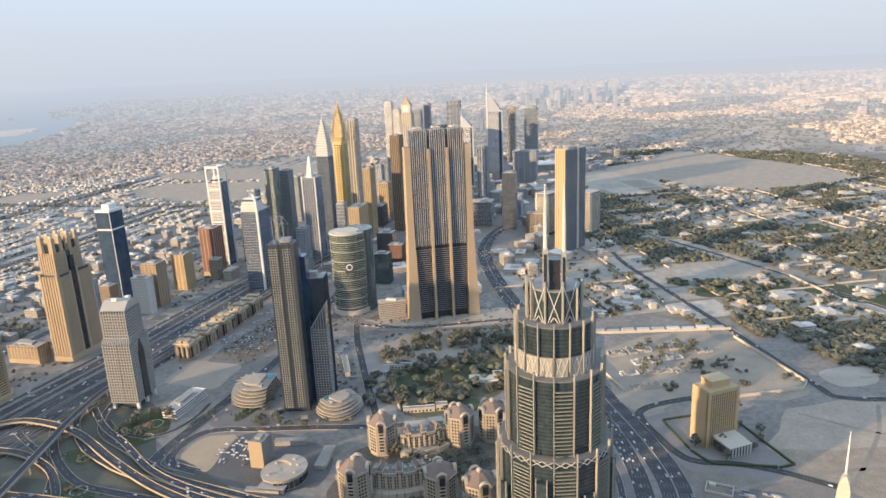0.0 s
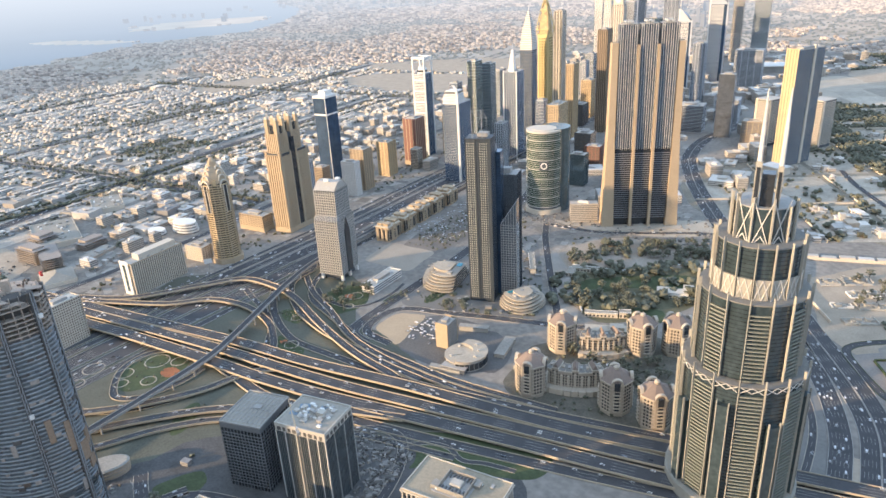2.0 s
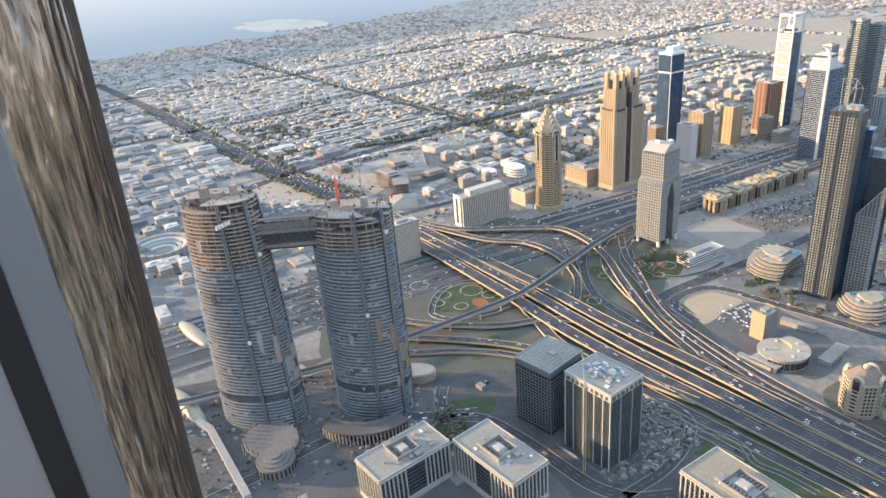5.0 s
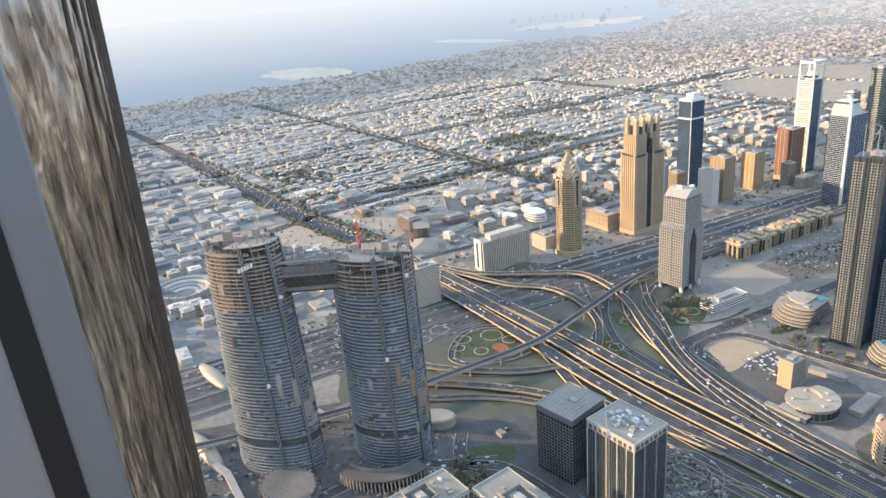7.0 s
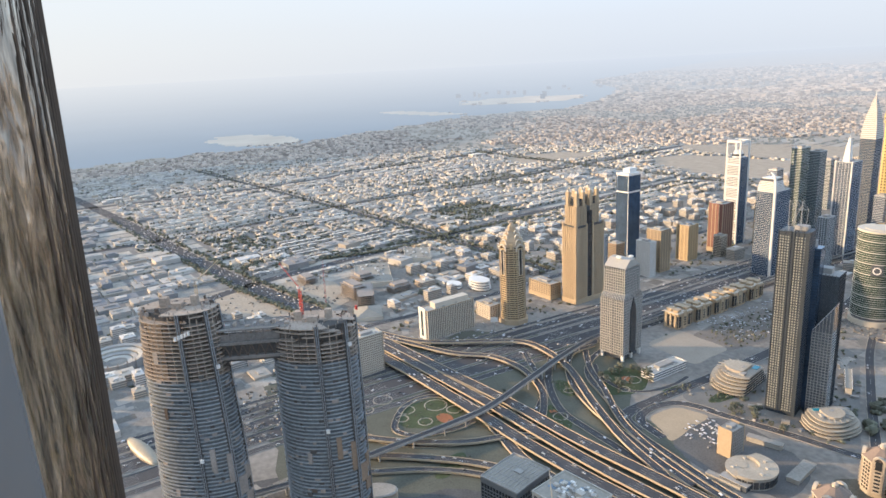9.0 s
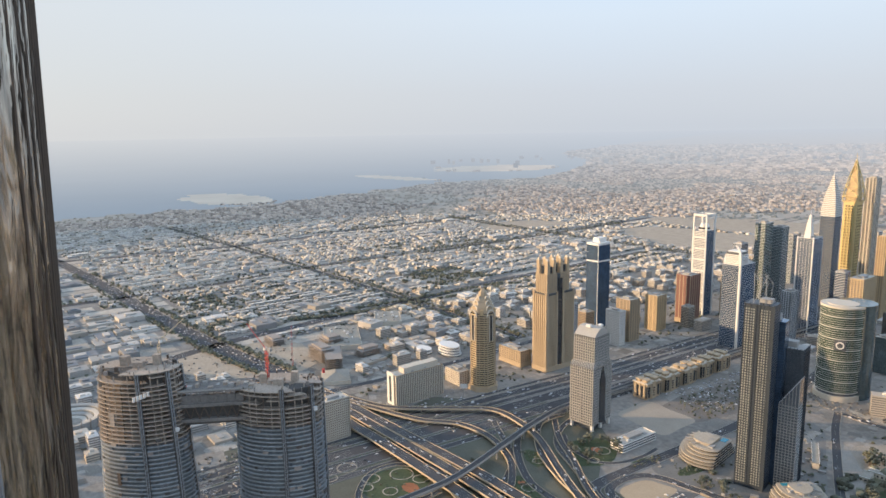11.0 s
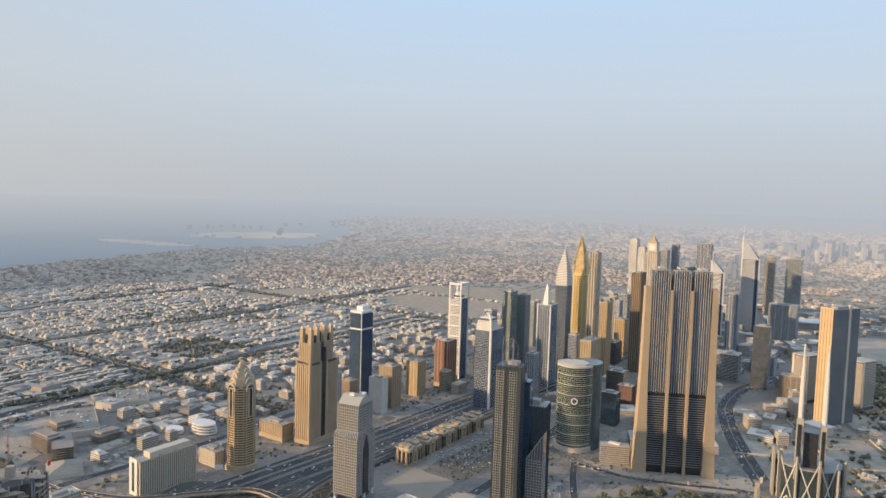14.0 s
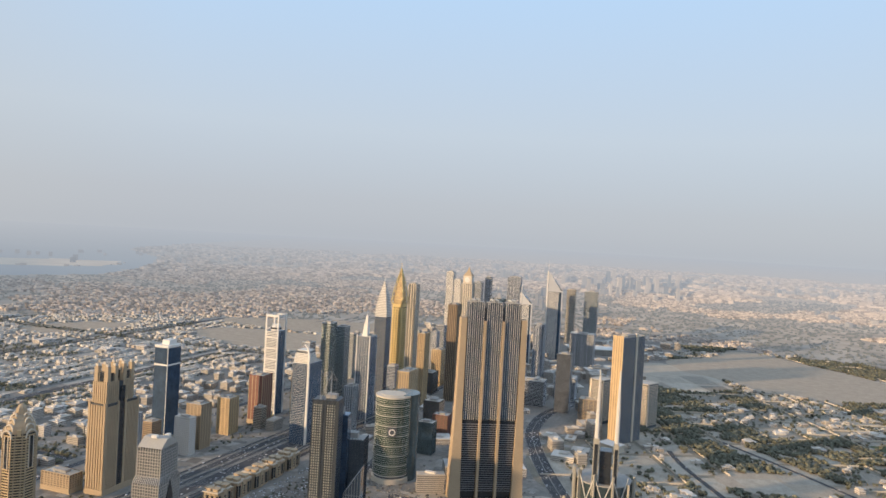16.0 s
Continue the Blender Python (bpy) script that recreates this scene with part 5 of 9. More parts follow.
M_TURRETLIKE = material("dusty_tan_render", (0.30, 0.26, 0.21), 0.85, vary=0.15)


def villa_rows():
    """Five sandstone blocks in a row, joined by lower links; big pale frames on the long side."""
    for k in range(5):
        y = 862 + 52 * k
        x = -774 - 5.0 * k
        t = thing("terrace_block", "sandstone terrace block with tall framed bays and flat roof pavilions", "building", x, y, AV, group="terrace blocks by the avenue")
        part("body", Geo().box(0, 0, 0, 27, 36, 27), M_STONE, t)
        part("link", Geo().box(-2, 26, 0, 20, 16, 21), M_TURRETLIKE, t)
        part("link_roof", Geo().box(-2, 26, 21, 22, 16, 1.2), M_STONE, t)
        for a in range(4):
            part("link_pier", Geo().box(8.4, 20.5 + 3.7 * a, 0, 1.4, 1.2, 21), M_STONE, t)
        for z in (4.2, 8.4, 12.6, 16.8):
            part("floor_edge", Geo().box(0, 0, z, 28.0, 37.0, 0.8), M_GREY, t)
        for s in (-1, 1):
            for o in (-12.5, 12.5):
                # a tall frame round a dark bay on either side of the entrance
                part("bay_frame", Geo().box(s * 13.8, o - 4.2, 2, 1.8, 1.5, 23).box(s * 13.8, o + 4.2, 2, 1.8, 1.5, 23).box(s * 13.8, o, 22.4, 1.8, 7.0, 2.6), M_STONE, t)
                part("bay_glass", Geo().box(s * 13.7, o, 3, 0.6, 6.8, 19.4), M_BLACK, t)
            part("centre_bay", Geo().box(s * 13.8, 0, 0, 2.6, 9, 29), M_STONE, t)
            for z in (5, 9.2, 13.4, 17.6):
                part("centre_window", Geo().box(s * 15.2, 0, z, 0.4, 4.6, 2.2), M_BLACK, t)
            for o in (-9, 0, 9):
                part("end_pier", Geo().box(o, s * 18.3, 0, 2.6, 1.6, 26), M_STONE, t)
                part("end_window", Geo().box(o + 4.5, s * 18.2, 3, 3.4, 0.7, 20), M_BLACK, t)
        part("cornice", Geo().box(0, 0, 27, 30, 39, 1.6), M_CREAM, t)
        for sx, sy in ((-6, -11), (7, -11), (-6, 11), (7, 11)):
            part("roof_pavilion", Geo().box(sx, sy, 28.6, 9, 10, 4).box(sx, sy, 32.6, 11.5, 12.5, 0.9), M_STONE, t)
        part("roof_plant", Geo().box(0, 0, 28.6, 8, 9, 2.4), M_GREY, t)


villa_rows()

t = thing("billboard", "white roadside billboard on a single post", "billboard", -938, 598, 60)
part("post", Geo().box(0, 0, 0, 1.2, 1.2, 16), M_GREY, t)
part("board", Geo().box(0, 0, 16, 12, 1.0, 8), M_WHITE, t)

# ---- near buildings ----
ARENA = (-1190, 15)
M_BLUECON = material("dusty_grey_cladding", (0.26, 0.28, 0.295), 0.6, vary=0.3, fine=3)
# Concrete with the shade of open floors and hollows put into its colour.
M_DARKSITE = material("shade_dark_concrete", (0.085, 0.08, 0.075), 0.9, vary=0.3, fine=5)
M_SITEGLASS = glazing("dusty_site_glass", (0.125, 0.145, 0.155), 0.3)
M_PLY = material("plywood_boarding", (0.25, 0.18, 0.125), 0.85, vary=0.25, fine=5)
M_RAWCON = material("raw_brown_concrete", (0.36, 0.30, 0.245), 0.9, vary=0.3, fine=5)


def sky_tower(name, x, y, rx0, rx1, ry, h, seed, open_floors):
    """A concrete tower under construction: oval floors, bare at the top, glazed below."""
    rng = random.Random(seed)
    top = thing(name, "unfinished oval concrete tower with open floors and hoists", "tower", x, y, 56, group="twin towers under construction")
    n = int(h / 3.9)
    rad = lambda z: rx0 + (rx1 - rx0) * min(1, z / h) ** 1.4
    turn = lambda a, z: math.degrees(math.atan2(math.sin(radians(a)) * rad(z), math.cos(radians(a)) * ry))
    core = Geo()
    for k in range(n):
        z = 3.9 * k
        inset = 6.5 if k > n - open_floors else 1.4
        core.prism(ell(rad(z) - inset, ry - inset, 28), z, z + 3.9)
    part("core", core, M_DARKSITE, top, "bare core, interior shade put into its colour", kind="stuff")
    low = Geo()
    for k in range(n - open_floors):
        z = 3.9 * k
        low.prism(ell(rad(z) - 0.9, ry - 0.9, 36), z + 0.9, z + 3.9)
    part("glazing", low, M_SITEGLASS, top, "grey-blue glazing", kind="stuff")
    g, raw = Geo(), Geo()
    for k in range(n + 1):
        z = 3.9 * k
        r = rad(z) + (0.5 if k % 2 else 0.0)
        if k in (9, 10):
            # plant floors stay dark and open
            continue
        if k <= n - open_floors:
            g.prism(ell(r, ry + 0.3, 36), z, z + 1.0)
        elif k < n - 3:
            raw.prism(ell(r + 0.4, ry + 0.7, 36), z, z + 0.8)
        else:
            a0 = rng.uniform(0, 360)
            for _ in range(2):
                a1 = a0 + rng.uniform(100, 155)
                raw.prism([(0, 0)] + ell(r + 0.3, ry + 0.5, 12, a0, a1), z, z + 0.8)
                a0 = a1 + rng.uniform(10, 40)
    part("floor_edge_band", g, M_BLUECON, top, "grey cladding bands", kind="stuff")
    part("floor_slab", raw, M_RAWCON, top, "bare concrete floor slabs", kind="stuff")
    for k in range(34):
        a = 2 * math.pi * k / 34 + 0.1
        z0, z1 = 3.9 * (n - open_floors - 2), 3.9 * (n - 1) + rng.choice((-6, -2, 2, 4, 7))
        part("column", Geo().beam(((rad(z0) - 1.4) * math.cos(a), (ry - 1.4) * math.sin(a), z0), ((rad(z1) - 1.4) * math.cos(a), (ry - 1.4) * math.sin(a), z1), 0.8), M_RAWCON if k % 3 else M_BROWN, top)
    # hoists: a lattice mast with ties, and a dark strip painted for the shade of open facade behind it
    for a in (-75, -32, 14, 48):
        ca, sa = math.cos(radians(a)), math.sin(radians(a))
        at = lambda z, o, p: ((rad(z) + o) * ca - p * math.sin(radians(turn(a, z))), (ry + o) * sa + p * math.cos(radians(turn(a, z))), z)
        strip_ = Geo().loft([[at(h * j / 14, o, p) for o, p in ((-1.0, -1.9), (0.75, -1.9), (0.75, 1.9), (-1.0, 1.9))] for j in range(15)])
        part("open_strip", strip_, M_DARKSITE, top, "dark strip for the shade of the open facade")
        g = Geo()
        for o, p in ((1.6, -1.0), (1.6, 1.0)):
            g.loft([[at(h * j / 14, o + u, p + v) for u, v in ((-0.3, -0.3), (0.3, -0.3), (0.3, 0.3), (-0.3, 0.3))] for j in range(15)])
        for j in range(int(h / 8)):
            g.beam(at(8 * j, 1.6, -1.0), at(8 * j + 8, 1.6, 1.0), 0.35)
            g.beam(at(8 * j, 0.2, 0), at(8 * j, 1.9, 0), 0.4)
        part("hoist_mast", g, M_DARKGREYBAR, top, "hoist mast up the facade")
        part("hoist_car", Geo().box(*at(h * (0.3 + 0.12 * (seed + a % 5)), 2.6, 1.2), 2.0, 3.2, 3.6, turn(a, 0)), M_REDPAINT if a == 14 else M_WHITE, top)
    # patchwork of fitted facade panels, and dark ones for the shade where panels are missing
    for nm, mat, cnt in (("bare_panel", M_DARKCON, 60), ("dark_panel", M_DARKSITE, 60), ("glass_panel", M_GLASS, 60)):
        g = Geo()
        for _ in range(cnt):
            a, z = rng.uniform(-150, 70), 3.9 * rng.randint(1, n - open_floors)
            ca, sa = math.cos(radians(a)), math.sin(radians(a))
            g.box((rad(z) - 0.5) * ca, (ry - 0.5) * sa, z + 0.95, 0.7, rng.uniform(2, 6), 2.9, turn(a, z))
        part(nm, g, mat, top, kind="stuff")
    # sheeting and boarded fields over several floors
    for a, k, wd, fl in ((-20, 16, 9, 5), (-2, 19, 8, 4), (-38, 20, 5, 8), (30, 18, 6, 5), (-8, 13, 9, 3), (-60, 24, 5, 6), (22, 27, 5, 9)):
        ca, sa = math.cos(radians(a)), math.sin(radians(a))
        z = 3.9 * k
        part("boarding", Geo().box((rad(z) - 0.1) * ca, (ry - 0.1) * sa, z, 1.6, wd, 3.9 * fl - 0.6, turn(a, z)), M_PLY if seed == 2 else M_DARKCON, top, "temporary boarded facade field")
    for _ in range(14):
        a, z = rng.uniform(-120, 60), 3.9 * rng.randint(6, n - 3)
        ca, sa = math.cos(radians(a)), math.sin(radians(a))
        part("screen", Geo().box((rad(z) - 0.2) * ca, (ry - 0.2) * sa, z, 1.3, rng.uniform(3, 7), 3.9 * rng.choice((1, 1, 2, 3)), turn(a, z)), rng.choice((M_BROWN, M_DARKCON, M_DARKSITE)), top, "temporary facade screen")
    # ragged top: lift cores, column stubs, formwork and props
    for x_, y_, w, d, up in ((-13, 2, 7, 7, 9), (2, -4, 9, 6, 6), (15, 4, 6, 5, 10)):
        part("lift_core", Geo().box(x_, y_, 3.9 * n - 6, w, d, up + 6), M_RAWCON, top, "bare lift core rising over the floors")
    for _ in range(60):
        a, f = rng.uniform(0, 6.28), math.sqrt(rng.uniform(0.02, 0.92))
        w = rng.choice((0.6, 0.6, 0.8, 1.2, 3.0))
        part("roof_stub", Geo().box(rad(h) * f * math.cos(a), ry * f * math.sin(a), 3.9 * (n - 1) + 0.8, w, rng.choice((0.6, 0.8, 2.4)), rng.uniform(2, 8)), rng.choice((M_DARKCON, M_RAWCON, M_BROWN)), top)
    return top


def tower_crane(x, y, z, h, jib, rz, mat=M_REDPAINT):
    t = thing("tower_crane", "red lattice tower crane on the concrete core", "crane", x, y, rz, z)
    g = Geo()
    for a, b in ((-1, -1), (1, -1), (1, 1), (-1, 1)):
        g.beam((a, b, 0), (a, b, h), 0.35)
    k = 0
    while k * 3 < h - 3:
        s = 1 if k % 2 else -1
        g.beam((-1 * s, -1, 3 * k), (1 * s, -1, 3 * k + 3), 0.25).beam((1, -1 * s, 3 * k), (1, 1 * s, 3 * k + 3), 0.25)
        k += 1
    part("mast", g, mat, t)
    part("cab", Geo().box(1.8, 0, h, 2.2, 2.2, 2.4), M_WHITE, t)
    g = Geo()
    g.beam((0, 0, h + 1), (jib * 0.8, 0, h + jib * 0.6), 0.5).beam((0, 0.9, h + 2.2), (jib * 0.8, 0, h + jib * 0.6), 0.4)
    for k in range(8):
        f0, f1 = k / 8, (k + 0.5) / 8
        g.beam((jib * 0.8 * f0, 0, h + 1 + (jib * 0.6 - 1) * f0), (jib * 0.8 * f1, 0.7 * (1 - f1), h + 2.2 + (jib * 0.6 - 2.2) * f1), 0.22)
    part("jib", g, mat, t)
    part("counterweight", Geo().box(-5, 0, h, 3.5, 2.6, 3).beam((0, 0, h + 1), (-6, 0, h + 1.4), 0.6), M_GREY, t)


sky_tower("unfinished_tower", -637, 66, 46, 36, 24, 250, 1, 17)
sky_tower("unfinished_tower", -590, 175, 41, 40, 25, 229, 2, 9)


M_DARKSLAB = material("dark_concrete", (0.19, 0.175, 0.16), 0.9, vary=0.3, fine=5)


def sky_bridge():
    t = thing("sky_bridge", "unfinished concrete bridge deck joining two towers", "bridge", -612, 124, 66, 199)
    part("deck", Geo().box(0, 0, 0, 74, 26, 3), M_DARKSLAB, t)
    part("upper_deck", Geo().box(0, 0, 14, 74, 26, 3), M_DARKSLAB, t)
    part("top_deck", Geo().box(0, 0, 27, 70, 24, 1.2), M_DARKSLAB, t)
    for k in range(10):
        for s in (-1, 1):
            part("truss", Geo().beam((-36 + 8 * k, s * 12.2, 3), (-36 + 8 * (k + 0.5), s * 12.2, 14), 0.9).beam((-36 + 8 * (k + 0.5), s * 12.2, 14), (-36 + 8 * (k + 1), s * 12.2, 3), 0.9), M_BROWN, t)
            part("post", Geo().box(-34 + 7.6 * k, s * 11, 17, 0.8, 0.8, 10), M_DARKSLAB, t)
    part("wall", Geo().box(0, -10, 17, 66, 1, 7), M_DARKSLAB, t)
    part("inner_wall", Geo().box(0, 0, 3, 72, 19, 11), M_DARKSITE, t)
    part("soffit", Geo().box(0, 0, -3.5, 70, 18, 3.5), M_DARKSITE, t)
    for k in range(12):
        part("deck_stack", Geo().box(-33 + 6 * k, 4 * math.sin(2.1 * k), 28.2, 2.5 + (k % 3), 3 + (k % 4), 1.2 + (k % 5) * 0.7), M_RAWCON if k % 2 else M_GREY, t)
    for s in (-1, 1):
        part("guard_rail", Geo().box(0, s * 11.8, 28.2, 69, 0.4, 1.6), M_GREY, t)


sky_bridge()
tower_crane(-596, 168, 231, 26, 34, 200)
tower_crane(-640, 84, 251, 16, 30, 100, M_PARAPET)
tower_crane(-392, 301, 0, 96, 30, 150, M_PARAPET)
tower_crane(-1240, 400, 0, 60, 40, 160)
# the firm's name on the tower's brow is shown as a plain sign
g = Geo()
t = thing("tower_sign", "row of white sign bars on the tower brow", "sign", -600.5, 62, 56 - 24, 232)
for k in range(5):
    part("letter_bar", Geo().box(-1.2, -7 + 3.6 * k, 0, 0.6, 2.4, 4), M_WHITE, t)


def site_podium():
    t = thing("site_podium", "unfinished curved concrete podium with round drum", "building", -585, 60, 20)
    for k, (r, z) in enumerate(((29, 0), (26, 6))):
        part("podium_slab", Geo().prism(ell(r * 1.2, r, 36), z, z + 1.2), M_DARKSLAB, t)
        for j in range(26):
            a = 2 * math.pi * j / 26
            part("column", Geo().box(r * 1.15 * math.cos(a), r * 0.95 * math.sin(a), z + 1.2, 1.1, 1.1, 4.8), M_DARKSLAB, t)
    d = thing("concrete_drum", "low round concrete drum with stepped roof", "building", -548, 56, 0)
    part("drum", Geo().cyl(0, 0, 0, 19, 12, 36), M_DARKSLAB, d)
    for j in range(28):
        a = 2 * math.pi * j / 28
        part("opening", Geo().box(19 * math.cos(a), 19 * math.sin(a), 2, 0.6, 1.8, 8, math.degrees(a)), M_BLACK, d)
    for k in range(3):
        part("step", Geo().cyl(0, 0, 12 + 1.6 * k, 15 - 4.5 * k, 1.6, 28), M_DARKSLAB, d)


site_podium()


M_DARKGRIT = material("dark_site_concrete", (0.11, 0.105, 0.10), 0.95, vary=0.35, fine=5)


def site_colonnade():
    """A curved retaining deck on tall columns at the foot of the towers."""
    t = thing("site_colonnade", "curved dark concrete deck on a row of columns", "building", -592, 168)
    r0, r1, rings = 52, 66, []
    for j in range(25):
        a = radians(-66 + 84 * j / 24)
        c, s = math.cos(a), math.sin(a)
        rings.append([(r * c, r * s, z) for r, z in ((r0, 13), (r1, 13), (r1, 14.4), (r0, 14.4))])
        part("column", Geo().box(64 * c, 64 * s, 0, 1.6, 1.6, 13, math.degrees(a)), M_DARKCON, t)
        if j % 3 == 0:
            part("cross_wall", Geo().box(57 * c, 57 * s, 0, 9, 0.6, 13, math.degrees(a)), M_DARKSLAB, t)
    part("deck", Geo().loft(rings), M_DARKGRIT, t)
    part("inner_wall", Geo().loft([[(r * math.cos(radians(-66 + 84 * j / 24)), r * math.sin(radians(-66 + 84 * j / 24)), z) for r, z in ((51, 0), (52, 0), (52, 18), (51, 18))] for j in range(25)]), M_DARKSLAB, t)


site_colonnade()


def round_arena():
    """A round hall under construction: concentric concrete tiers open on one side."""
    t = thing("round_arena", "round concrete hall under construction with curved tiers", "building", ARENA[0], ARENA[1])
    for k, (r, z) in enumerate(((52, 14), (43, 10), (34, 6), (25, 3))):
        rings = []
        for j in range(33):
            a = radians(-60 + 290 * j / 32)
            rings.append([(q * math.cos(a), q * math.sin(a), h) for q, h in ((r - 7, 0), (r, 0), (r, z), (r - 7, z - 1.5))])
        part("tier", Geo().loft(rings), M_ROOF if k % 2 else M_GREY, t)
    for j in range(20):
        a = radians(-60 + 290 * j / 19)
        part("outer_post", Geo().box(54 * math.cos(a), 54 * math.sin(a), 0, 1.4, 1.4, 19, math.degrees(a)), M_DARKCON, t)


round_arena()
def site_pavilion():
    """A low curved hall with a pale roof at the edge of the site."""
    t = thing("site_pavilion", "low curved hall with pale roof beside the building site", "building", -610, 232, 58)
    part("hall", Geo().prism(ell(22, 13, 28), 0, 11), M_RAWCON, t)
    for k in range(3):
        part("floor_edge", Geo().prism(ell(22.6, 13.6, 28), 3.4 * k + 2.6, 3.4 * k + 3.4), M_STONE, t)
    part("roof", Geo().prism(ell(23, 14, 28), 11, 12.2, ell(21, 12, 28)), M_OFFICEROOF2, t, "pale rounded roof")
    part("porch", Geo().box(-18, -8, 0, 14, 9, 7, 20), M_STONE, t)


site_pavilion()
# hoarding frame round the site
t = thing("site_wall", "pale angled boundary wall of the site", "wall", 0, 0)
part("wall_run", Geo().beam((-662, -2, 3), (-640, 8, 3), 7, 6), M_GREY, t)
part("wall_run", Geo().beam((-640, 8, 3), (-520, 22, 3), 7, 6), M_GREY, t)


def roof_kit(t, w, d, h, n, seed, mat=M_ROOF):
    rng = random.Random(seed)
    for _ in range(n):
        part("roof_unit", Geo().box(rng.uniform(-0.4, 0.4) * w, rng.uniform(-0.4, 0.4) * d, h, rng.uniform(1.5, 5), rng.uniform(1.5, 5), rng.uniform(0.8, 2.5)), rng.choice((mat, M_GREY, M_WHITE)), t)


M_DARKGRID = material("dark_grey_grid", (0.15, 0.155, 0.16), 0.6, vary=0.15)


M_OFFICEROOF = material("dusty_roof_felt", (0.29, 0.27, 0.23), 0.9, vary=0.2)
M_OFFICETRIM = material("dusty_white_precast", (0.43, 0.405, 0.355), 0.8, vary=0.12)
M_SPIREGLASS = glazing("blue_grey_glass", (0.05, 0.072, 0.08), 0.06, metal=0.25)


def dark_office():
    t = thing("dark_office_block", "dark banded glass office block with ribbed grey roof deck", "building", -477, 322, 17)
    w, d, h = 43, 50, 72
    part("body", Geo().box(0, 0, 0, w, d, h), M_BLACK, t)
    part("floor_edges", bands(w, d, 4, h - 6, 3.6, 1.0, 0.3), M_DARKGRID, t, kind="stuff")
    for s in (-1, 1):
        for i in range(13):
            part("mullion", Geo().box(-w / 2 + w * i / 12, s * (d / 2 + 0.2), 0, 0.5, 0.6, h), M_DARKGRID, t)
        for i in range(14):
            part("mullion", Geo().box(s * (w / 2 + 0.2), -d / 2 + d * i / 13, 0, 0.6, 0.5, h), M_DARKGRID, t)
    part("attic", Geo().box(0, 0, h - 5, w + 1.0, d + 1.0, 5.6), M_DARKGRID, t)
    part("roof", Geo().box(0, 0, h + 0.6, w - 1, d - 1, 0.4), M_OFFICEROOF, t)
    parapet(t, w + 1.0, d + 1.0, h + 0.6, M_GREY, 0.7, 1.5)
    for k in range(9):
        part("roof_strip", Geo().box(-17.5 + 4.4 * k, 0, h + 1.0, 0.5, 46, 0.5), M_GREY, t)
    for k in range(5):
        part("roof_strip", Geo().box(0, -20 + 10 * k, h + 1.0, 39, 0.5, 0.4), M_GREY, t)
    part("skylight", Geo().box(2, 3, h + 1.0, 8, 6, 1.4), M_GREY, t)


M_TARP = material("blue_sheeting", (0.16, 0.22, 0.28), 0.7, vary=0.3)


def unfinished_office():
    w, d, h = 52, 44, 76
    t = thing("unfinished_office_block", "dark glass office block with raw white top and littered roof", "building", -411, 336, 12)
    part("body", Geo().box(0, 0, 0, w, d, h), M_SPIREGLASS, t)
    part("floor_edges", bands(w, d, 0, h, 3.7, 0.25, 0.06), M_BLACK, t, kind="stuff")
    for i in range(27):
        x = -26 + 52 * i / 26
        for s in (-1, 1):
            big = i in (0, 5, 11, 17, 22, 26)
            part("rib" if not big else "white_rib", Geo().box(x, s * 22.2, 0, 0.9 if big else 0.3, 0.8 if big else 0.45, h), M_PALEGRID if big else M_DARKGRID, t)
    for i in range(23):
        y = -22 + 44 * i / 22
        for s in (-1, 1):
            big = i in (0, 7, 15, 22)
            part("rib" if not big else "white_rib", Geo().box(s * 26.2, y, 0, 0.8 if big else 0.45, 0.8 if big else 0.3, h), M_GREY if big else M_DARKGRID, t)
    # raw concrete attic; dark boxes stand for the shade in its openings
    part("attic", Geo().box(0, 0, h, w + 0.6, d + 0.6, 7.0), M_OFFICETRIM, t, "raw pale attic storey")
    for i in range(9):
        for s in (-1, 1):
            part("attic_opening", Geo().box(-22 + 5.5 * i, s * 22.4, h + 1.2, 2.6 if i % 3 else 4.0, 0.5, 3.6), M_DARKSITE, t)
    for i in range(7):
        for s in (-1, 1):
            part("attic_opening", Geo().box(s * 26.4, -18 + 6 * i, h + 1.2, 0.5, 3.0 if i % 2 else 4.4, 3.8), M_DARKSITE, t)
    part("roof", Geo().box(0, 0, h + 7, w - 3, d - 3, 0.5), M_OFFICEROOF, t)
    parapet(t, w + 1.2, d + 1.2, h + 7, M_OFFICETRIM, 1.0, 1.6)
    roof_kit(t, 44, 36, h + 7.5, 46, 5)
    for x, y, a, b, r in ((-14, 8, 10, 7, 20), (4, 13, 6, 5, 50), (-18, -4, 8, 5, 5), (-6, 3, 7, 4, 70), (14, -12, 5, 4, 30), (-2, -12, 6, 3, 10)):
        part("tarpaulin", Geo().box(x, y, h + 7.5, a, b, 0.4, r), M_TARP, t, "blue tarpaulin")
    part("stair_head", Geo().box(8, 2, h + 7.5, 7, 6, 4), M_OFFICETRIM, t)
    part("site_fence", Geo().box(0, -30, 0, 60, 0.4, 3), M_TARP, t, "blue site fence")


dark_office()
unfinished_office()




M_TRIMGREY2 = material("grey_plant_walls", (0.27, 0.255, 0.225), 0.85, vary=0.2)
M_SANDROOF = material("sand_coloured_roof", (0.29, 0.25, 0.185), 0.9, vary=0.22)


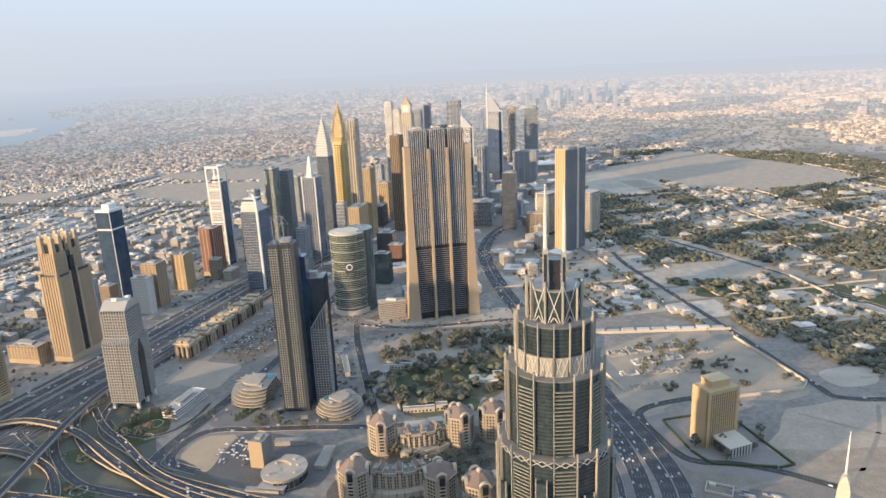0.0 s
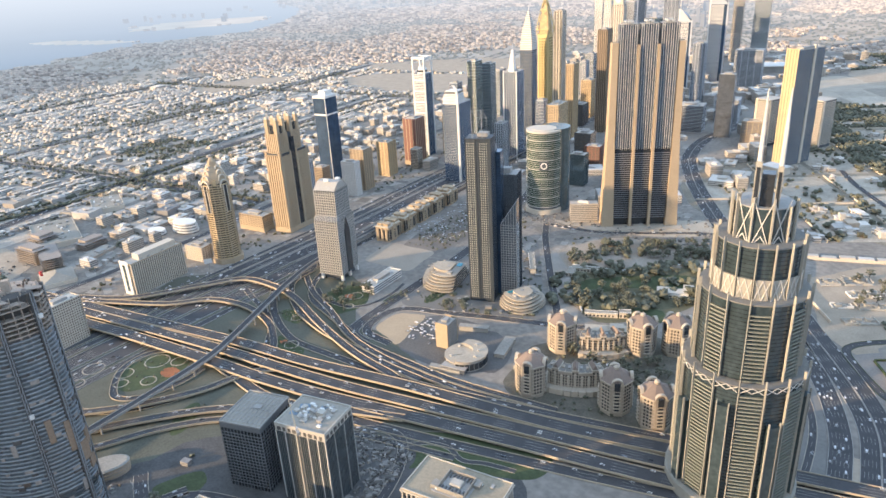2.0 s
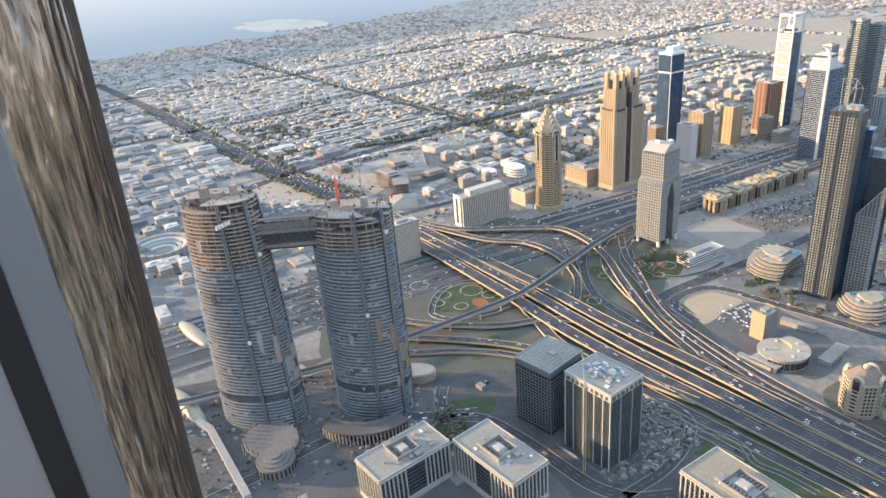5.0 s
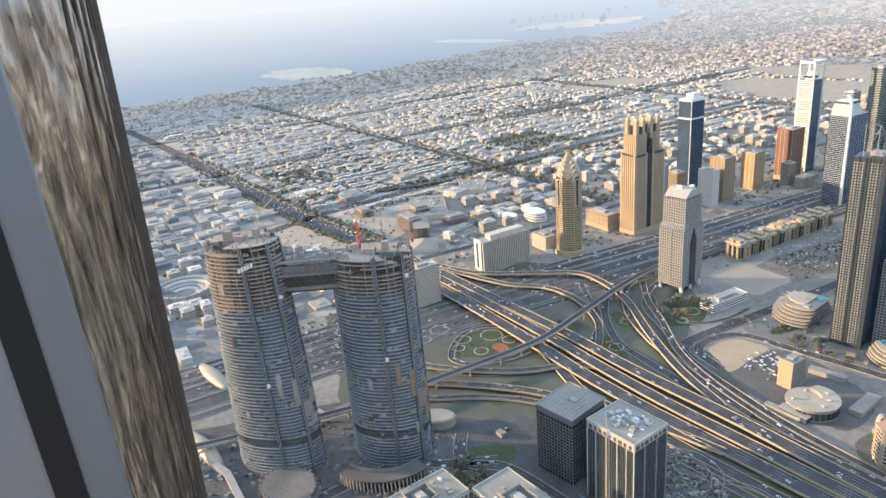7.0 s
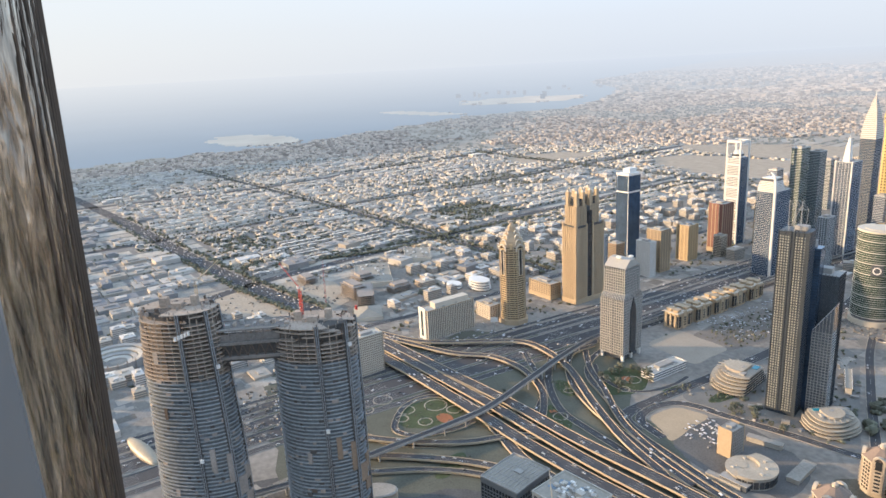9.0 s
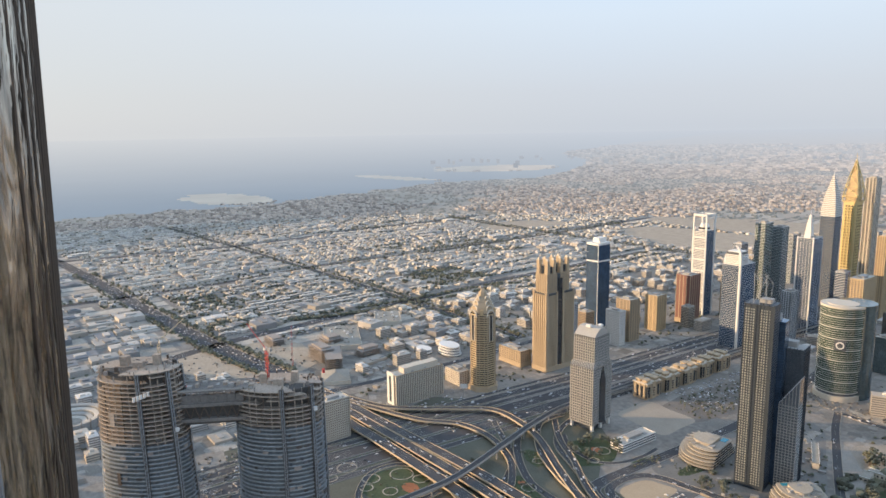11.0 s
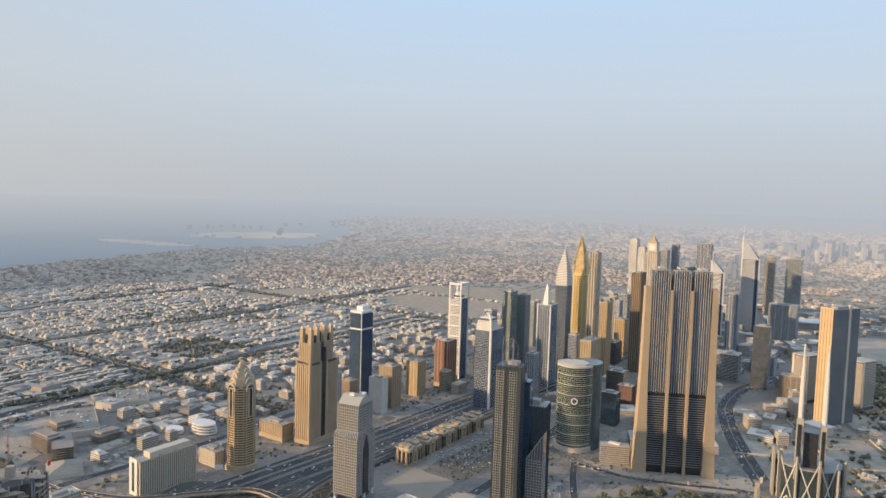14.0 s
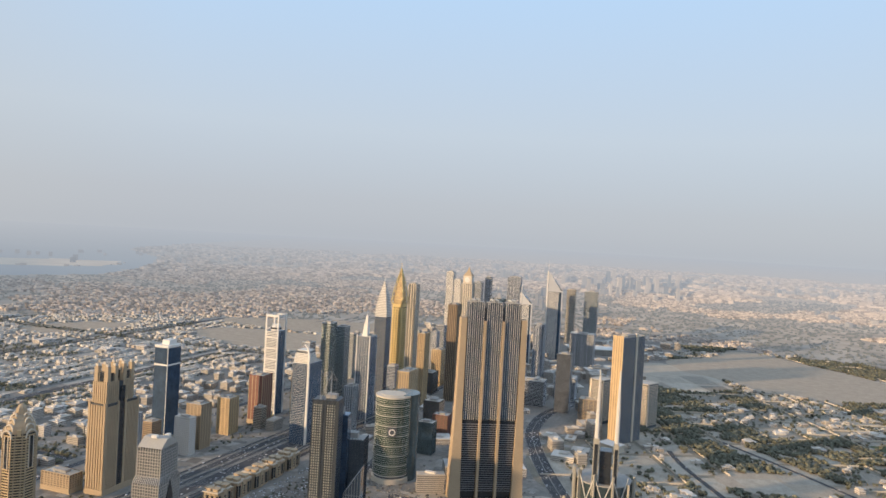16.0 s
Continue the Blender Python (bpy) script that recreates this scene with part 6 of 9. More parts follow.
def courtyard_office(x, y, w, d, rz, h, seed, deck=None):
    """Office wing: dark glass between pale piers, an overhanging cornice and a roof well with plant rooms."""
    t = thing("courtyard_office", "pale-piered office wing with dusty roof and plant well", "building", x, y, rz, group="office wings round a court")
    deck = deck or M_OFFICEROOF
    part("body", Geo().box(0, 0, 0, w - 3, d - 3, h), M_BLACK, t)
    roof = part("roof", Geo().box(0, 0, h, w, d, 1.4), deck, t)
    parapet(roof, w, d, h + 1.4, M_OFFICETRIM, 0.8, 0.9)
    part("cornice", Geo().box(0, 0, h - 1.2, w + 1.6, d + 1.6, 1.2), M_OFFICETRIM, t)
    part("floor_edges", bands(w - 3, d - 3, 4, h, 4.2, 0.4, 0.25), M_DARKGRID, t, kind="stuff")
    nx, ny = max(3, round(w / 4.6)), max(3, round(d / 4.6))
    # piers stand in groups, with a dark recess in the middle of each long side
    for i in range(nx + 1):
        if abs(i - nx / 2) < 1.6 and w > d:
            continue
        for s in (-1, 1):
            part("pier", Geo().box(-w / 2 + 1 + (w - 2) * i / nx, s * (d / 2 - 1), 5, 1.1, 1.6, h - 6.2), M_OFFICETRIM, t)
    for i in range(1, ny):
        if abs(i - ny / 2) < 1.6 and d > w:
            continue
        for s in (-1, 1):
            part("pier", Geo().box(s * (w / 2 - 1), -d / 2 + 1 + (d - 2) * i / ny, 5, 1.6, 1.1, h - 6.2), M_OFFICETRIM, t)
    part("base", Geo().box(0, 0, 0, w, d, 5), M_OFFICETRIM, t)
    a, b = (w * 0.30, d * 0.52) if w > d else (w * 0.52, d * 0.30)
    well = part("plant_well", Geo().box(0, 0, h + 1.4, a + 5, b + 5, 0.5), M_GREY, t)
    for s in (-1, 1):
        part("well_wall", Geo().box(s * a / 2, 0, h + 1.9, 1.0, b, 3.8), M_TRIMGREY2, well)
        part("well_wall", Geo().box(0, s * b / 2, h + 1.9, a, 1.0, 3.8), M_TRIMGREY2, well)
    part("skylight", Geo().box(0, 0, h + 1.9, a * 0.42, b * 0.36, 3.2).box(0, 0, h + 5.1, a * 0.34, b * 0.28, 0.6), M_OFFICETRIM, well)
    for k in range(7):
        part("louvre", Geo().box(a * (-0.39 + 0.13 * k), -b * 0.34, h + 1.9, 0.7, b * 0.2, 2.4), M_DARKGRID, well)
        part("louvre", Geo().box(a * (-0.39 + 0.13 * k), b * 0.34, h + 1.9, 0.7, b * 0.2, 2.4), M_DARKGRID, well)
    for s in (-1, 1):
        part("stair_room", Geo().box(s * (a / 2 + 4), s * b * 0.3, h + 1.4, 6, 7, 3.2), M_TRIMGREY2, t)
    roof_kit(t, w * 0.9, d * 0.9, h + 1.4, 9, seed, deck)


courtyard_office(-462, 155, 39, 76, 11.5, 39, 1)
courtyard_office(-417, 228, 78, 42, 12, 39, 2)
courtyard_office(-390, 98, 62, 38, 12, 30, 3)
courtyard_office(-276, 366, 84, 46, 7, 43, 4, M_SANDROOF)


# ---- the crowned spire tower ----
M_PILASTER = material("grey_cream_cladding", (0.33, 0.315, 0.27), 0.75, vary=0.12)
M_TRIMGREY3 = material("grey_terrace_tiles", (0.20, 0.19, 0.17), 0.85, vary=0.2)
M_LATTICE = material("pale_lattice_metal", (0.58, 0.56, 0.52), 0.6, vary=0.08)




def spire_tower():
    """Stepped round tower: cream pilasters, balconies and dark glass in turn, white lattice bands, an open crown and two spires."""
    t = thing("spire_tower", "stepped cream and dark-glass tower with lattice crown and twin spires", "tower", -101, 549, 10)
    N = 16
    tiers = [(0, 131, 50), (131, 200, 42.5), (200, 243, 33.5)]
    for ti, (z0, z1, r) in enumerate(tiers):
        part("core", Geo().cyl(0, 0, z0, r - 2.2, z1 - z0, 56), M_SPIREGLASS, t)
        for k in range(N):
            a0 = 2 * math.pi * k / N
            am = a0 + math.pi / N
            # pilaster on each corner, its head rising above the tier
            c, s = math.cos(a0), math.sin(a0)
            head = z1 + (7 if ti < 2 else 4)
            part("pilaster", Geo().box((r + 0.2) * c, (r + 0.2) * s, z0, 2.2, 0.75, head - z0, math.degrees(a0)), M_PILASTER, t)
            span = 2 * r * math.sin(math.pi / N) - 2.2
            rm = r * math.cos(math.pi / N)
            cm, sm = math.cos(am), math.sin(am)
            if ti < 2 and k % 2 == 0:
                g, rail = Geo(), Geo()
                z = z0 + 1
                while z < z1 - 8:
                    g.box((rm - 0.4) * cm, (rm - 0.4) * sm, z, 2.6, span, 0.6, math.degrees(am))
                    rail.box((rm + 0.8) * cm, (rm + 0.8) * sm, z + 0.6, 0.15, span, 0.9, math.degrees(am))
                    z += 3.45
                part("balcony_edging", g, M_SLABEDGE, t, "stacked balcony slabs with pale edges", kind="stuff")
                part("balcony_railing", rail, M_BALC, t, "green-grey glass railing", kind="stuff")
            else:
                g = Geo()
                z = z0 + 1
                while z < z1 - 4:
                    g.box((rm - 1.6) * cm, (rm - 1.6) * sm, z, 1.0, span, 0.35, math.degrees(am))
                    z += 3.45
                part("transom_set", g, M_BLACK, t, kind="stuff")
            # lattice bands under the tier heads
            if ti != 1:
                zb, hb = (z1 - 5, 5) if ti == 0 else (z0, 17)
                if ti == 2:
                    part("band_panel", Geo().box((rm - 0.6) * cm, (rm - 0.6) * sm, zb, 1.0, span, hb, math.degrees(am)), M_PILASTER, t, "cream band panel")
                for sg in (-1, 1):
                    for off in (-0.25, 0.25):
                        p = (rm + 0.4, span * (off - sg * 0.25), zb)
                        q = (rm + 0.4, span * (off + sg * 0.25), zb + hb)
                        rot = lambda v: (v[0] * cm - v[1] * sm, v[0] * sm + v[1] * cm, v[2])
                        part("lattice_bar", Geo().beam(rot(p), rot(q), 0.5), M_LATTICE, t)
        part("terrace", Geo().cyl(0, 0, z1 - 0.6, r - 0.5, 0.8, 42), M_TRIMGREY3, t)
    # crown: a narrower dark drum with tall crossed bars, side blades, then two spire blocks
    part("crown_core", Geo().cyl(0, 0, 243, 21.5, 27, 40), M_SPIREGLASS, t)
    part("crown_roof", Geo().cyl(0, 0, 270, 21.5, 0.8, 40), M_GREY, t)
    NB = 10
    for k in range(NB):
        a0, a1 = 2 * math.pi * (k - 0.5) / NB - math.pi / 2, 2 * math.pi * (k + 0.5) / NB - math.pi / 2
        r = 22.6
        p0, p1 = (r * math.cos(a0), r * math.sin(a0)), (r * math.cos(a1), r * math.sin(a1))
        top_z = 279 if k in (0, 1, 9) else 272
        part("crown_rib", Geo().box(p0[0], p0[1], 232, 3.0, 1.2, top_z - 232, math.degrees(a0)), M_PILASTER, t, "cream crown rib")
        for z0_, z1_ in ((238, top_z - 2),):
            part("cross_bar", Geo().beam((p0[0], p0[1], z0_), (p1[0], p1[1], z1_), 0.65), M_LATTICE, t, "white crossed bar")
            part("cross_bar", Geo().beam((p1[0], p1[1], z0_), (p0[0], p0[1], z1_), 0.65), M_LATTICE, t, "white crossed bar")
            part("cross_bar", Geo().beam((p0[0], p0[1], z0_), ((p0[0] + p1[0]) / 2, (p0[1] + p1[1]) / 2, (z0_ + z1_) / 2 - 9), 0.6), M_LATTICE, t, "white crossed bar")
            part("cross_bar", Geo().beam((p1[0], p1[1], z0_), ((p0[0] + p1[0]) / 2, (p0[1] + p1[1]) / 2, (z0_ + z1_) / 2 - 9), 0.6), M_LATTICE, t, "white crossed bar")
    for x, y, w_, zt, a in ((-23, -5, 8, 279, 100), (23, -5, 6, 277, 80), (-32, -4, 5, 249, 95), (32, -4, 5, 249, 85)):
        part("side_blade", Geo().box(x, y, 216, 1.6, w_, zt - 216, a - 90), M_PILASTER, t, "broad cream side blade")
    for x, y, b, zt in ((-7.0, -17, 4.4, 306), (8.0, -15, 3.8, 303)):
        part("spire_block", Geo().box(x, y, 262, b, 6, zt - 262), M_PILASTER, t)
        part("spire_glass", Geo().box(x, y - 3.1, 262, b * 0.6, 0.6, zt - 266), M_BLACK, t)
        sp = [[(x + r_ * math.cos(q), y + r_ * math.sin(q), z) for q in (0, 1.05, 2.09, 3.14, 4.19, 5.24)] for r_, z in ((1.9, zt - 24), (1.5, 330), (0.5, 359))]
        part("spire", Geo().loft(sp), M_LATTICE, t, "white spire")
    part("spire_core", Geo().box(0.5, -10, 262, 9, 12, 34), M_BLACK, t)
    for k in range(0, N, 2):
        # side shoulders climb beside the lowest tier
        am = 2 * math.pi * (k + 1.5) / N
        c, s = math.cos(am), math.sin(am)
        zt = 112 if k % 4 else 96
        part("shoulder", Geo().box(49.5 * c, 49.5 * s, 0, 8, 9, zt, math.degrees(am)), M_SPIREGLASS, t, "dark glass shoulder bay")
        for o in (-4.7, 4.7):
            part("shoulder_rib", Geo().box(53 * c - o * s, 53 * s + o * c, 0, 1.6, 0.7, zt + 4, math.degrees(am)), M_PILASTER, t)
    part("podium", Geo().cyl(0, 0, 0, 56, 12, 40), M_PILASTER, t)


spire_tower()


# ---- turreted residences ----
M_TURRET = material("weathered_sandstone", (0.38, 0.325, 0.26), 0.85, vary=0.15)
M_TRIM = material("pale_sandstone_trim", (0.46, 0.40, 0.32), 0.85, vary=0.12)


def turret(x, y, rz, seed):
    t = thing("turreted_residence", "cream apartment turret with arches and hipped clay roof", "building", x, y, rz, group="turreted residences")
    w = 24
    oc = lambda r: [(r * 1.08 * math.cos(radians(22.5 + 45 * i)), r * 1.08 * math.sin(radians(22.5 + 45 * i))) for i in range(8)]
    part("body", Geo().prism(oc(13.8), 0, 35), M_TURRET, t)
    for k in range(9):
        part("floor_band", Geo().prism(oc(14.2), 3.6 + 3.7 * k, 4.1 + 3.7 * k), M_TRIM, t)
    for k in range(8):
        a = 45 * k
        c, s = math.cos(radians(a)), math.sin(radians(a))
        for o in (-3.2, 0.0, 3.2):
            g = Geo()
            for f in range(8):
                g.box(13.9 * c - o * s, 13.9 * s + o * c, 5 + 3.7 * f, 0.5, 1.5, 2.0, a)
            part("window_column", g, M_BLACK, t, "stacked dark windows", kind="stuff")
        if k % 2 == 0:
            # tall arched dormer
            part("arch_bay", Geo().box(13.8 * c, 13.8 * s, 4, 3.0, 9.6, 33, a), M_TURRET, t)
            part("arch_window", Geo().box(15.3 * c, 15.3 * s, 29, 0.8, 5.4, 8.4, a), M_BLACK, t)
            for f in range(6):
                part("balcony", Geo().box(15.7 * c, 15.7 * s, 6 + 3.7 * f, 1.6, 6.4, 1.1, a), M_TRIM, t)
                part("balcony_door", Geo().box(15.35 * c, 15.35 * s, 7.1 + 3.7 * f, 0.3, 4.6, 1.9, a), M_BLACK, t)
            n = 10
            rings = []
            for j in range(n + 1):
                q = math.pi * j / n
                ring = []
                for rad, off in ((5.4, 0), (5.4, 3.2), (3.9, 3.2), (3.9, 0)):
                    o, z = rad * math.cos(q), 36.5 + rad * math.sin(q)
                    dd = 12.6 + off
                    ring.append((dd * c - o * s, dd * s + o * c, z))
                rings.append(ring)
            part("arch", Geo().loft(rings), M_TRIM, t, "pale round arch")
    part("eave", Geo().prism(oc(15.6), 35, 36.2), M_TRIM, t)
    part("roof", Geo().prism(oc(15.2), 36.2, 44.5, oc(4.0)), M_TILE, t, "hipped clay-tile roof")
    t.scale = (1.12, 1.12, 1.12)
    part("lantern", Geo().cyl(0, 0, 44.5, 2.6, 2.2, 12).cyl(0, 0, 46.7, 2.8, 1.8, 12, 0.4), M_TRIM, t)


for i, (x, y) in enumerate(((-323, 578), (-335, 678), (-231, 596), (-186, 592), (-250, 721), (-214, 742))):
    turret(x, y, 12 + 8 * i, i)


def crescent(x, y, rz, r, a0, a1, h, name="crescent_residence"):
    t = thing(name, "curved cream apartment block with bays and flat roof", "building", x, y, rz, group="curved residences")
    n = 9
    for k in range(n):
        a = radians(a0 + (a1 - a0) * (k + 0.5) / n)
        w = 2 * r * math.tan(radians((a1 - a0) / n / 2)) + 1.0
        cx, cy = r * math.cos(a), r * math.sin(a)
        hh = h + (2.4 if k % 3 == 1 else 0)
        part("bay", Geo().box(cx, cy, 0, 17, w, hh, math.degrees(a)), M_TURRET, t)
        part("cornice", Geo().box(cx, cy, hh, 18.2, w + 0.5, 1.0, math.degrees(a)), M_TRIM, t)
        g = Geo()
        for f in range(int(hh / 3.6)):
            for o in (-0.28, 0.28):
                for side in (8.55, -8.55):
                    g.box(cx + side * math.cos(a) - o * w * math.sin(a), cy + side * math.sin(a) + o * w * math.cos(a), 1.6 + 3.6 * f, 0.5, 1.7, 2.0, math.degrees(a))
        part("window_grid", g, M_BLACK, t, "dark windows", kind="stuff")
        part("balcony", Geo().box(cx + 9 * math.cos(a), cy + 9 * math.sin(a), 8, 2.2, w * 0.4, hh - 12, math.degrees(a)), M_TRIM, t)
        part("roof", Geo().box(cx, cy, hh + 1.0, 15.5, w - 1.0, 0.4, math.degrees(a)), M_TRIMGREY3, t)
        part("roof_box", Geo().box(cx, cy, hh + 1.4, 5, w * 0.4, 1.6, math.degrees(a)), M_GREY if k % 2 else M_TURRET, t)
        if k % 3 == 1:
            part("gable", Geo().loft([[(cx + u * math.cos(a) - v * math.sin(a), cy + u * math.sin(a) + v * math.cos(a), hh + 1.4) for u, v in ((-8, -w * 0.4), (8, -w * 0.4), (8, w * 0.4), (-8, w * 0.4))], [(cx + u * math.cos(a), cy + u * math.sin(a), hh + 6) for u in (-7, 7, 7, -7)]]), M_TILE, t, "clay-tiled gable roof")
        part("podium_bay", Geo().box(cx + 13 * math.cos(a), cy + 13 * math.sin(a), 0, 10, w, 7, math.degrees(a)), M_TRIM, t)


def park_house():
    t = thing("park_house", "low white house of several flat-roofed wings", "building", -262, 890, 20)
    for x, y, w, d, h in ((0, 0, 30, 16, 7), (-18, 8, 18, 14, 5), (16, 10, 14, 20, 8), (4, -12, 12, 10, 4.5)):
        part("wing", Geo().box(x, y, 0, w, d, h), M_WHITE, t)
        part("roof_edge", Geo().box(x, y, h, w + 0.8, d + 0.8, 0.5), M_CREAM, t)
        part("window_strip", Geo().box(x, y, 1.2, w + 0.2, d + 0.2, 1.4), M_BLACK, t)


park_house()


def park_edges():
    """Pale garden walls, a long flat-roofed hall and low pavilions round the park."""
    t = thing("park_wall", "pale rendered wall round the park garden", "wall", -350, 880)
    for p, q in (((-374, 911), (-316, 968)), ((-316, 968), (-282, 996)), ((-282, 996), (-250, 1013)), ((-411, 862), (-354, 775))):
        l = math.hypot(q[0] - p[0], q[1] - p[1])
        a = math.degrees(math.atan2(q[1] - p[1], q[0] - p[0]))
        mx, my = (p[0] + q[0]) / 2 + 350, (p[1] + q[1]) / 2 - 880
        part("wall_run", Geo().box(mx, my, 0, l, 1.4, 3.6, a), M_CREAM, t)
        part("coping", Geo().box(mx, my, 3.6, l, 1.8, 0.25, a), M_WHITE, t)
    for name, label, x, y, w, d, h, rz in (("garden_hall", "long low white garden hall with flat roof", -402, 905, 58, 11, 6, 12), ("garden_hall", "short white garden hall with flat roof", -424, 884, 12, 22, 5, 12),
                                           ("garden_pavilion", "low cream pavilion at the park edge", -328, 780, 44, 8, 6, 24), ("garden_pavilion", "low cream pavilion at the park edge", -300, 794, 16, 10, 8, 24),
                                           ("road_arcade", "long narrow pale building beside the park road", -490, 880, 66, 9, 9, 122)):
        b = thing(name, label, "building", x, y, rz)
        part("body", Geo().box(0, 0, 0, w - 0.8, d - 0.8, h), M_CREAM, b)
        part("roof_slab", Geo().box(0, 0, h, w, d, 0.5), M_OFFICEROOF, b)
        for s_ in (-1, 1):
            part("roof_edge", Geo().box(0, s_ * (d / 2 - 0.2), h + 0.5, w, 0.4, 0.7), M_WHITE, b)
        for k in range(int(w / 5)):
            part("window", Geo().box(-w / 2 + 2.5 + 5 * k, 0, 1.2, 2.4, d - 0.6, h * 0.45), M_BLACK, b)


park_edges()
crescent(-325, 745, 0, 62, -78, -32, 24)
crescent(-310, 668, 0, 66, -92, -40, 25)
patch("residence_court", [(-345, 560), (-170, 570), (-195, 760), (-350, 700)], material("court_planting", (0.13, 0.12, 0.095), 0.95, vary=0.4, scale=0.8), "planted court of the residences", "garden", 0.15)
patch("swimming_pool", [(-222, 640), (-210, 636), (-204, 652), (-218, 656)], M_POOL, "turquoise swimming pool", "pool", 0.3)
low = thing("arcade_wing", "low cream wing with flat roof", "building", -300, 740, 25)
part("body", Geo().box(0, 0, 0, 60, 16, 9), M_TRIM, low)
part("roof_box", Geo().box(10, 0, 9, 18, 12, 4), M_TRIM, low)


# ---- small buildings by the crossing ----
t = tower("small_stone_block", "small tan stone office block with a blank end wall", -466, 614, 16, 24, 32, M_BROWN, M_GREY, band=1.4, proud=0.3, nx=0, ny=7, pier=0.9)
part("end_wall", Geo().box(0, -12.4, 0, 17.4, 1.4, 35), M_STONE, t, "blank sandstone end wall")
part("end_wall", Geo().box(0, 12.4, 0, 17.4, 1.4, 35), M_STONE, t, "blank sandstone end wall")


M_TRIMGREY = material("grey_stucco", (0.36, 0.34, 0.30), 0.85, vary=0.15)


def disc_pavilion():
    """Disc-shaped hall: a high crescent roof curls round a lower disc."""
    t = thing("round_pavilion", "round pavilion with a crescent roof curled round a lower disc", "building", -422, 592, 0)
    out = lambda a: (26.5 * math.cos(a), 26.5 * math.sin(a))
    inn = lambda a: (-7 + 15.5 * math.cos(a), -1 + 14.5 * math.sin(a))
    part("drum", Geo().prism(ell(24.5, 24.5, 44), 0, 9.5), M_GREY, t)
    part("lower_roof", Geo().prism(ell(26, 26, 44), 9.5, 10.5), M_PAVE, t, "pale lower roof disc")
    wall, roof = [], []
    for j in range(29):
        a = radians(-82 + 200 * j / 28)
        o, i_ = out(a), inn(a)
        wall.append([(*o, 0), (*o, 13), (*i_, 13), (*i_, 0)])
        o2 = (o[0] * 1.04, o[1] * 1.04)
        roof.append([(*o2, 13), (*o2, 14.2), (*i_, 14.2), (*i_, 13)])
    part("crescent_wall", Geo().loft(wall), M_TRIMGREY, t)
    part("crescent_roof", Geo().loft(roof), M_PAVE, t, "pale crescent roof")
    for j in range(16):
        a = radians(-78 + 190 * j / 15)
        part("window_bay", Geo().box(26.6 * math.cos(a), 26.6 * math.sin(a), 2, 0.6, 5, 8, math.degrees(a)), M_BLACK, t)
    part("inner_disc", Geo().cyl(-9, -3, 10.5, 6, 0.4, 28), M_PAVE, t)
    part("entrance_hall", Geo().box(2, -27, 0, 30, 9, 7, 8), M_GLASS, t)
    part("entrance_roof", Geo().box(2, -27, 7, 32, 11, 0.8, 8), M_GREY, t)
    for x, y in ((-16, 10), (-12, -14), (14, 8), (18, -6), (4, 18)):
        part("roof_unit", Geo().box(x, y, 14.2 if x > 0 or y > 15 else 10.5, 3.2, 2.4, 1.6), M_ROOF, t)


disc_pavilion()
t = tower("low_white_block", "low white office block with roof plant", -657, 708, 22, 70, 11, M_GLASS, M_WHITE, 4, storey=3.7, band=1.6, proud=0.4, nx=0, ny=0, roof=True)
roof_kit(t, 20, 62, 11.4, 14, 9)
for x, y, w, d, h, rz in ((-455, 660, 40, 10, 6, 20), (-395, 640, 14, 46, 5, 12), (-430, 560, 40, 8, 5, 12), (-360, 620, 12, 30, 6, 12)):
    tt = thing("service_shed", "long low pale shed roof", "shed", x, y, rz)
    part("body", Geo().box(0, 0, 0, w - 1, d - 1, h), M_TRIMGREY, tt)
    part("roof", Geo().box(0, 0, h, w, d, 0.5), M_OFFICEROOF2, tt)


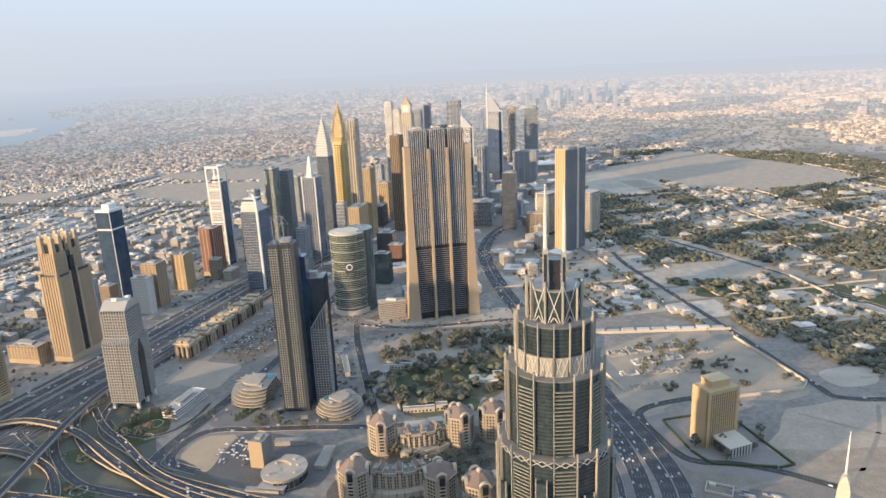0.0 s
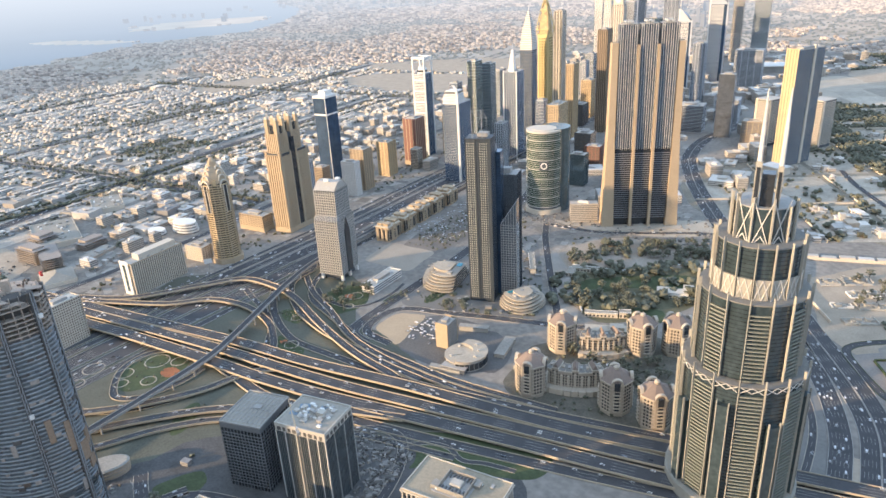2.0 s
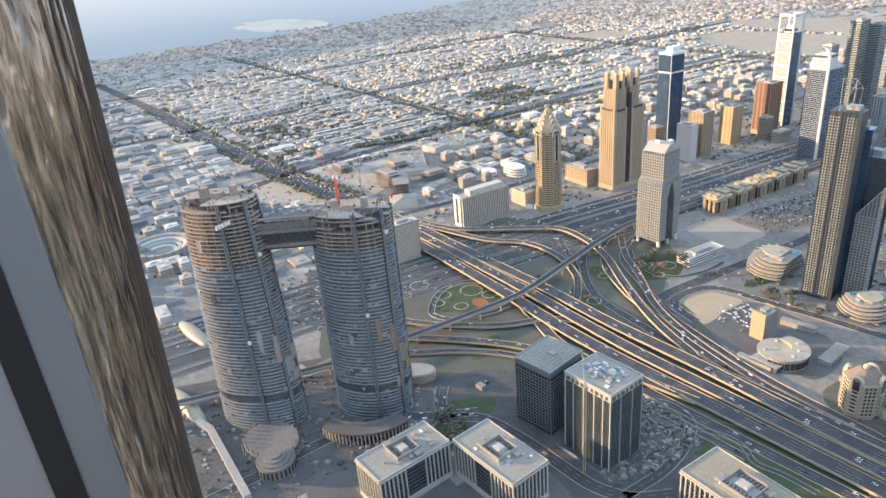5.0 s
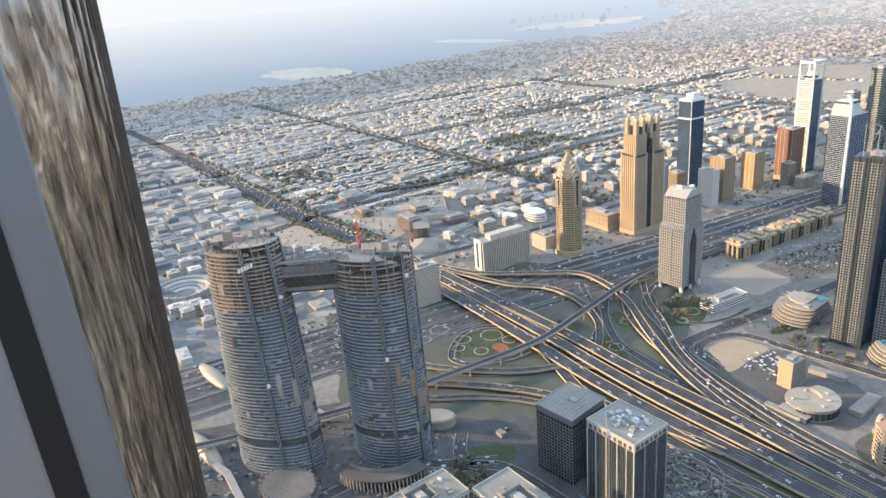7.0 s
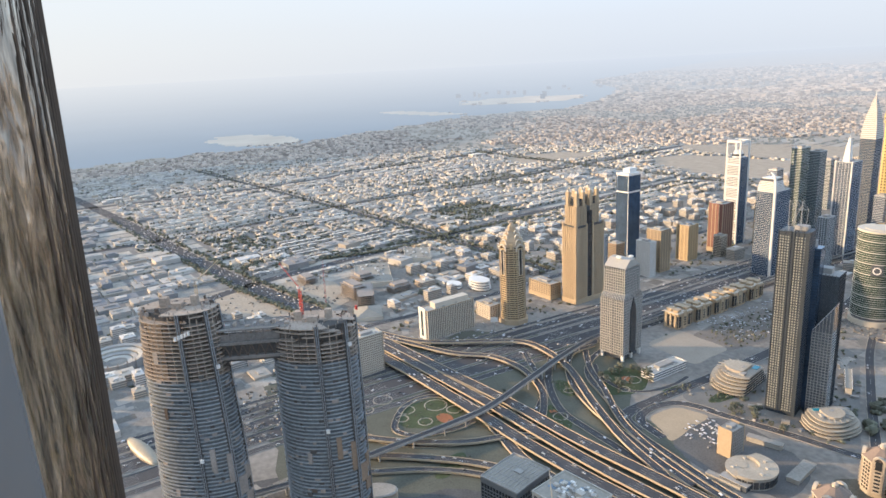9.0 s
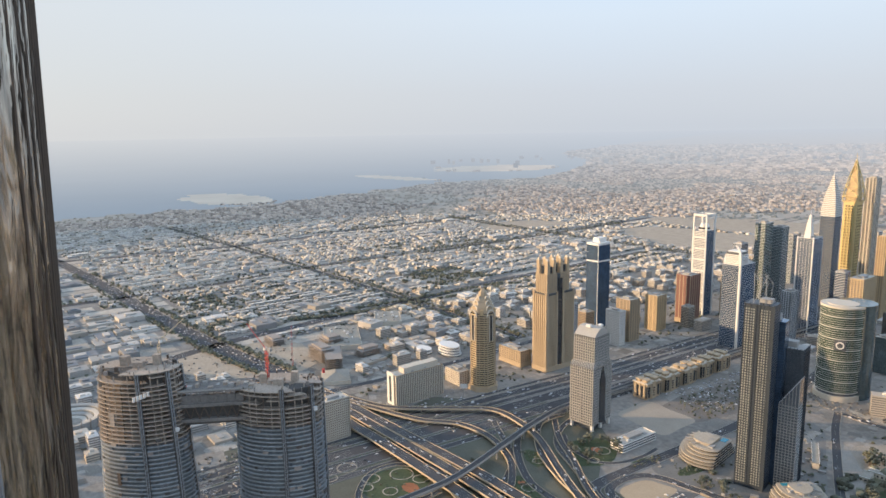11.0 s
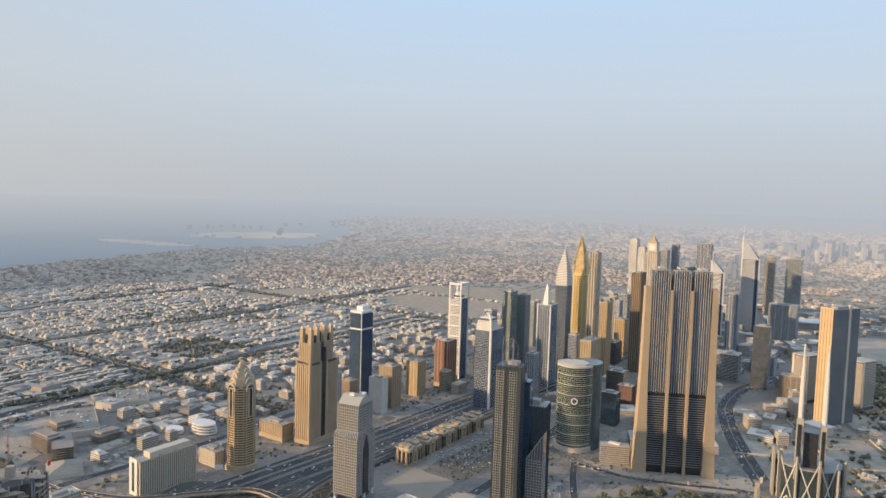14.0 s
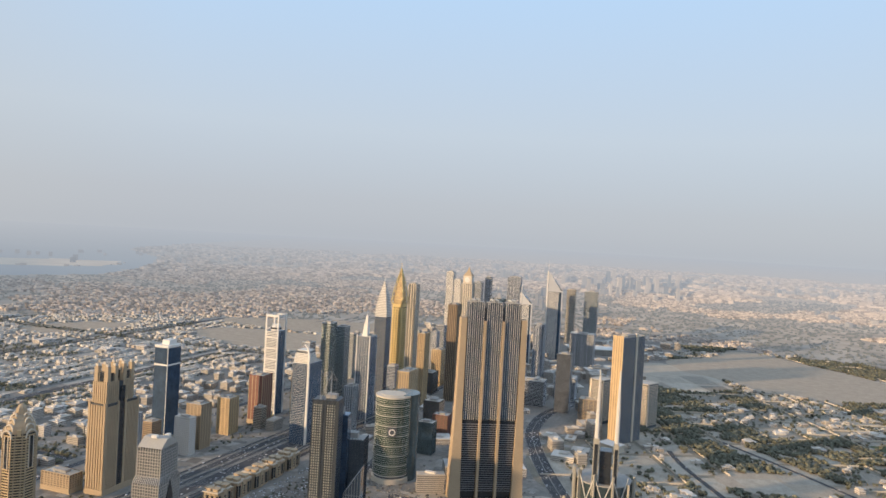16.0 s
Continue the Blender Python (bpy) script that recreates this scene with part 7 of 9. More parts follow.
# ---- towers to the landward side ----
def right_block():
    t = tower("tan_tower_block", "tan ribbed office block with stepped penthouse", 45, 808, 27, 43, 68, M_BROWN, M_GOLDSTONE, -51, storey=4.2, band=0.5, proud=0.15, nx=0, ny=14, pier=1.5, pier_proud=0.5, roof=False)
    for s in (-1, 1):
        part("end_wall", Geo().box(0, s * 21.8, 0, 28, 1.4, 72), M_GOLDSTONE, t)
        part("corner_pier", Geo().box(13, s * 20.5, 0, 3, 4, 71), M_GOLDSTONE, t)
    part("attic", Geo().box(0, 0, 68, 27.8, 43.8, 4), M_GOLDSTONE, t)
    part("penthouse", Geo().box(-2, 0, 72, 18, 26, 8).box(-2, 0, 80, 20, 28, 1.2), M_GOLDSTONE, t)
    part("hall", Geo().box(29, 2, 0, 26, 28, 12), M_GLASS, t, "glass hall")
    part("hall_roof", Geo().loft([[(15, -14, 13), (44, -14, 12), (44, 18, 12), (15, 18, 13)], [(15, -14, 16), (44, -14, 13), (44, 18, 13), (15, 18, 16)]]), M_CREAM, t, "sloping cream hall roof")
    for k in range(8):
        part("hall_column", Geo().box(43, -13 + 4.3 * k, 0, 1, 1, 12), M_WHITE, t)
    g = thing("forecourt_hedge", "clipped dark hedge round the forecourt of the tan block", "hedge", 45, 808)
    for p, q in (((72, 862), (130, 772)), ((130, 772), (114, 761)), ((112, 762), (42, 750)), ((-14, 838), (20, 858)), ((-14, 836), (18, 776)), ((20, 772), (40, 752))):
        l = math.hypot(q[0] - p[0], q[1] - p[1])
        part("hedge_run", Geo().box((p[0] + q[0]) / 2 - 45, (p[1] + q[1]) / 2 - 808, 0.1, l, 2.4, 2.0, math.degrees(math.atan2(q[1] - p[1], q[0] - p[0]))), M_HEDGE, g)
    y = thing("walled_plot", "small white-walled empty plot on the dusty lot", "enclosure", 49, 700, -8)
    for a, b, w, d in ((0, 9, 28, 0.8), (0, -9, 28, 0.8), (-13.6, 0, 0.8, 17.2), (13.6, 0, 0.8, 17.2), (-8, 6, 7, 4)):
        part("wall_run", Geo().box(a, b, 0, w, d, 2.6), M_CREAM, y)


right_block()


def stored_stacks():
    """Low stacks of building material in the storage yard."""
    rng = random.Random(31)
    for i in range(34):
        x, y = 64 + 46 * rng.random(), 668 + 36 * rng.random()
        t = thing("material_stack", "low grey stack of stored building material", "stack", x, y, -8 + rng.gauss(0, 8), group="stacks in the storage yard")
        l, d, h = rng.uniform(4, 10), rng.uniform(1.2, 2.6), rng.uniform(0.7, 2.0)
        part("stack_body", Geo().box(0, 0, 0.18, l, d, h), rng.choice((M_GREY, M_CREAM, M_DARKCON, M_DARKGREYBAR)), t)
        part("stack_bearer", Geo().box(0, 0, 0.12, l * 0.9, d * 1.15, 0.14), M_TRUNK, t)


stored_stacks()


def winged_tower():
    t = tower("winged_tower", "tall blue glass slab tower with sun-gold end wall", -265, 1659, 28, 88, 248, M_BLUE, M_GREY, -24, storey=3.8, band=0.6, proud=0.2, nx=0, ny=18, pier=0.8, pier_proud=0.3, seed=31)
    # The gold of low sun on this wall is put into its cladding colour.
    part("end_wall", Geo().box(0, -44.6, 0, 28.6, 1.6, 252), M_GOLDSTONE, t, "blank end wall with sunlit gold put into its colour")
    for k in range(4):
        part("end_groove", Geo().box(-10 + 6.6 * k, -45.5, 0, 0.8, 0.5, 250), M_BROWN, t)
    part("core_rib", Geo().box(14.6, 10, 0, 2.0, 7, 256), M_CREAM, t)
    for x, y in ((-352, 1802), (-243, 1830)):
        w = thing("hotel_wing", "lower pale banded wing beside the slab", "building", x, y, -24)
        part("body", Geo().box(0, 0, 0, 38, 50, 112), M_GLASS, w)
        part("floor_edges", bands(38, 50, 8, 112, 3.8, 1.5, 0.4), M_CREAM, w, kind="stuff")
        part("rib", Geo().box(19.6, -20, 0, 1.6, 4, 114), M_CREAM, w)
        part("rib", Geo().box(-15, -25.6, 0, 4, 1.6, 114), M_CREAM, w)
        part("roof", Geo().box(0, 0, 112, 40, 52, 2), M_ROOF, w)
    p = thing("hotel_podium", "low white podium hall", "building", -275, 1560, -24)
    part("body", Geo().box(0, 0, 0, 46, 34, 16), M_CREAM, p)
    part("roof", Geo().box(0, 0, 16, 49, 37, 1.6), M_WHITE, p)


winged_tower()


def wedge_tower(name, x, y, rz, side, h0, h1, label):
    """A three-sided tower whose roof slopes up to a mast: dark glass with pale bands on one face."""
    t = thing(name, label, "tower", x, y, rz)
    a = [(-side / 2, -side * 0.29), (side / 2, -side * 0.29), (0, side * 0.58)]
    roof = [(a[0][0], a[0][1], h1), (a[1][0], a[1][1], h0), (a[2][0], a[2][1], (h0 + h1) / 2)]
    part("body", Geo().loft([[(*p, 0) for p in a], roof]), M_BLUE, t)
    b = Geo()
    z = 6
    while z < h0 - 4:
        b.box(-side * 0.08, a[0][1] - 0.2, z, side * 0.72, 1.0, 2.2)
        z += 4.4
    part("floor_banding", b, M_WHITE, t, "pale floor bands", kind="stuff")
    part("edge", Geo().beam((a[0][0], a[0][1], 0), (a[0][0], a[0][1], h1), 5.0), M_WHITE, t, "pale corner edge")
    part("edge", Geo().beam((a[1][0], a[1][1], 0), (a[1][0], a[1][1], h0), 4.0), M_SILVER, t, "pale corner edge")
    part("sloping_head", Geo().loft([[(a[0][0], a[0][1] - 1, h0 - 6), (a[1][0], a[1][1] - 1, h0 - 6), (a[1][0], a[1][1] + 2, h0 - 6), (a[0][0], a[0][1] + 2, h0 - 6)], [(a[0][0], a[0][1] - 1, h1 + 2), (a[0][0] + 4, a[1][1] - 1, h1 - 1), (a[0][0] + 4, a[1][1] + 2, h1 - 1), (a[0][0], a[0][1] + 2, h1 + 2)]]), M_SILVER, t, "pale sloping head wall")
    part("mast", Geo().cyl(a[0][0] + 1, a[0][1] + 1, h1, 1.2, 46, 8, 0.3), M_WHITE, t)


wedge_tower("wedge_office_tower", -724, 2660, 12, 58, 276, 350, "silver three-sided office tower with slanting top")
wedge_tower("wedge_hotel_tower", -754, 2395, 8, 40, 240, 276, "blue-grey three-sided hotel tower with slanting top")


def clock_tower():
    t = tower("clock_tower", "cream tower with clock faces and pointed roof", -991, 2404, 40, 40, 290, M_GLASS, M_CREAM, storey=3.8, band=1.6, proud=0.4, nx=5, ny=5, pier=3, roof=False)
    part("clock_stage", Geo().box(0, 0, 290, 34, 34, 30), M_CREAM, t)
    for k in range(4):
        a = 90 * k
        c, s = math.cos(radians(a)), math.sin(radians(a))
        rings = [[(17.2 * c - 10 * math.cos(q) * s, 17.2 * s + 10 * math.cos(q) * c, 305 + 10 * math.sin(q)) for q in [2 * math.pi * i / 24 for i in range(24)]], [(18.4 * c - 10 * math.cos(q) * s, 18.4 * s + 10 * math.cos(q) * c, 305 + 10 * math.sin(q)) for q in [2 * math.pi * i / 24 for i in range(24)]]]
        part("clock_face", Geo().loft(rings), M_WHITE, t, "white clock face")
    part("pointed_roof", Geo().loft([[(sx * 17, sy * 17, 320) for sx, sy in ((-1, -1), (1, -1), (1, 1), (-1, 1))], [(sx * 5, sy * 5, 338) for sx, sy in ((-1, -1), (1, -1), (1, 1), (-1, 1))], [(sx * 0.6, sy * 0.6, 354) for sx, sy in ((-1, -1), (1, -1), (1, 1), (-1, 1))]]), M_STONE, t)


clock_tower()
FAR = [  # x, y, width, depth, height, core, edge
    (-1173, 2652, 30, 36, 318, M_GLASS, M_WHITE, "tall white banded tower"), (-1103, 2573, 28, 34, 292, M_GLASS, M_WHITE, "tall white banded tower"),
    (-1061, 2806, 26, 30, 300, M_GLASS, M_SILVER, "slim grey glass tower"), (-1018, 3034, 60, 34, 296, M_BLUE, M_SILVER, "broad blue glass tower"),
    (-1064, 2698, 34, 34, 280, M_GLASS, M_SILVER, "grey glass tower"), (-882, 2446, 52, 34, 240, M_BLUE, M_TEAL, "blue glass tower"),
    (-700, 3225, 62, 40, 246, M_TEAL, M_SILVER, "blue glass tower"), (-645, 2208, 34, 40, 190, M_BLUE, M_SILVER, "blue-grey banded tower"),
    (-951, 2094, 28, 34, 164, M_GLASS, M_SILVER, "grey apartment tower"), (-925, 1990, 20, 30, 156, M_BLUE, M_SILVER, "slim blue tower"),
    (-465, 1850, 38, 36, 158, M_DARKGLASS, M_GLASS, "grey office tower with stepped top"), (-594, 2619, 90, 60, 122, M_GLASS, M_SILVER, "broad grey block"),
    (-560, 1880, 70, 50, 70, M_BLACK, M_SILVER, "dark low office block"), (-377, 1785, 50, 40, 60, M_GLASS, M_STONE, "low stone office block"),
    (-500, 2020, 60, 60, 64, M_GLASS, M_SILVER, "grey low office block"), (-640, 1960, 60, 40, 80, M_BROWN, M_SILVER, "grey apartment block"),
    (-790, 3200, 40, 36, 250, M_GLASS, M_CREAM, "pale slim tower"), (-859, 1830, 30, 50, 60, M_GLASS, M_BROWN, "low brown block"),
    (-690, 1500, 40, 40, 64, M_GLASS, M_BROWN, "brown stone block"), (-640, 1440, 36, 30, 50, M_BROWN, M_RED, "red-brown block"),
    (-1105, 1560, 24, 30, 150, M_BLUE, M_SILVER, "blue glass tower"), (-1090, 1680, 26, 26, 120, M_BLUE, M_SILVER, "blue-grey tower"),
    (-1150, 1850, 28, 30, 140, M_TEAL, M_SILVER, "grey-green tower"), (-1180, 2050, 30, 30, 120, M_GLASS, M_CREAM, "pale tower"),
    (-1220, 2260, 30, 30, 150, M_BLUE, M_SILVER, "blue tower"), (-1260, 2480, 34, 30, 130, M_BLUE, M_SILVER, "blue-grey tower"),
    (-840, 1560, 22, 26, 120, M_BLUE, M_SILVER, "blue glass tower"), (-820, 1330, 20, 30, 110, M_TEAL, M_SILVER, "teal glass tower"),
    (-1010, 1250, 20, 22, 48, M_BROWN, M_CREAM, "small cream block"), (-1030, 1420, 26, 30, 96, M_GLASS, M_STONE, "stone tower"),
    (-1075, 1000, 26, 26, 60, M_BROWN, M_STONE, "brown apartment block"), (-1060, 940, 24, 26, 90, M_GLASS, M_SILVER, "grey apartment tower"),
    (-760, 2080, 34, 34, 130, M_BLUE, M_SILVER, "blue-grey tower"), (-820, 2250, 30, 34, 150, M_TEAL, M_SILVER, "grey tower"),
    (-870, 2700, 40, 40, 160, M_GLASS, M_SILVER, "grey tower"), (-930, 2900, 40, 40, 180, M_BLUE, M_SILVER, "blue tower"),
]
for i, (x, y, w, d, h, core, edge, lab) in enumerate(FAR):
    tower("city_tower" if h > 100 else "city_block", lab + (" beside the avenue" if x < -700 else " of the business quarter"), x, y, w, d, h, core, edge, AV, storey=3.8, band=2.0 if edge is M_WHITE else 1.2, proud=0.3, nx=4 if i % 2 else 0, ny=5 if i % 2 else 0, pier=1.2, seed=40 + i)
t = thing("exhibition_hall", "very long white flat exhibition roof", "building", -600, 2960, 24)
part("hall", Geo().box(0, 0, 0, 250, 90, 22), M_GREY, t)
part("roof", Geo().box(0, 0, 22, 270, 104, 4), M_WHITE, t)
t = tower("sea_view_block", "lone tan apartment block far among villas", -2900, 3330, 62, 40, 96, M_BROWN, M_STONE, 10, storey=4.5, band=1.6, proud=0.4, nx=6, ny=4, pier=2)
for x, y, w, d, h in ((-1150, 700, 60, 40, 22), (-1185, 660, 40, 30, 14)):
    t = thing("banded_hall", "white banded low hall with curved floors", "building", x, y, AV)
    for k in range(int(h / 5)):
        part("floor_band", Geo().prism(ell(w / 2 - k, d / 2 - k, 24), 5 * k + 2.4, 5 * k + 5), M_WHITE, t)
        part("glass_band", Geo().prism(ell(w / 2 - 2 - k, d / 2 - 2 - k, 24), 5 * k, 5 * k + 2.4), M_GLASS, t)
for i, (x, y, w, d, h) in enumerate(((-1270, 470, 60, 30, 28), (-1340, 520, 40, 40, 22), (-1240, 560, 30, 50, 18), (-1420, 420, 50, 30, 16))):
    t = thing("bare_concrete_block", "unfinished bare concrete block with open floors", "building", x, y, AV)
    for k in range(int(h / 4)):
        part("floor_slab", Geo().box(0, 0, 4 * k, w, d, 0.7), M_DARKCON, t)
    part("core", Geo().box(0, 0, 0, w * 0.7, d * 0.7, h), M_DARKCON, t)
M_SHELL = material("dull_gold_sheet", (0.36, 0.31, 0.23), 0.5, vary=0.15)
for x, y in ((-700, -8), (-862, 22)):
    t = thing("shell_roof", "smooth dull-gold shell roof of a station", "building", x, y, -75)
    rings = []
    for j in range(13):
        f = j / 12
        k = math.sin(math.pi * (0.08 + 0.84 * f)) ** 0.7
        rings.append([(10 * k * math.cos(q), -45 + 90 * f, 9 * k * math.sin(q)) for q in [math.pi * i_ / 12 for i_ in range(13)]])
    part("shell", Geo().loft(rings), M_SHELL, t, smooth=True)


def market_hall(label, x, y, w, d, h, rz, pitch=0.0):
    """A wide low hall: lit cream walls with dark openings, dusty roof with rooflights; a hipped roof where pitch is given."""
    t = thing("market_hall", label, "building", x, y, rz)
    part("wall_block", Geo().box(0, 0, 0, w, d, h), M_CREAM, t)
    if pitch:
        part("hipped_roof", Geo().loft([[(-w / 2, -d / 2, h + 0.1), (w / 2, -d / 2, h + 0.1), (w / 2, d / 2, h + 0.1), (-w / 2, d / 2, h + 0.1)], [(-w / 8, -1, h + pitch), (w / 8, -1, h + pitch), (w / 8, 1, h + pitch), (-w / 8, 1, h + pitch)]]), M_OFFICEROOF, t)
    else:
        part("roof_deck", Geo().box(0, 0, h, w - 1.6, d - 1.6, 0.5), M_OFFICEROOF, t)
        for s_ in (-1, 1):
            part("parapet_run", Geo().box(0, s_ * (d / 2 - 0.4), h, w, 0.8, 1.6), M_CREAM, t)
            part("parapet_run", Geo().box(s_ * (w / 2 - 0.4), 0, h, 0.8, d - 1.6, 1.6), M_CREAM, t)
        rng = random.Random(int(w * 7 + d))
        for k in range(int(w * d / 420)):
            part("rooftop_unit", Geo().box(rng.uniform(-0.42, 0.42) * w, rng.uniform(-0.4, 0.4) * d, h + 0.5, rng.uniform(3, 9), rng.uniform(2, 6), rng.uniform(1.2, 3)), rng.choice((M_GREY, M_WHITE, M_TRIMGREY2)), t)
    for k in range(int(w / 8)):
        part("opening", Geo().box(-w / 2 + 4 + 8 * k, 0, 0.5, 4.4, d + 0.3, h * 0.5), M_BROWN, t)


market_hall("wide low store with cream walls and dusty roof", -1360, 552, 150, 78, 9, -20)
market_hall("low cream store with roof plant", -1445, 706, 96, 62, 9, -24)
market_hall("low hall under a dusty hipped roof", -1142, 448, 62, 52, 7, -20, 9)


def bare_block():
    """A low concrete frame, floors open; the shade inside is put into the core's dark colour."""
    t = thing("bare_block", "low unfinished grey concrete frame building", "building", -1232, 480, -20)
    for k in range(5):
        part("floor_slab", Geo().box(0, 0, 4 * k + 3.4, 84, 34, 0.6), M_DARKCON, t)
    part("inner_core", Geo().box(0, 0, 0, 70, 20, 19), M_DARKSITE, t)
    for i in range(11):
        for y_ in (-16, 16):
            part("column", Geo().box(-41 + 8.2 * i, y_, 0, 0.9, 0.9, 20 + (i * 7 % 4)), M_DARKCON, t)


bare_block()


def masted_tower():
    """A cream tower with a rounded fin-like top and a slim mast, close below the deck."""
    t = thing("masted_tower", "cream tower with rounded fin top and white mast", "tower", 100, 408, -14)
    part("body", Geo().box(4, 0, 0, 26, 22, 190), M_GLASS, t)
    part("floor_edges", bands(26, 22, 4, 188, 3.6, 0.9, 0.4), M_CREAM, t, kind="stuff").location = (4, 0, 0)
    prof = [(190, 11), (197, 10.5), (203, 9), (208, 6), (211, 2)]
    part("fin_top", Geo().loft([[(-4 - w * 0.35, -3, z), (-4 + w * 0.35, -3, z), (-4 + w * 0.35, 3, z), (-4 - w * 0.35, 3, z)] for z, w in prof]), M_CREAM, t, "rounded cream fin")
    part("roof", Geo().box(8, 0, 190, 17, 20, 0.8), M_ROOF, t)
    part("mast", Geo().cyl(-4, 0, 209, 0.7, 30, 10, 0.3), M_WHITE, t, "slim white mast")


masted_tower()

# ---- the villa quarters ----
CELL, GX0, GY0, GNX, GNY = 8.0, -4400.0, -900.0, 760, 580
taken = np.zeros((GNX, GNY), bool)


def mark(x, y, r):
    i0, i1 = int((x - r - GX0) / CELL), int((x + r - GX0) / CELL) + 1
    j0, j1 = int((y - r - GY0) / CELL), int((y + r - GY0) / CELL) + 1
    taken[max(i0, 0):max(i1, 0), max(j0, 0):max(j1, 0)] = True


def is_taken(x, y):
    i, j = int((x - GX0) / CELL), int((y - GY0) / CELL)
    return 0 <= i < GNX and 0 <= j < GNY and taken[i, j]


for line, off, _ in LANES:
    for a, b in zip(line, line[1:]):
        n = max(1, int(np.hypot(*(b - a)[:2]) / 7))
        for k in range(n):
            p = a + (b - a) * k / n
            mark(p[0], p[1], max(16, abs(off) + 17))
for ob in list(scene.objects):
    if ob.parent is None and ob.get("category") in ("tower", "building", "shed", "crane"):
        r = max([max(abs(c[0]), abs(c[1])) for ch in ob.children for c in ch.bound_box] or [10])
        mark(ob.location.x, ob.location.y, r + 6)
SAND = [ob for ob in scene.objects if ob.type == "MESH" and ob.parent is None and ob.name.startswith(("bare_lot", "car_park", "sand_lot", "round_sand", "desert_field", "race_ground", "quay", "building_site", "office_lawn", "office_court", "park_lawn", "park_soil", "residence_court", "compound_field", "lawn", "dusty_ground", "tower_plaza", "hotel_forecourt", "arena_field"))]


def inside(x, y, poly):
    hit, n = False, len(poly)
    for i in range(n):
        (x0, y0), (x1, y1) = poly[i], poly[i - 1]
        if (y0 > y) != (y1 > y) and x < (x1 - x0) * (y - y0) / (y1 - y0) + x0:
            hit = not hit
    return hit


for ob in SAND:
    m = len(ob.data.vertices) // 2
    poly = [(v.co.x, v.co.y) for v in ob.data.vertices[:m]]
    xs, ys = [p[0] for p in poly], [p[1] for p in poly]
    x = min(xs)
    while x < max(xs):
        y = min(ys)
        while y < max(ys):
            if inside(x, y, poly):
                mark(x, y, 3)
            y += CELL
        x += CELL

rng = random.Random(11)
ca, sa = math.cos(radians(AV)), math.sin(radians(AV))
to_plan = lambda u, v: (u * ca - v * sa, u * sa + v * ca)
IN_VIEW = lambda x, y: -22 < math.degrees(math.atan2(-x, y)) < 106
houses, walls, trees, near_villas, glassrows, streets, sheds = [], [], [], [], [], [], []


def storeys(x, y, w, d, h, rz):
    """Dark window rows round a block, one a storey."""
    z = 1.2
    while z + 1.5 < h:
        glassrows.append((x, y, z, w + 0.25, d + 0.25, 1.5, rz, 1.0))
        z += 3.6


SEA_Y = lambda x: float(np.interp(x, (-3300, -2500, -1846, -1500, -1215, -1000), (-40, 120, 232, 300, 372, 400)))
bases = []
# stores and workshops between the villas and the slab hotel
for _ in range(70):
    x, y = rng.uniform(-1700, -1080), rng.uniform(380, 860)
    if IN_VIEW(x, y) and not is_taken(x, y):
        w, d, h = rng.uniform(18, 46), rng.uniform(18, 60), rng.choice((5, 6, 8, 10, 14))
        sheds.append((x, y, 0, w, d, h, AV + rng.choice((0, 0, 12)), 1.0))
        sheds.append((x + rng.uniform(-4, 4), y + rng.uniform(-6, 6), h, w * 0.5, d * 0.25, 2, AV, 1.0))
        for _ in range(4):
            sheds.append((x + rng.uniform(-0.4, 0.4) * w, y + rng.uniform(-0.4, 0.4) * d, h, rng.uniform(1.5, 5), rng.uniform(1.5, 6), rng.uniform(0.8, 2.4), AV, 1.0))
            trees.append((x + rng.uniform(-0.8, 0.8) * w, y + rng.uniform(-0.8, 0.8) * d, rng.uniform(2.5, 6)))
        mark(x, y, max(w, d) * 0.5)
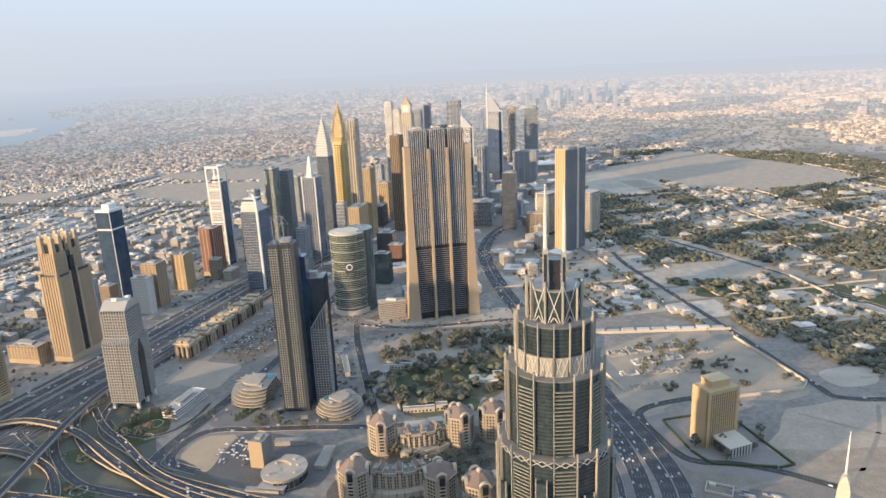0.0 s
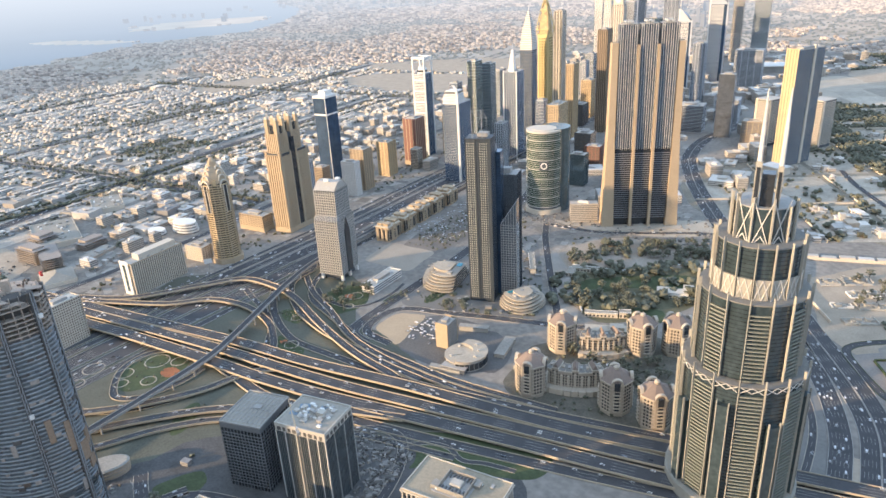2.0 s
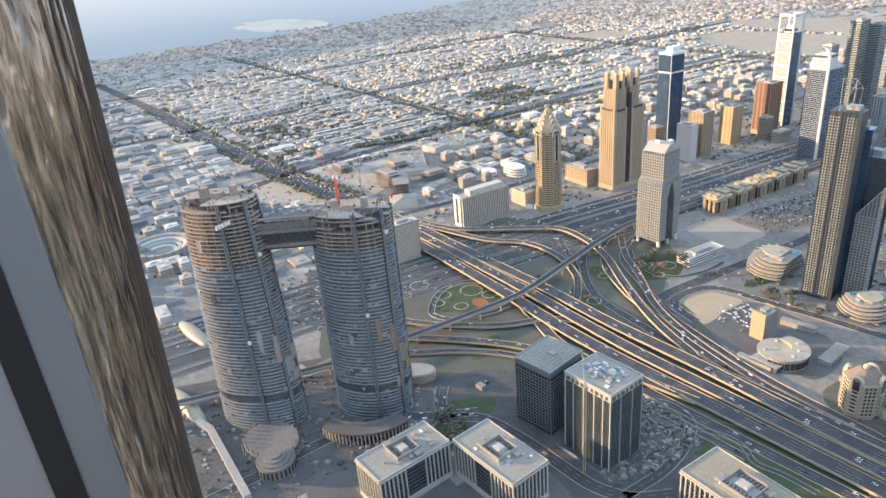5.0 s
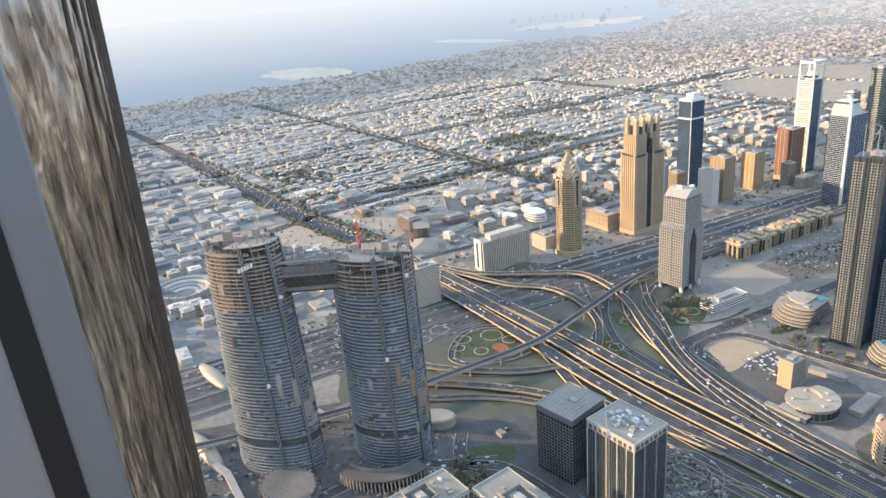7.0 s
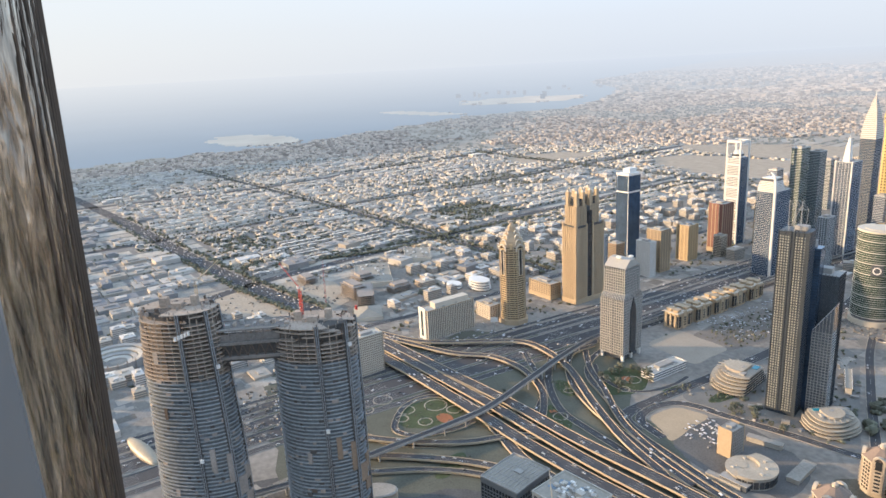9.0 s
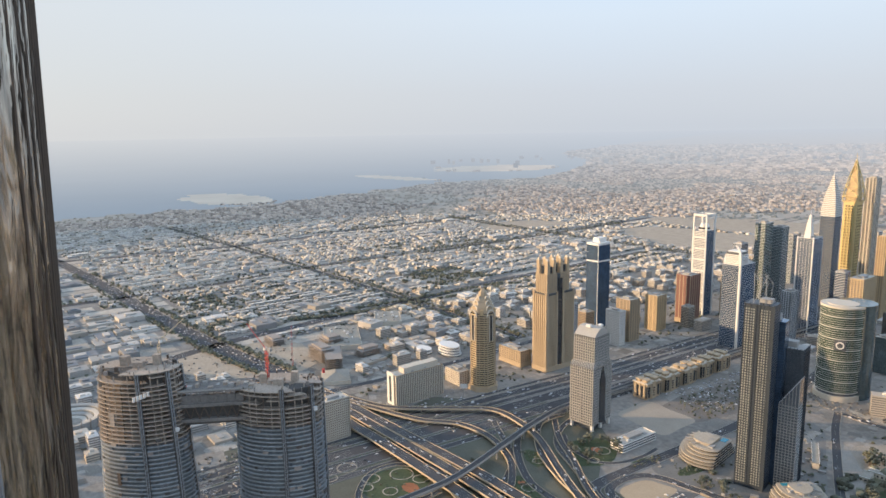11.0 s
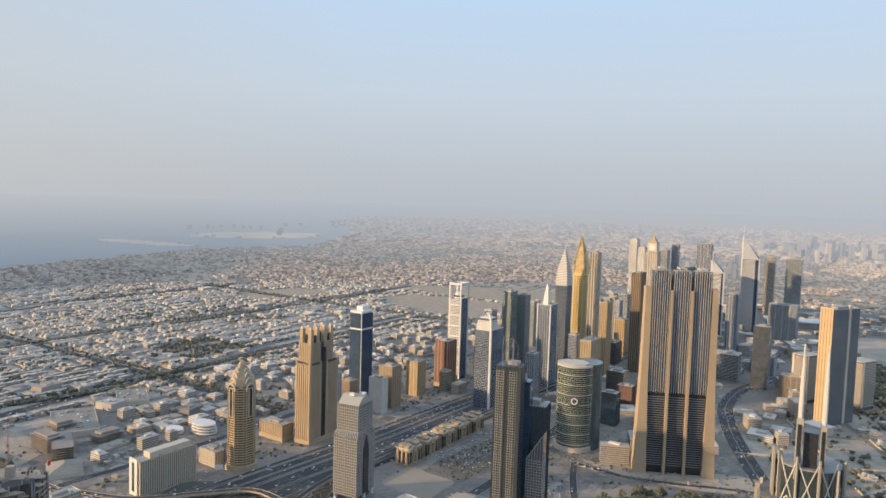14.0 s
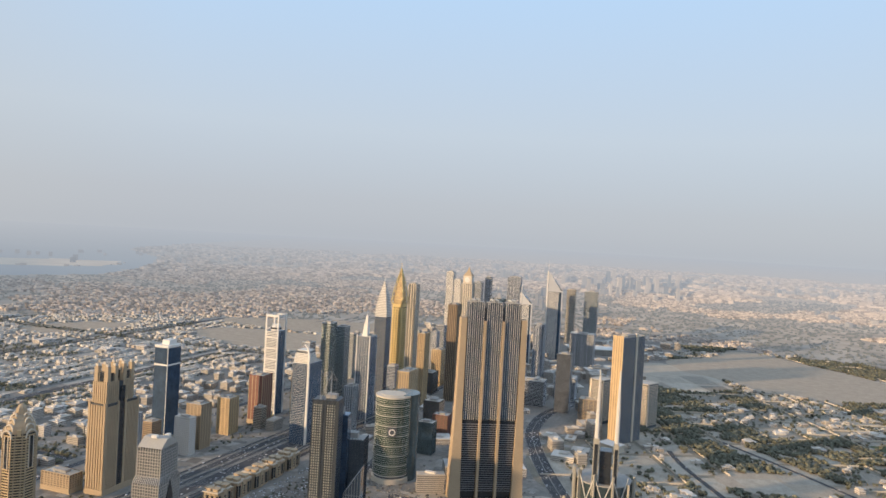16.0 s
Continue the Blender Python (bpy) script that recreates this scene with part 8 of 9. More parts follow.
# plots stand back to back in strips, with a street on either side and a cross street every ten plots or so
u = -4300.0
while u < -1350:
    v = -800.0
    while v < 4200:
        length = rng.uniform(130, 240)
        plot = rng.choice((17, 20, 22, 25, 29, 33))
        cx, cy = to_plan(u, v + length / 2)
        if math.hypot(cx, cy) < 3700 and IN_VIEW(cx, cy):
            sx_, sy_ = to_plan(u - 30, v + length / 2)
            streets.append((sx_, sy_, 0.03, 11, length + 8, 0.06, AV, 1.0))
            streets.append((*to_plan(u, v - 6), 0.03, 58, 8, 0.05, AV, 1.0))
            if rng.random() < 0.85:
                bases.append((cx, cy, 0.01, 47, length - 3, 0.05 + 0.01 * rng.random(), AV, 1.0))
        q = noise.noise((cx / 420, cy / 420, 3.1))
        kind_ = "terrace" if q > 0.1 else "green" if q < -0.40 else "villa"
        if cy < SEA_Y(cx) - 10 and cx > -3000:
            # works, stores and schools on the near side of the sea road
            k = v + 10
            while k < v + length - 20:
                w, d, h = rng.uniform(26, 52), rng.uniform(20, 62), rng.choice((4, 5, 6, 7, 9, 9, 12))
                x, y = to_plan(u + rng.uniform(-6, 6), k + d / 2)
                k += d + rng.uniform(3, 11)
                if not IN_VIEW(x, y) or is_taken(x, y) or rng.random() < 0.12:
                    continue
                sheds.append((x, y, 0, w, d, h, AV, 1.0))
                sheds.append((x + rng.uniform(-5, 5), y + rng.uniform(-5, 5), h, w * rng.uniform(0.2, 0.6), d * rng.uniform(0.2, 0.6), rng.uniform(1.2, 4), AV, 1.0))
                for _ in range(3):
                    sheds.append((x + rng.uniform(-0.4, 0.4) * w, y + rng.uniform(-0.4, 0.4) * d, h, rng.uniform(2, 5), rng.uniform(2, 5), rng.uniform(0.8, 2), AV, 1.0))
                mark(x, y, min(w, d) * 0.5)
                for _ in range(2):
                    trees.append((x + rng.choice((-1, 1)) * (w / 2 + 4), y + rng.uniform(-0.5, 0.5) * d, rng.uniform(2.5, 5)))
            v += length + 12
            continue
        if rng.random() < 0.09 and cx > -2900 and IN_VIEW(cx, cy) and not is_taken(cx, cy):
            # a school, hall or store with a broad flat roof
            for _ in range(rng.randint(2, 4)):
                x, y = to_plan(u + rng.uniform(-10, 10), v + rng.uniform(0.15, 0.85) * length)
                if not is_taken(x, y):
                    w, d, h = rng.uniform(20, 40), rng.uniform(24, 60), rng.choice((5, 7, 9, 12))
                    houses.append((x, y, 0, w, d, h, AV, 1.0))
                    houses.append((x, y, h, w * 0.8, d * 0.2, 1.6, AV, 1.0))
                    storeys(x, y, w, d, h, AV)
            v += length + 12
            continue
        for side in (-1, 1):
            k = v
            while k + plot < v + length:
                x, y = to_plan(u + side * 11.5 + rng.uniform(-0.8, 0.8), k + plot / 2 + rng.uniform(-0.6, 0.6))
                k += plot
                r = math.hypot(x, y)
                if r > 3640 or not IN_VIEW(x, y) or is_taken(x, y) or rng.random() < 0.17 or (-1905 < x < -1705 and 1000 < y < 1180):
                    continue
                for _ in range(rng.choice((1, 1, 2, 3, 4))):
                    ox, oy = to_plan(side * rng.uniform(9, 12.5), rng.uniform(-8, 8))
                    trees.append((x + ox, y + oy, rng.uniform(3.5, 7.0)))
                if kind_ == "green" and rng.random() < 0.6:
                    for _ in range(3):
                        trees.append((x + rng.uniform(-10, 10), y + rng.uniform(-10, 10), rng.uniform(4, 8)))
                    continue
                w, d, h = rng.uniform(9, 16), plot * rng.uniform(0.5, 0.88), rng.choice((3.8, 4.2, 7, 7, 7, 7.5))
                if kind_ == "terrace":
                    w, d, h = 11, plot * 0.96, 7 if rng.random() < 0.8 else 8.4
                rz = AV + rng.gauss(0, 0.3)
                if r < 1900 and len(near_villas) < 200 and kind_ == "villa":
                    near_villas.append((x, y, w, d, h, rz))
                else:
                    houses.append((x, y, 0, w, d, h, rz, 1.0))
                    houses.append((x + rng.uniform(-2, 2), y + rng.uniform(-2, 2), h, w * rng.uniform(0.25, 0.5), d * rng.uniform(0.2, 0.4), rng.uniform(1.2, 2.6), rz, 1.0))
                    if rng.random() < 0.4:
                        houses.append((x - side * 8, y + rng.uniform(-4, 4), 0, rng.uniform(3, 6), rng.uniform(4, 8), rng.uniform(3, 4), rz, 1.0))
                    if r < 2100 and h > 5:
                        storeys(x, y, w, d, h, rz)
                if r < 2700 and kind_ == "villa":
                    for sx, sy, ww, dd in ((0, -1, 21, 0.4), (side, 0, 0.4, plot)):
                        ox, oy = to_plan(sx * 10.8, sy * plot / 2)
                        walls.append((x + ox, y + oy, 0, ww, dd, 2.4, AV, 1.0))
        v += length + 12
    u += 60
# shops and flats behind the tower row
for _ in range(900):
    u, v = rng.uniform(-1345, -1010), rng.uniform(-500, 3600)
    x, y = to_plan(u, v)
    if math.hypot(x, y) > 3600 or not IN_VIEW(x, y) or is_taken(x, y):
        continue
    w, d, h = rng.uniform(14, 30), rng.uniform(14, 34), rng.choice((8, 11.5, 11.5, 15, 18.5, 22))
    houses.append((x, y, 0, w, d, h, AV, 1.0))
    houses.append((x + rng.uniform(-3, 3), y + rng.uniform(-3, 3), h, w * 0.35, d * 0.35, 3.2, AV, 1.0))
    houses.append((x + w * 0.28, y - d * 0.25, h, 3, 3, 1.6, AV, 1.0))
    storeys(x, y, w, d, h, AV)
    mark(x, y, max(w, d) * 0.55)
    trees.append((x + rng.uniform(-20, 20), y + rng.uniform(-20, 20), rng.uniform(3, 6)))

# stair heads, tanks and coolers on the roofs, sheds and annexes between them
for x, y, z, w, d, h, rz, _ in list(houses):
    if z or math.hypot(x, y) > 2600:
        continue
    for _ in range(3):
        houses.append((x + rng.uniform(-0.36, 0.36) * w, y + rng.uniform(-0.36, 0.36) * d, h, rng.uniform(1.0, 2.8), rng.uniform(1.0, 3.2), rng.uniform(0.7, 2.0), rz, 1.0))
for _ in range(900):
    x, y = rng.uniform(-1720, -1060), rng.uniform(360, 900)
    if IN_VIEW(x, y) and not is_taken(x, y):
        sheds.append((x, y, 0, rng.uniform(4, 12), rng.uniform(4, 14), rng.uniform(2.8, 6.5), AV + rng.choice((0, 0, 12)), 1.0))
for _ in range(900):
    x, y = rng.uniform(-1720, -1020), rng.uniform(300, 1000)
    if IN_VIEW(x, y) and not is_taken(x, y):
        trees.append((x, y, rng.uniform(2.5, 6)))
# long planted avenues: a row of trees on either side
for pts, off in (([(-1640, 330), (-1590, 520), (-1566, 714), (-1590, 1100), (-1640, 1500), (-1700, 1900)], 17), ([(-2050, -400), (-2130, 600), (-2230, 1500), (-2330, 2400)], 14), ([(-3280, -300), (-3144, 514), (-2900, 1300), (-3000, 2366), (-3150, 3300)], 15), ([(-1150, 880), (-1700, 830), (-2500, 720), (-3500, 560)], 13), ([(-1250, 2050), (-1800, 1980), (-2500, 1900), (-3050, 1850)], 13), ([(-2500, 120), (-1846, 232), (-1500, 300), (-1215, 372)], 25)):
    line = smooth_line([(*p, 0) for p in pts], 60)
    for a, b in zip(line, line[1:]):
        dd = b - a
        l = float(np.hypot(dd[0], dd[1])) or 1.0
        for s_ in (-1, 1):
            for q in (0.0, 6.0):
                if rng.random() < 0.8 and IN_VIEW(a[0], a[1]):
                    o = s_ * (off + q + rng.uniform(-2, 2))
                    trees.append((a[0] + dd[1] / l * o + rng.uniform(-3, 3), a[1] - dd[0] / l * o + rng.uniform(-4, 4), rng.uniform(4, 8)))
# a dark grove among the villas
for _ in range(520):
    x, y = rng.uniform(-1910, -1700), rng.uniform(990, 1190)
    if noise.noise((x / 70, y / 70, 1.7)) > -0.25:
        trees.append((x, y, rng.uniform(4, 9)))
for _ in range(700):
    x, y = rng.uniform(-2050, -1600), rng.uniform(330, 620)
    if not is_taken(x, y) and noise.noise((x / 80, y / 80, 3.9)) > 0.0:
        trees.append((x, y, rng.uniform(3.5, 7)))

# landward gardens: walled estates laid out along the compound road, each wooded, lawned, built on or bare
GR = 29.0
gc, gs = math.cos(radians(GR)), math.sin(radians(GR))
garden = lambda u, v: (-117 + u * gc - v * gs, 1534 + u * gs + v * gc)
soils, greens, garden_walls = [], [], []


def mansion(x, y, size, rz):
    """A low white estate house of several wings."""
    n = rng.randint(3, 6)
    for _ in range(n):
        w, d, h = size * rng.uniform(0.35, 0.8), size * rng.uniform(0.3, 0.7), rng.choice((4, 4.5, 7.5, 8))
        houses.append((x + rng.uniform(-0.5, 0.5) * size, y + rng.uniform(-0.5, 0.5) * size, 0, w, d, h, rz, 1.0))
        if h > 7:
            storeys(houses[-1][0], houses[-1][1], w, d, h, rz)
    houses.append((x, y, 0, size * 0.5, size * 0.5, rng.choice((9, 11)), rz, 1.0))
    mark(x, y, size * 0.6)


for x, y, s in ((-97, 1286, 38), (-142, 1203, 24), (-48, 1260, 22), (-2, 1252, 30), (108, 1312, 22), (176, 1364, 40), (246, 1291, 36), (200, 1217, 26), (141, 1284, 16), (331, 1417, 30), (85, 1988, 36), (3, 1832, 30), (309, 1854, 28), (372, 2452, 46), (476, 2463, 44), (298, 2107, 40), (-20, 2181, 30)):
    mansion(x, y, s, GR)
houses.append((234, 1314, 0, 4, 4, 16, GR, 1.0))
houses.append((234, 1314, 16, 9, 9, 6, GR, 1.0))
u = -500.0
while u < 1500:
    w = rng.uniform(95, 170)
    v = -620.0
    while v < 2300:
        d = rng.uniform(80, 190)
        cx, cy = garden(u + w / 2, v + d / 2)
        r = math.hypot(cx, cy)
        if r < 3560 and IN_VIEW(cx, cy) and cy > 1170 - cx * 0.3 and cx > -330 + (2500 - cy) * -0.02:
            q = noise.noise((cx / 330, cy / 330, 2.7)) + rng.uniform(-0.28, 0.28)
            far = cy > 2000
            sort = "built" if q > (0.06 if far else 0.16) else "bare" if q > (0.0 if far else 0.10) else "lawn" if rng.random() < 0.05 else "wood"
            ca_, sa_ = radians(GR), 0
            soils.append((cx, cy, 0.11, w - 8, d - 8, 0.05 + 0.02 * rng.random(), GR, 1.0))
            if sort == "lawn":
                greens.append((cx, cy, 0.12, w * 0.6, d * 0.6, 0.12, GR, 1.0))
            for a, b, ww, dd in ((-0.5, 0, 0.8, d - 6), (0, -0.5, w - 6, 0.8)):
                x, y = garden(u + w / 2 + a * (w - 8), v + d / 2 + b * (d - 8))
                if not is_taken(x, y) and rng.random() < 0.8:
                    garden_walls.append((x, y, 0, ww, dd, 3.2, GR, 1.0))
            n = {"wood": int(w * d / 40), "built": int(w * d / 330), "bare": int(w * d / 900), "lawn": int(w * d / 200)}[sort]
            if sort == "built":
                for _ in range(max(2, int(w * d / 2300))):
                    x, y = garden(u + rng.uniform(0.12, 0.88) * w, v + rng.uniform(0.12, 0.88) * d)
                    if not is_taken(x, y):
                        mansion(x, y, rng.uniform(11, 26), GR)
            elif sort == "wood" and rng.random() < 0.5:
                x, y = garden(u + rng.uniform(0.2, 0.8) * w, v + rng.uniform(0.2, 0.8) * d)
                if not is_taken(x, y):
                    mansion(x, y, rng.uniform(12, 24), GR)
            for _ in range(n):
                x, y = garden(u + rng.uniform(0.03, 0.97) * w, v + rng.uniform(0.03, 0.97) * d)
                if not is_taken(x, y) and (sort != "lawn" or rng.random() < 0.3) and noise.noise((x / 60, y / 60, 8.2)) > -0.3:
                    trees.append((x, y, rng.uniform(4.5, 9.5)))
            # a row of trees along the wall
            for k in range(int(d / 11)):
                x, y = garden(u + 8, v + 6 + k * 11)
                if not is_taken(x, y) and rng.random() < 0.6:
                    trees.append((x, y, rng.uniform(4, 7)))
        v += d + rng.choice((3, 3, 9))
    u += w + rng.choice((3, 9))
M_SOIL = material("estate_soil", (0.34, 0.305, 0.25), 0.95, vary=0.3, scale=0.5, fine=2.5, island=0.35)
tagged(many_boxes("estate_grounds", soils, M_SOIL), "dusty sandy soil of walled estates", "ground", kind="stuff")
tagged(many_boxes("estate_lawns", greens, M_LAWN), "green lawns of walled estates", "lawns", kind="stuff")
tagged(many_boxes("estate_walls", garden_walls, M_CREAM), "pale boundary walls of garden estates", "walls", kind="stuff")
# walled compound with ruined houses
def ruined_house(x, y, w, d, seed):
    """A roofless walled plot: broken outer walls, partitions and a few rooms that still have roofs."""
    rng = random.Random(seed)
    t = thing("ruined_house", "roofless white house with broken partition walls", "house", x, y, GR, group="ruined houses of the compound")
    part("floor_slab", Geo().box(0, 0, 0.17, w, d, 0.2), M_TRIMGREY, t)
    for a, b, l, e in ((0, d / 2, w, 0), (0, -d / 2, w, 0), (w / 2, 0, d, 1), (-w / 2, 0, d, 1)):
        # each outer wall is broken into runs of uneven height
        p = -l / 2
        while p < l / 2 - 1:
            run = min(rng.uniform(3, 9), l / 2 - p)
            if rng.random() < 0.8:
                m, h = p + run / 2, rng.uniform(1.4, 4.0)
                part("wall_run", Geo().box(a if e else m, m if e else b, 0.17, 0.7 if e else run, run if e else 0.7, h), M_OFFICETRIM if seed % 3 else M_WHITE, t)
            p += run
    for k in range(int(w * d / 55)):
        a, b, l = rng.uniform(-w / 2, w / 2) * 0.85, rng.uniform(-d / 2, d / 2) * 0.85, rng.uniform(4, 11)
        e = rng.random() < 0.5
        part("partition", Geo().box(a, b, 0.17, 0.6 if e else l, l if e else 0.6, rng.uniform(1.5, 3.8)), M_OFFICETRIM, t)
    for k in range(int(w * d / 220)):
        a, b, u, v = rng.uniform(-w / 2, w / 2) * 0.6, rng.uniform(-d / 2, d / 2) * 0.6, rng.uniform(4, 8), rng.uniform(4, 7)
        part("room", Geo().box(a, b, 0.17, u, v, 3.6), M_OFFICETRIM, t)
        part("roof_slab", Geo().box(a, b, 3.77, u + 0.6, v + 0.6, 0.4), M_OFFICEROOF, t)
    for k in range(14):
        part("rubble", Geo().box(rng.uniform(-w / 2, w / 2), rng.uniform(-d / 2, d / 2), 0.17, rng.uniform(0.6, 2.6), rng.uniform(0.6, 2.0), rng.uniform(0.3, 1.2), rng.uniform(0, 90)), rng.choice((M_TRIMGREY, M_OFFICETRIM, M_TRACK)), t)


for i_, (x, y, w, d) in enumerate(((-60, 1058, 40, 26), (-92, 1034, 26, 18), (-46, 1015, 40, 18), (-2, 1088, 34, 28), (38, 1078, 22, 16), (-10, 1040, 32, 18), (-30, 985, 44, 20), (16, 1000, 40, 18), (-66, 966, 26, 12), (-40, 930, 40, 16), (64, 1028, 26, 14))):
    ruined_house(x, y, w, d, 40 + i_)
for x, y, n in ((34, 1017, 6), (72, 1050, 4), (90, 1008, 3), (47, 985, 6), (152, 1007, 5), (94, 971, 5), (-10, 934, 5), (60, 1030, 8)):
    for _ in range(n):
        trees.append((x + rng.uniform(-9, 9), y + rng.uniform(-9, 9), rng.uniform(3.5, 7)))
rows_ = []
for p, q in (((-117, 985), (-70, 908)), ((86, 1146), (173, 996)), ((173, 996), (166, 974)), ((166, 974), (81, 927)), ((-141, 1107), (83, 1182)), ((-141, 1107), (-117, 985)), ((151, 1221), (298, 1303)), ((211, 1518), (312, 1322)), ((312, 1322), (420, 1240))):
    l = math.hypot(q[0] - p[0], q[1] - p[1])
    rows_.append(((p[0] + q[0]) / 2, (p[1] + q[1]) / 2, 0, l, 1.0, 4.2, math.degrees(math.atan2(q[1] - p[1], q[0] - p[0])), 1.0))
tagged(many_boxes("compound_walls", rows_, M_CREAM), "high cream walls of the compound and roads", "walls", kind="stuff")
for k in range(9):
    x, y = -130 + 24 * k, 1116 + 8 * k
    houses.append((x, y, 0, 21, 9, rng.uniform(4, 6.5), 18.5, 1.0))
# low blocks in the business quarter and behind the towers
for _ in range(520):
    x, y = rng.uniform(-1000, -300), rng.uniform(1080, 3500)
    if not is_taken(x, y) and IN_VIEW(x, y) and abs(x + 860 + (y - 1180) * 0.08) > 70:
        w, d, h = rng.uniform(18, 50), rng.uniform(18, 50), rng.choice((6, 9, 12, 18, 24, 34))
        houses.append((x, y, 0, w, d, h, AV + rng.choice((0, 25)), 1.0))
        houses.append((x, y, h, w * 0.4, d * 0.4, 3, AV, 1.0))
        storeys(x, y, w, d, h, houses[-2][6])
        mark(x, y, 26)
# seaward foreground: yards and sheds beyond the unfinished towers
for _ in range(70):
    x, y = rng.uniform(-1400, -900), rng.uniform(-300, 330)
    if not is_taken(x, y) and IN_VIEW(x, y):
        w, d, h = rng.uniform(16, 52), rng.uniform(14, 46), rng.choice((4, 5, 6, 9))
        sheds.append((x, y, 0, w, d, h, AV + rng.choice((0, 0, -14)), 1.0))
        sheds.append((x, y, h, w * 0.5, d * 0.3, 1.5, AV, 1.0))
        mark(x, y, max(w, d) * 0.7)

# yards: paved, dusty, tarred or planted plots between the buildings
plots = []
for _ in range(3400):
    x, y = rng.choice(((rng.uniform(-1330, -300), rng.uniform(860, 1700)), (rng.uniform(-1330, -960), rng.uniform(-300, 1200)), (rng.uniform(-700, -320), rng.uniform(-100, 230))))
    if not IN_VIEW(x, y):
        continue
    plots.append((x, y, 0.02, rng.uniform(5, 30), rng.uniform(5, 34), 0.05 + 0.05 * rng.random(), AV + rng.choice((0, 0, 12, -30)) + rng.gauss(0, 2), 1.0))
for _ in range(6500):
    x, y = to_plan(rng.uniform(-3600, -1300), rng.uniform(-500, 3500))
    if IN_VIEW(x, y) and math.hypot(x, y) < 3590 and rng.random() < 0.35:
        plots.append((x, y, 0.02, rng.uniform(8, 22), rng.uniform(8, 30), 0.02, AV, 1.0))
tagged(many_boxes("yards", plots, material("mixed_yards", (0.235, 0.22, 0.195), 0.95, vary=0.3, island=0.4)), "patchwork of paved, dusty and tarred yards", "yards", kind="stuff")
# rubble, stacks and site huts
rubble = []
for x0, x1, y0, y1, n in ((-700, -510, -100, 230, 520), (-440, -366, 365, 424, 260), (-384, -362, 312, 400, 160), (-1430, -1210, 200, 450, 160), (-560, -250, 1060, 1200, 320), (-660, -560, 1060, 1120, 120), (-960, -800, 100, 260, 240)):
    for _ in range(n):
        rubble.append((rng.uniform(x0, x1), rng.uniform(y0, y1), 0.1, rng.uniform(0.8, 6), rng.uniform(0.8, 5), rng.uniform(0.4, 2.8), rng.uniform(0, 90), rng.uniform(0.6, 1)))
tagged(many_boxes("site_rubble", rubble, material("rubble", (0.19, 0.18, 0.165), 0.95, vary=0.2, island=0.6)), "rubble, stacked material and huts on building sites", "rubble", kind="stuff")
# site huts, containers, kiosks and shrubs between the offices
for _ in range(170):
    x, y = rng.uniform(-690, -250), rng.uniform(-120, 330)
    if not is_taken(x, y):
        sheds.append((x, y, 0.1, rng.uniform(3, 13), rng.uniform(2.5, 8), rng.uniform(2.4, 5), rng.choice((12, 17, 30, -20)), 1.0))
        trees.append((x + rng.uniform(-14, 14), y + rng.uniform(-14, 14), rng.uniform(2, 5)))
# planted rows in the car park by the terrace blocks
for i in range(11):
    for k in range(27):
        x, y = -730 + 7.4 * i, 862 + 9 * k
        if rng.random() < 0.6:
            trees.append((x + rng.uniform(-1.5, 1.5), y + rng.uniform(-2, 2), rng.uniform(1.6, 3.6)))
for x, y in SHRUB_BEDS:
    trees.append((x + rng.uniform(-2, 2), y + rng.uniform(-2, 2), rng.uniform(1.0, 2.8)))
# trees among the blocks behind the tower row, and in the courts of the residences
for _ in range(900):
    x, y = rng.uniform(-1340, -960), rng.uniform(560, 1800)
    if not is_taken(x, y):
        trees.append((x, y, rng.uniform(2.5, 6.5)))
for _ in range(170):
    x, y = rng.uniform(-350, -175), rng.uniform(560, 760)
    if inside(x, y, [(-345, 560), (-170, 570), (-195, 760), (-350, 700)]):
        trees.append((x, y, rng.uniform(2.0, 4.5)))
# planters, kiosks and young trees on the plaza
for _ in range(330):
    x, y = rng.uniform(-612, -400), rng.uniform(680, 980)
    if inside(x, y, [(-600, 690), (-560, 672), (-450, 708), (-390, 728), (-480, 890), (-540, 980), (-600, 980)]):
        if rng.random() < 0.7:
            trees.append((x, y, rng.uniform(1.5, 4.5)))
        else:
            sheds.append((x, y, 0.1, rng.uniform(2, 10), rng.uniform(1.5, 6), rng.uniform(0.5, 3.5), rng.choice((18, 30, -53)), 1.0))
# scrub and shrubs along verges
for _ in range(1500):
    x, y = rng.uniform(-960, -300), rng.uniform(300, 1250)
    if not is_taken(x, y) and noise.noise((x / 60, y / 60, 5.5)) > 0.15:
        trees.append((x, y, rng.uniform(1.6, 4.2)))
for _ in range(230):
    x, y = rng.uniform(-450, -225), rng.uniform(765, 1075)
    if inside(x, y, [(-445, 800), (-405, 770), (-300, 780), (-232, 870), (-240, 1000), (-280, 1075), (-430, 1030)]) and not inside(x, y, [(-400, 850), (-388, 820), (-330, 838), (-295, 885), (-330, 910), (-388, 900)]):
        trees.append((x, y, rng.uniform(5, 11)))

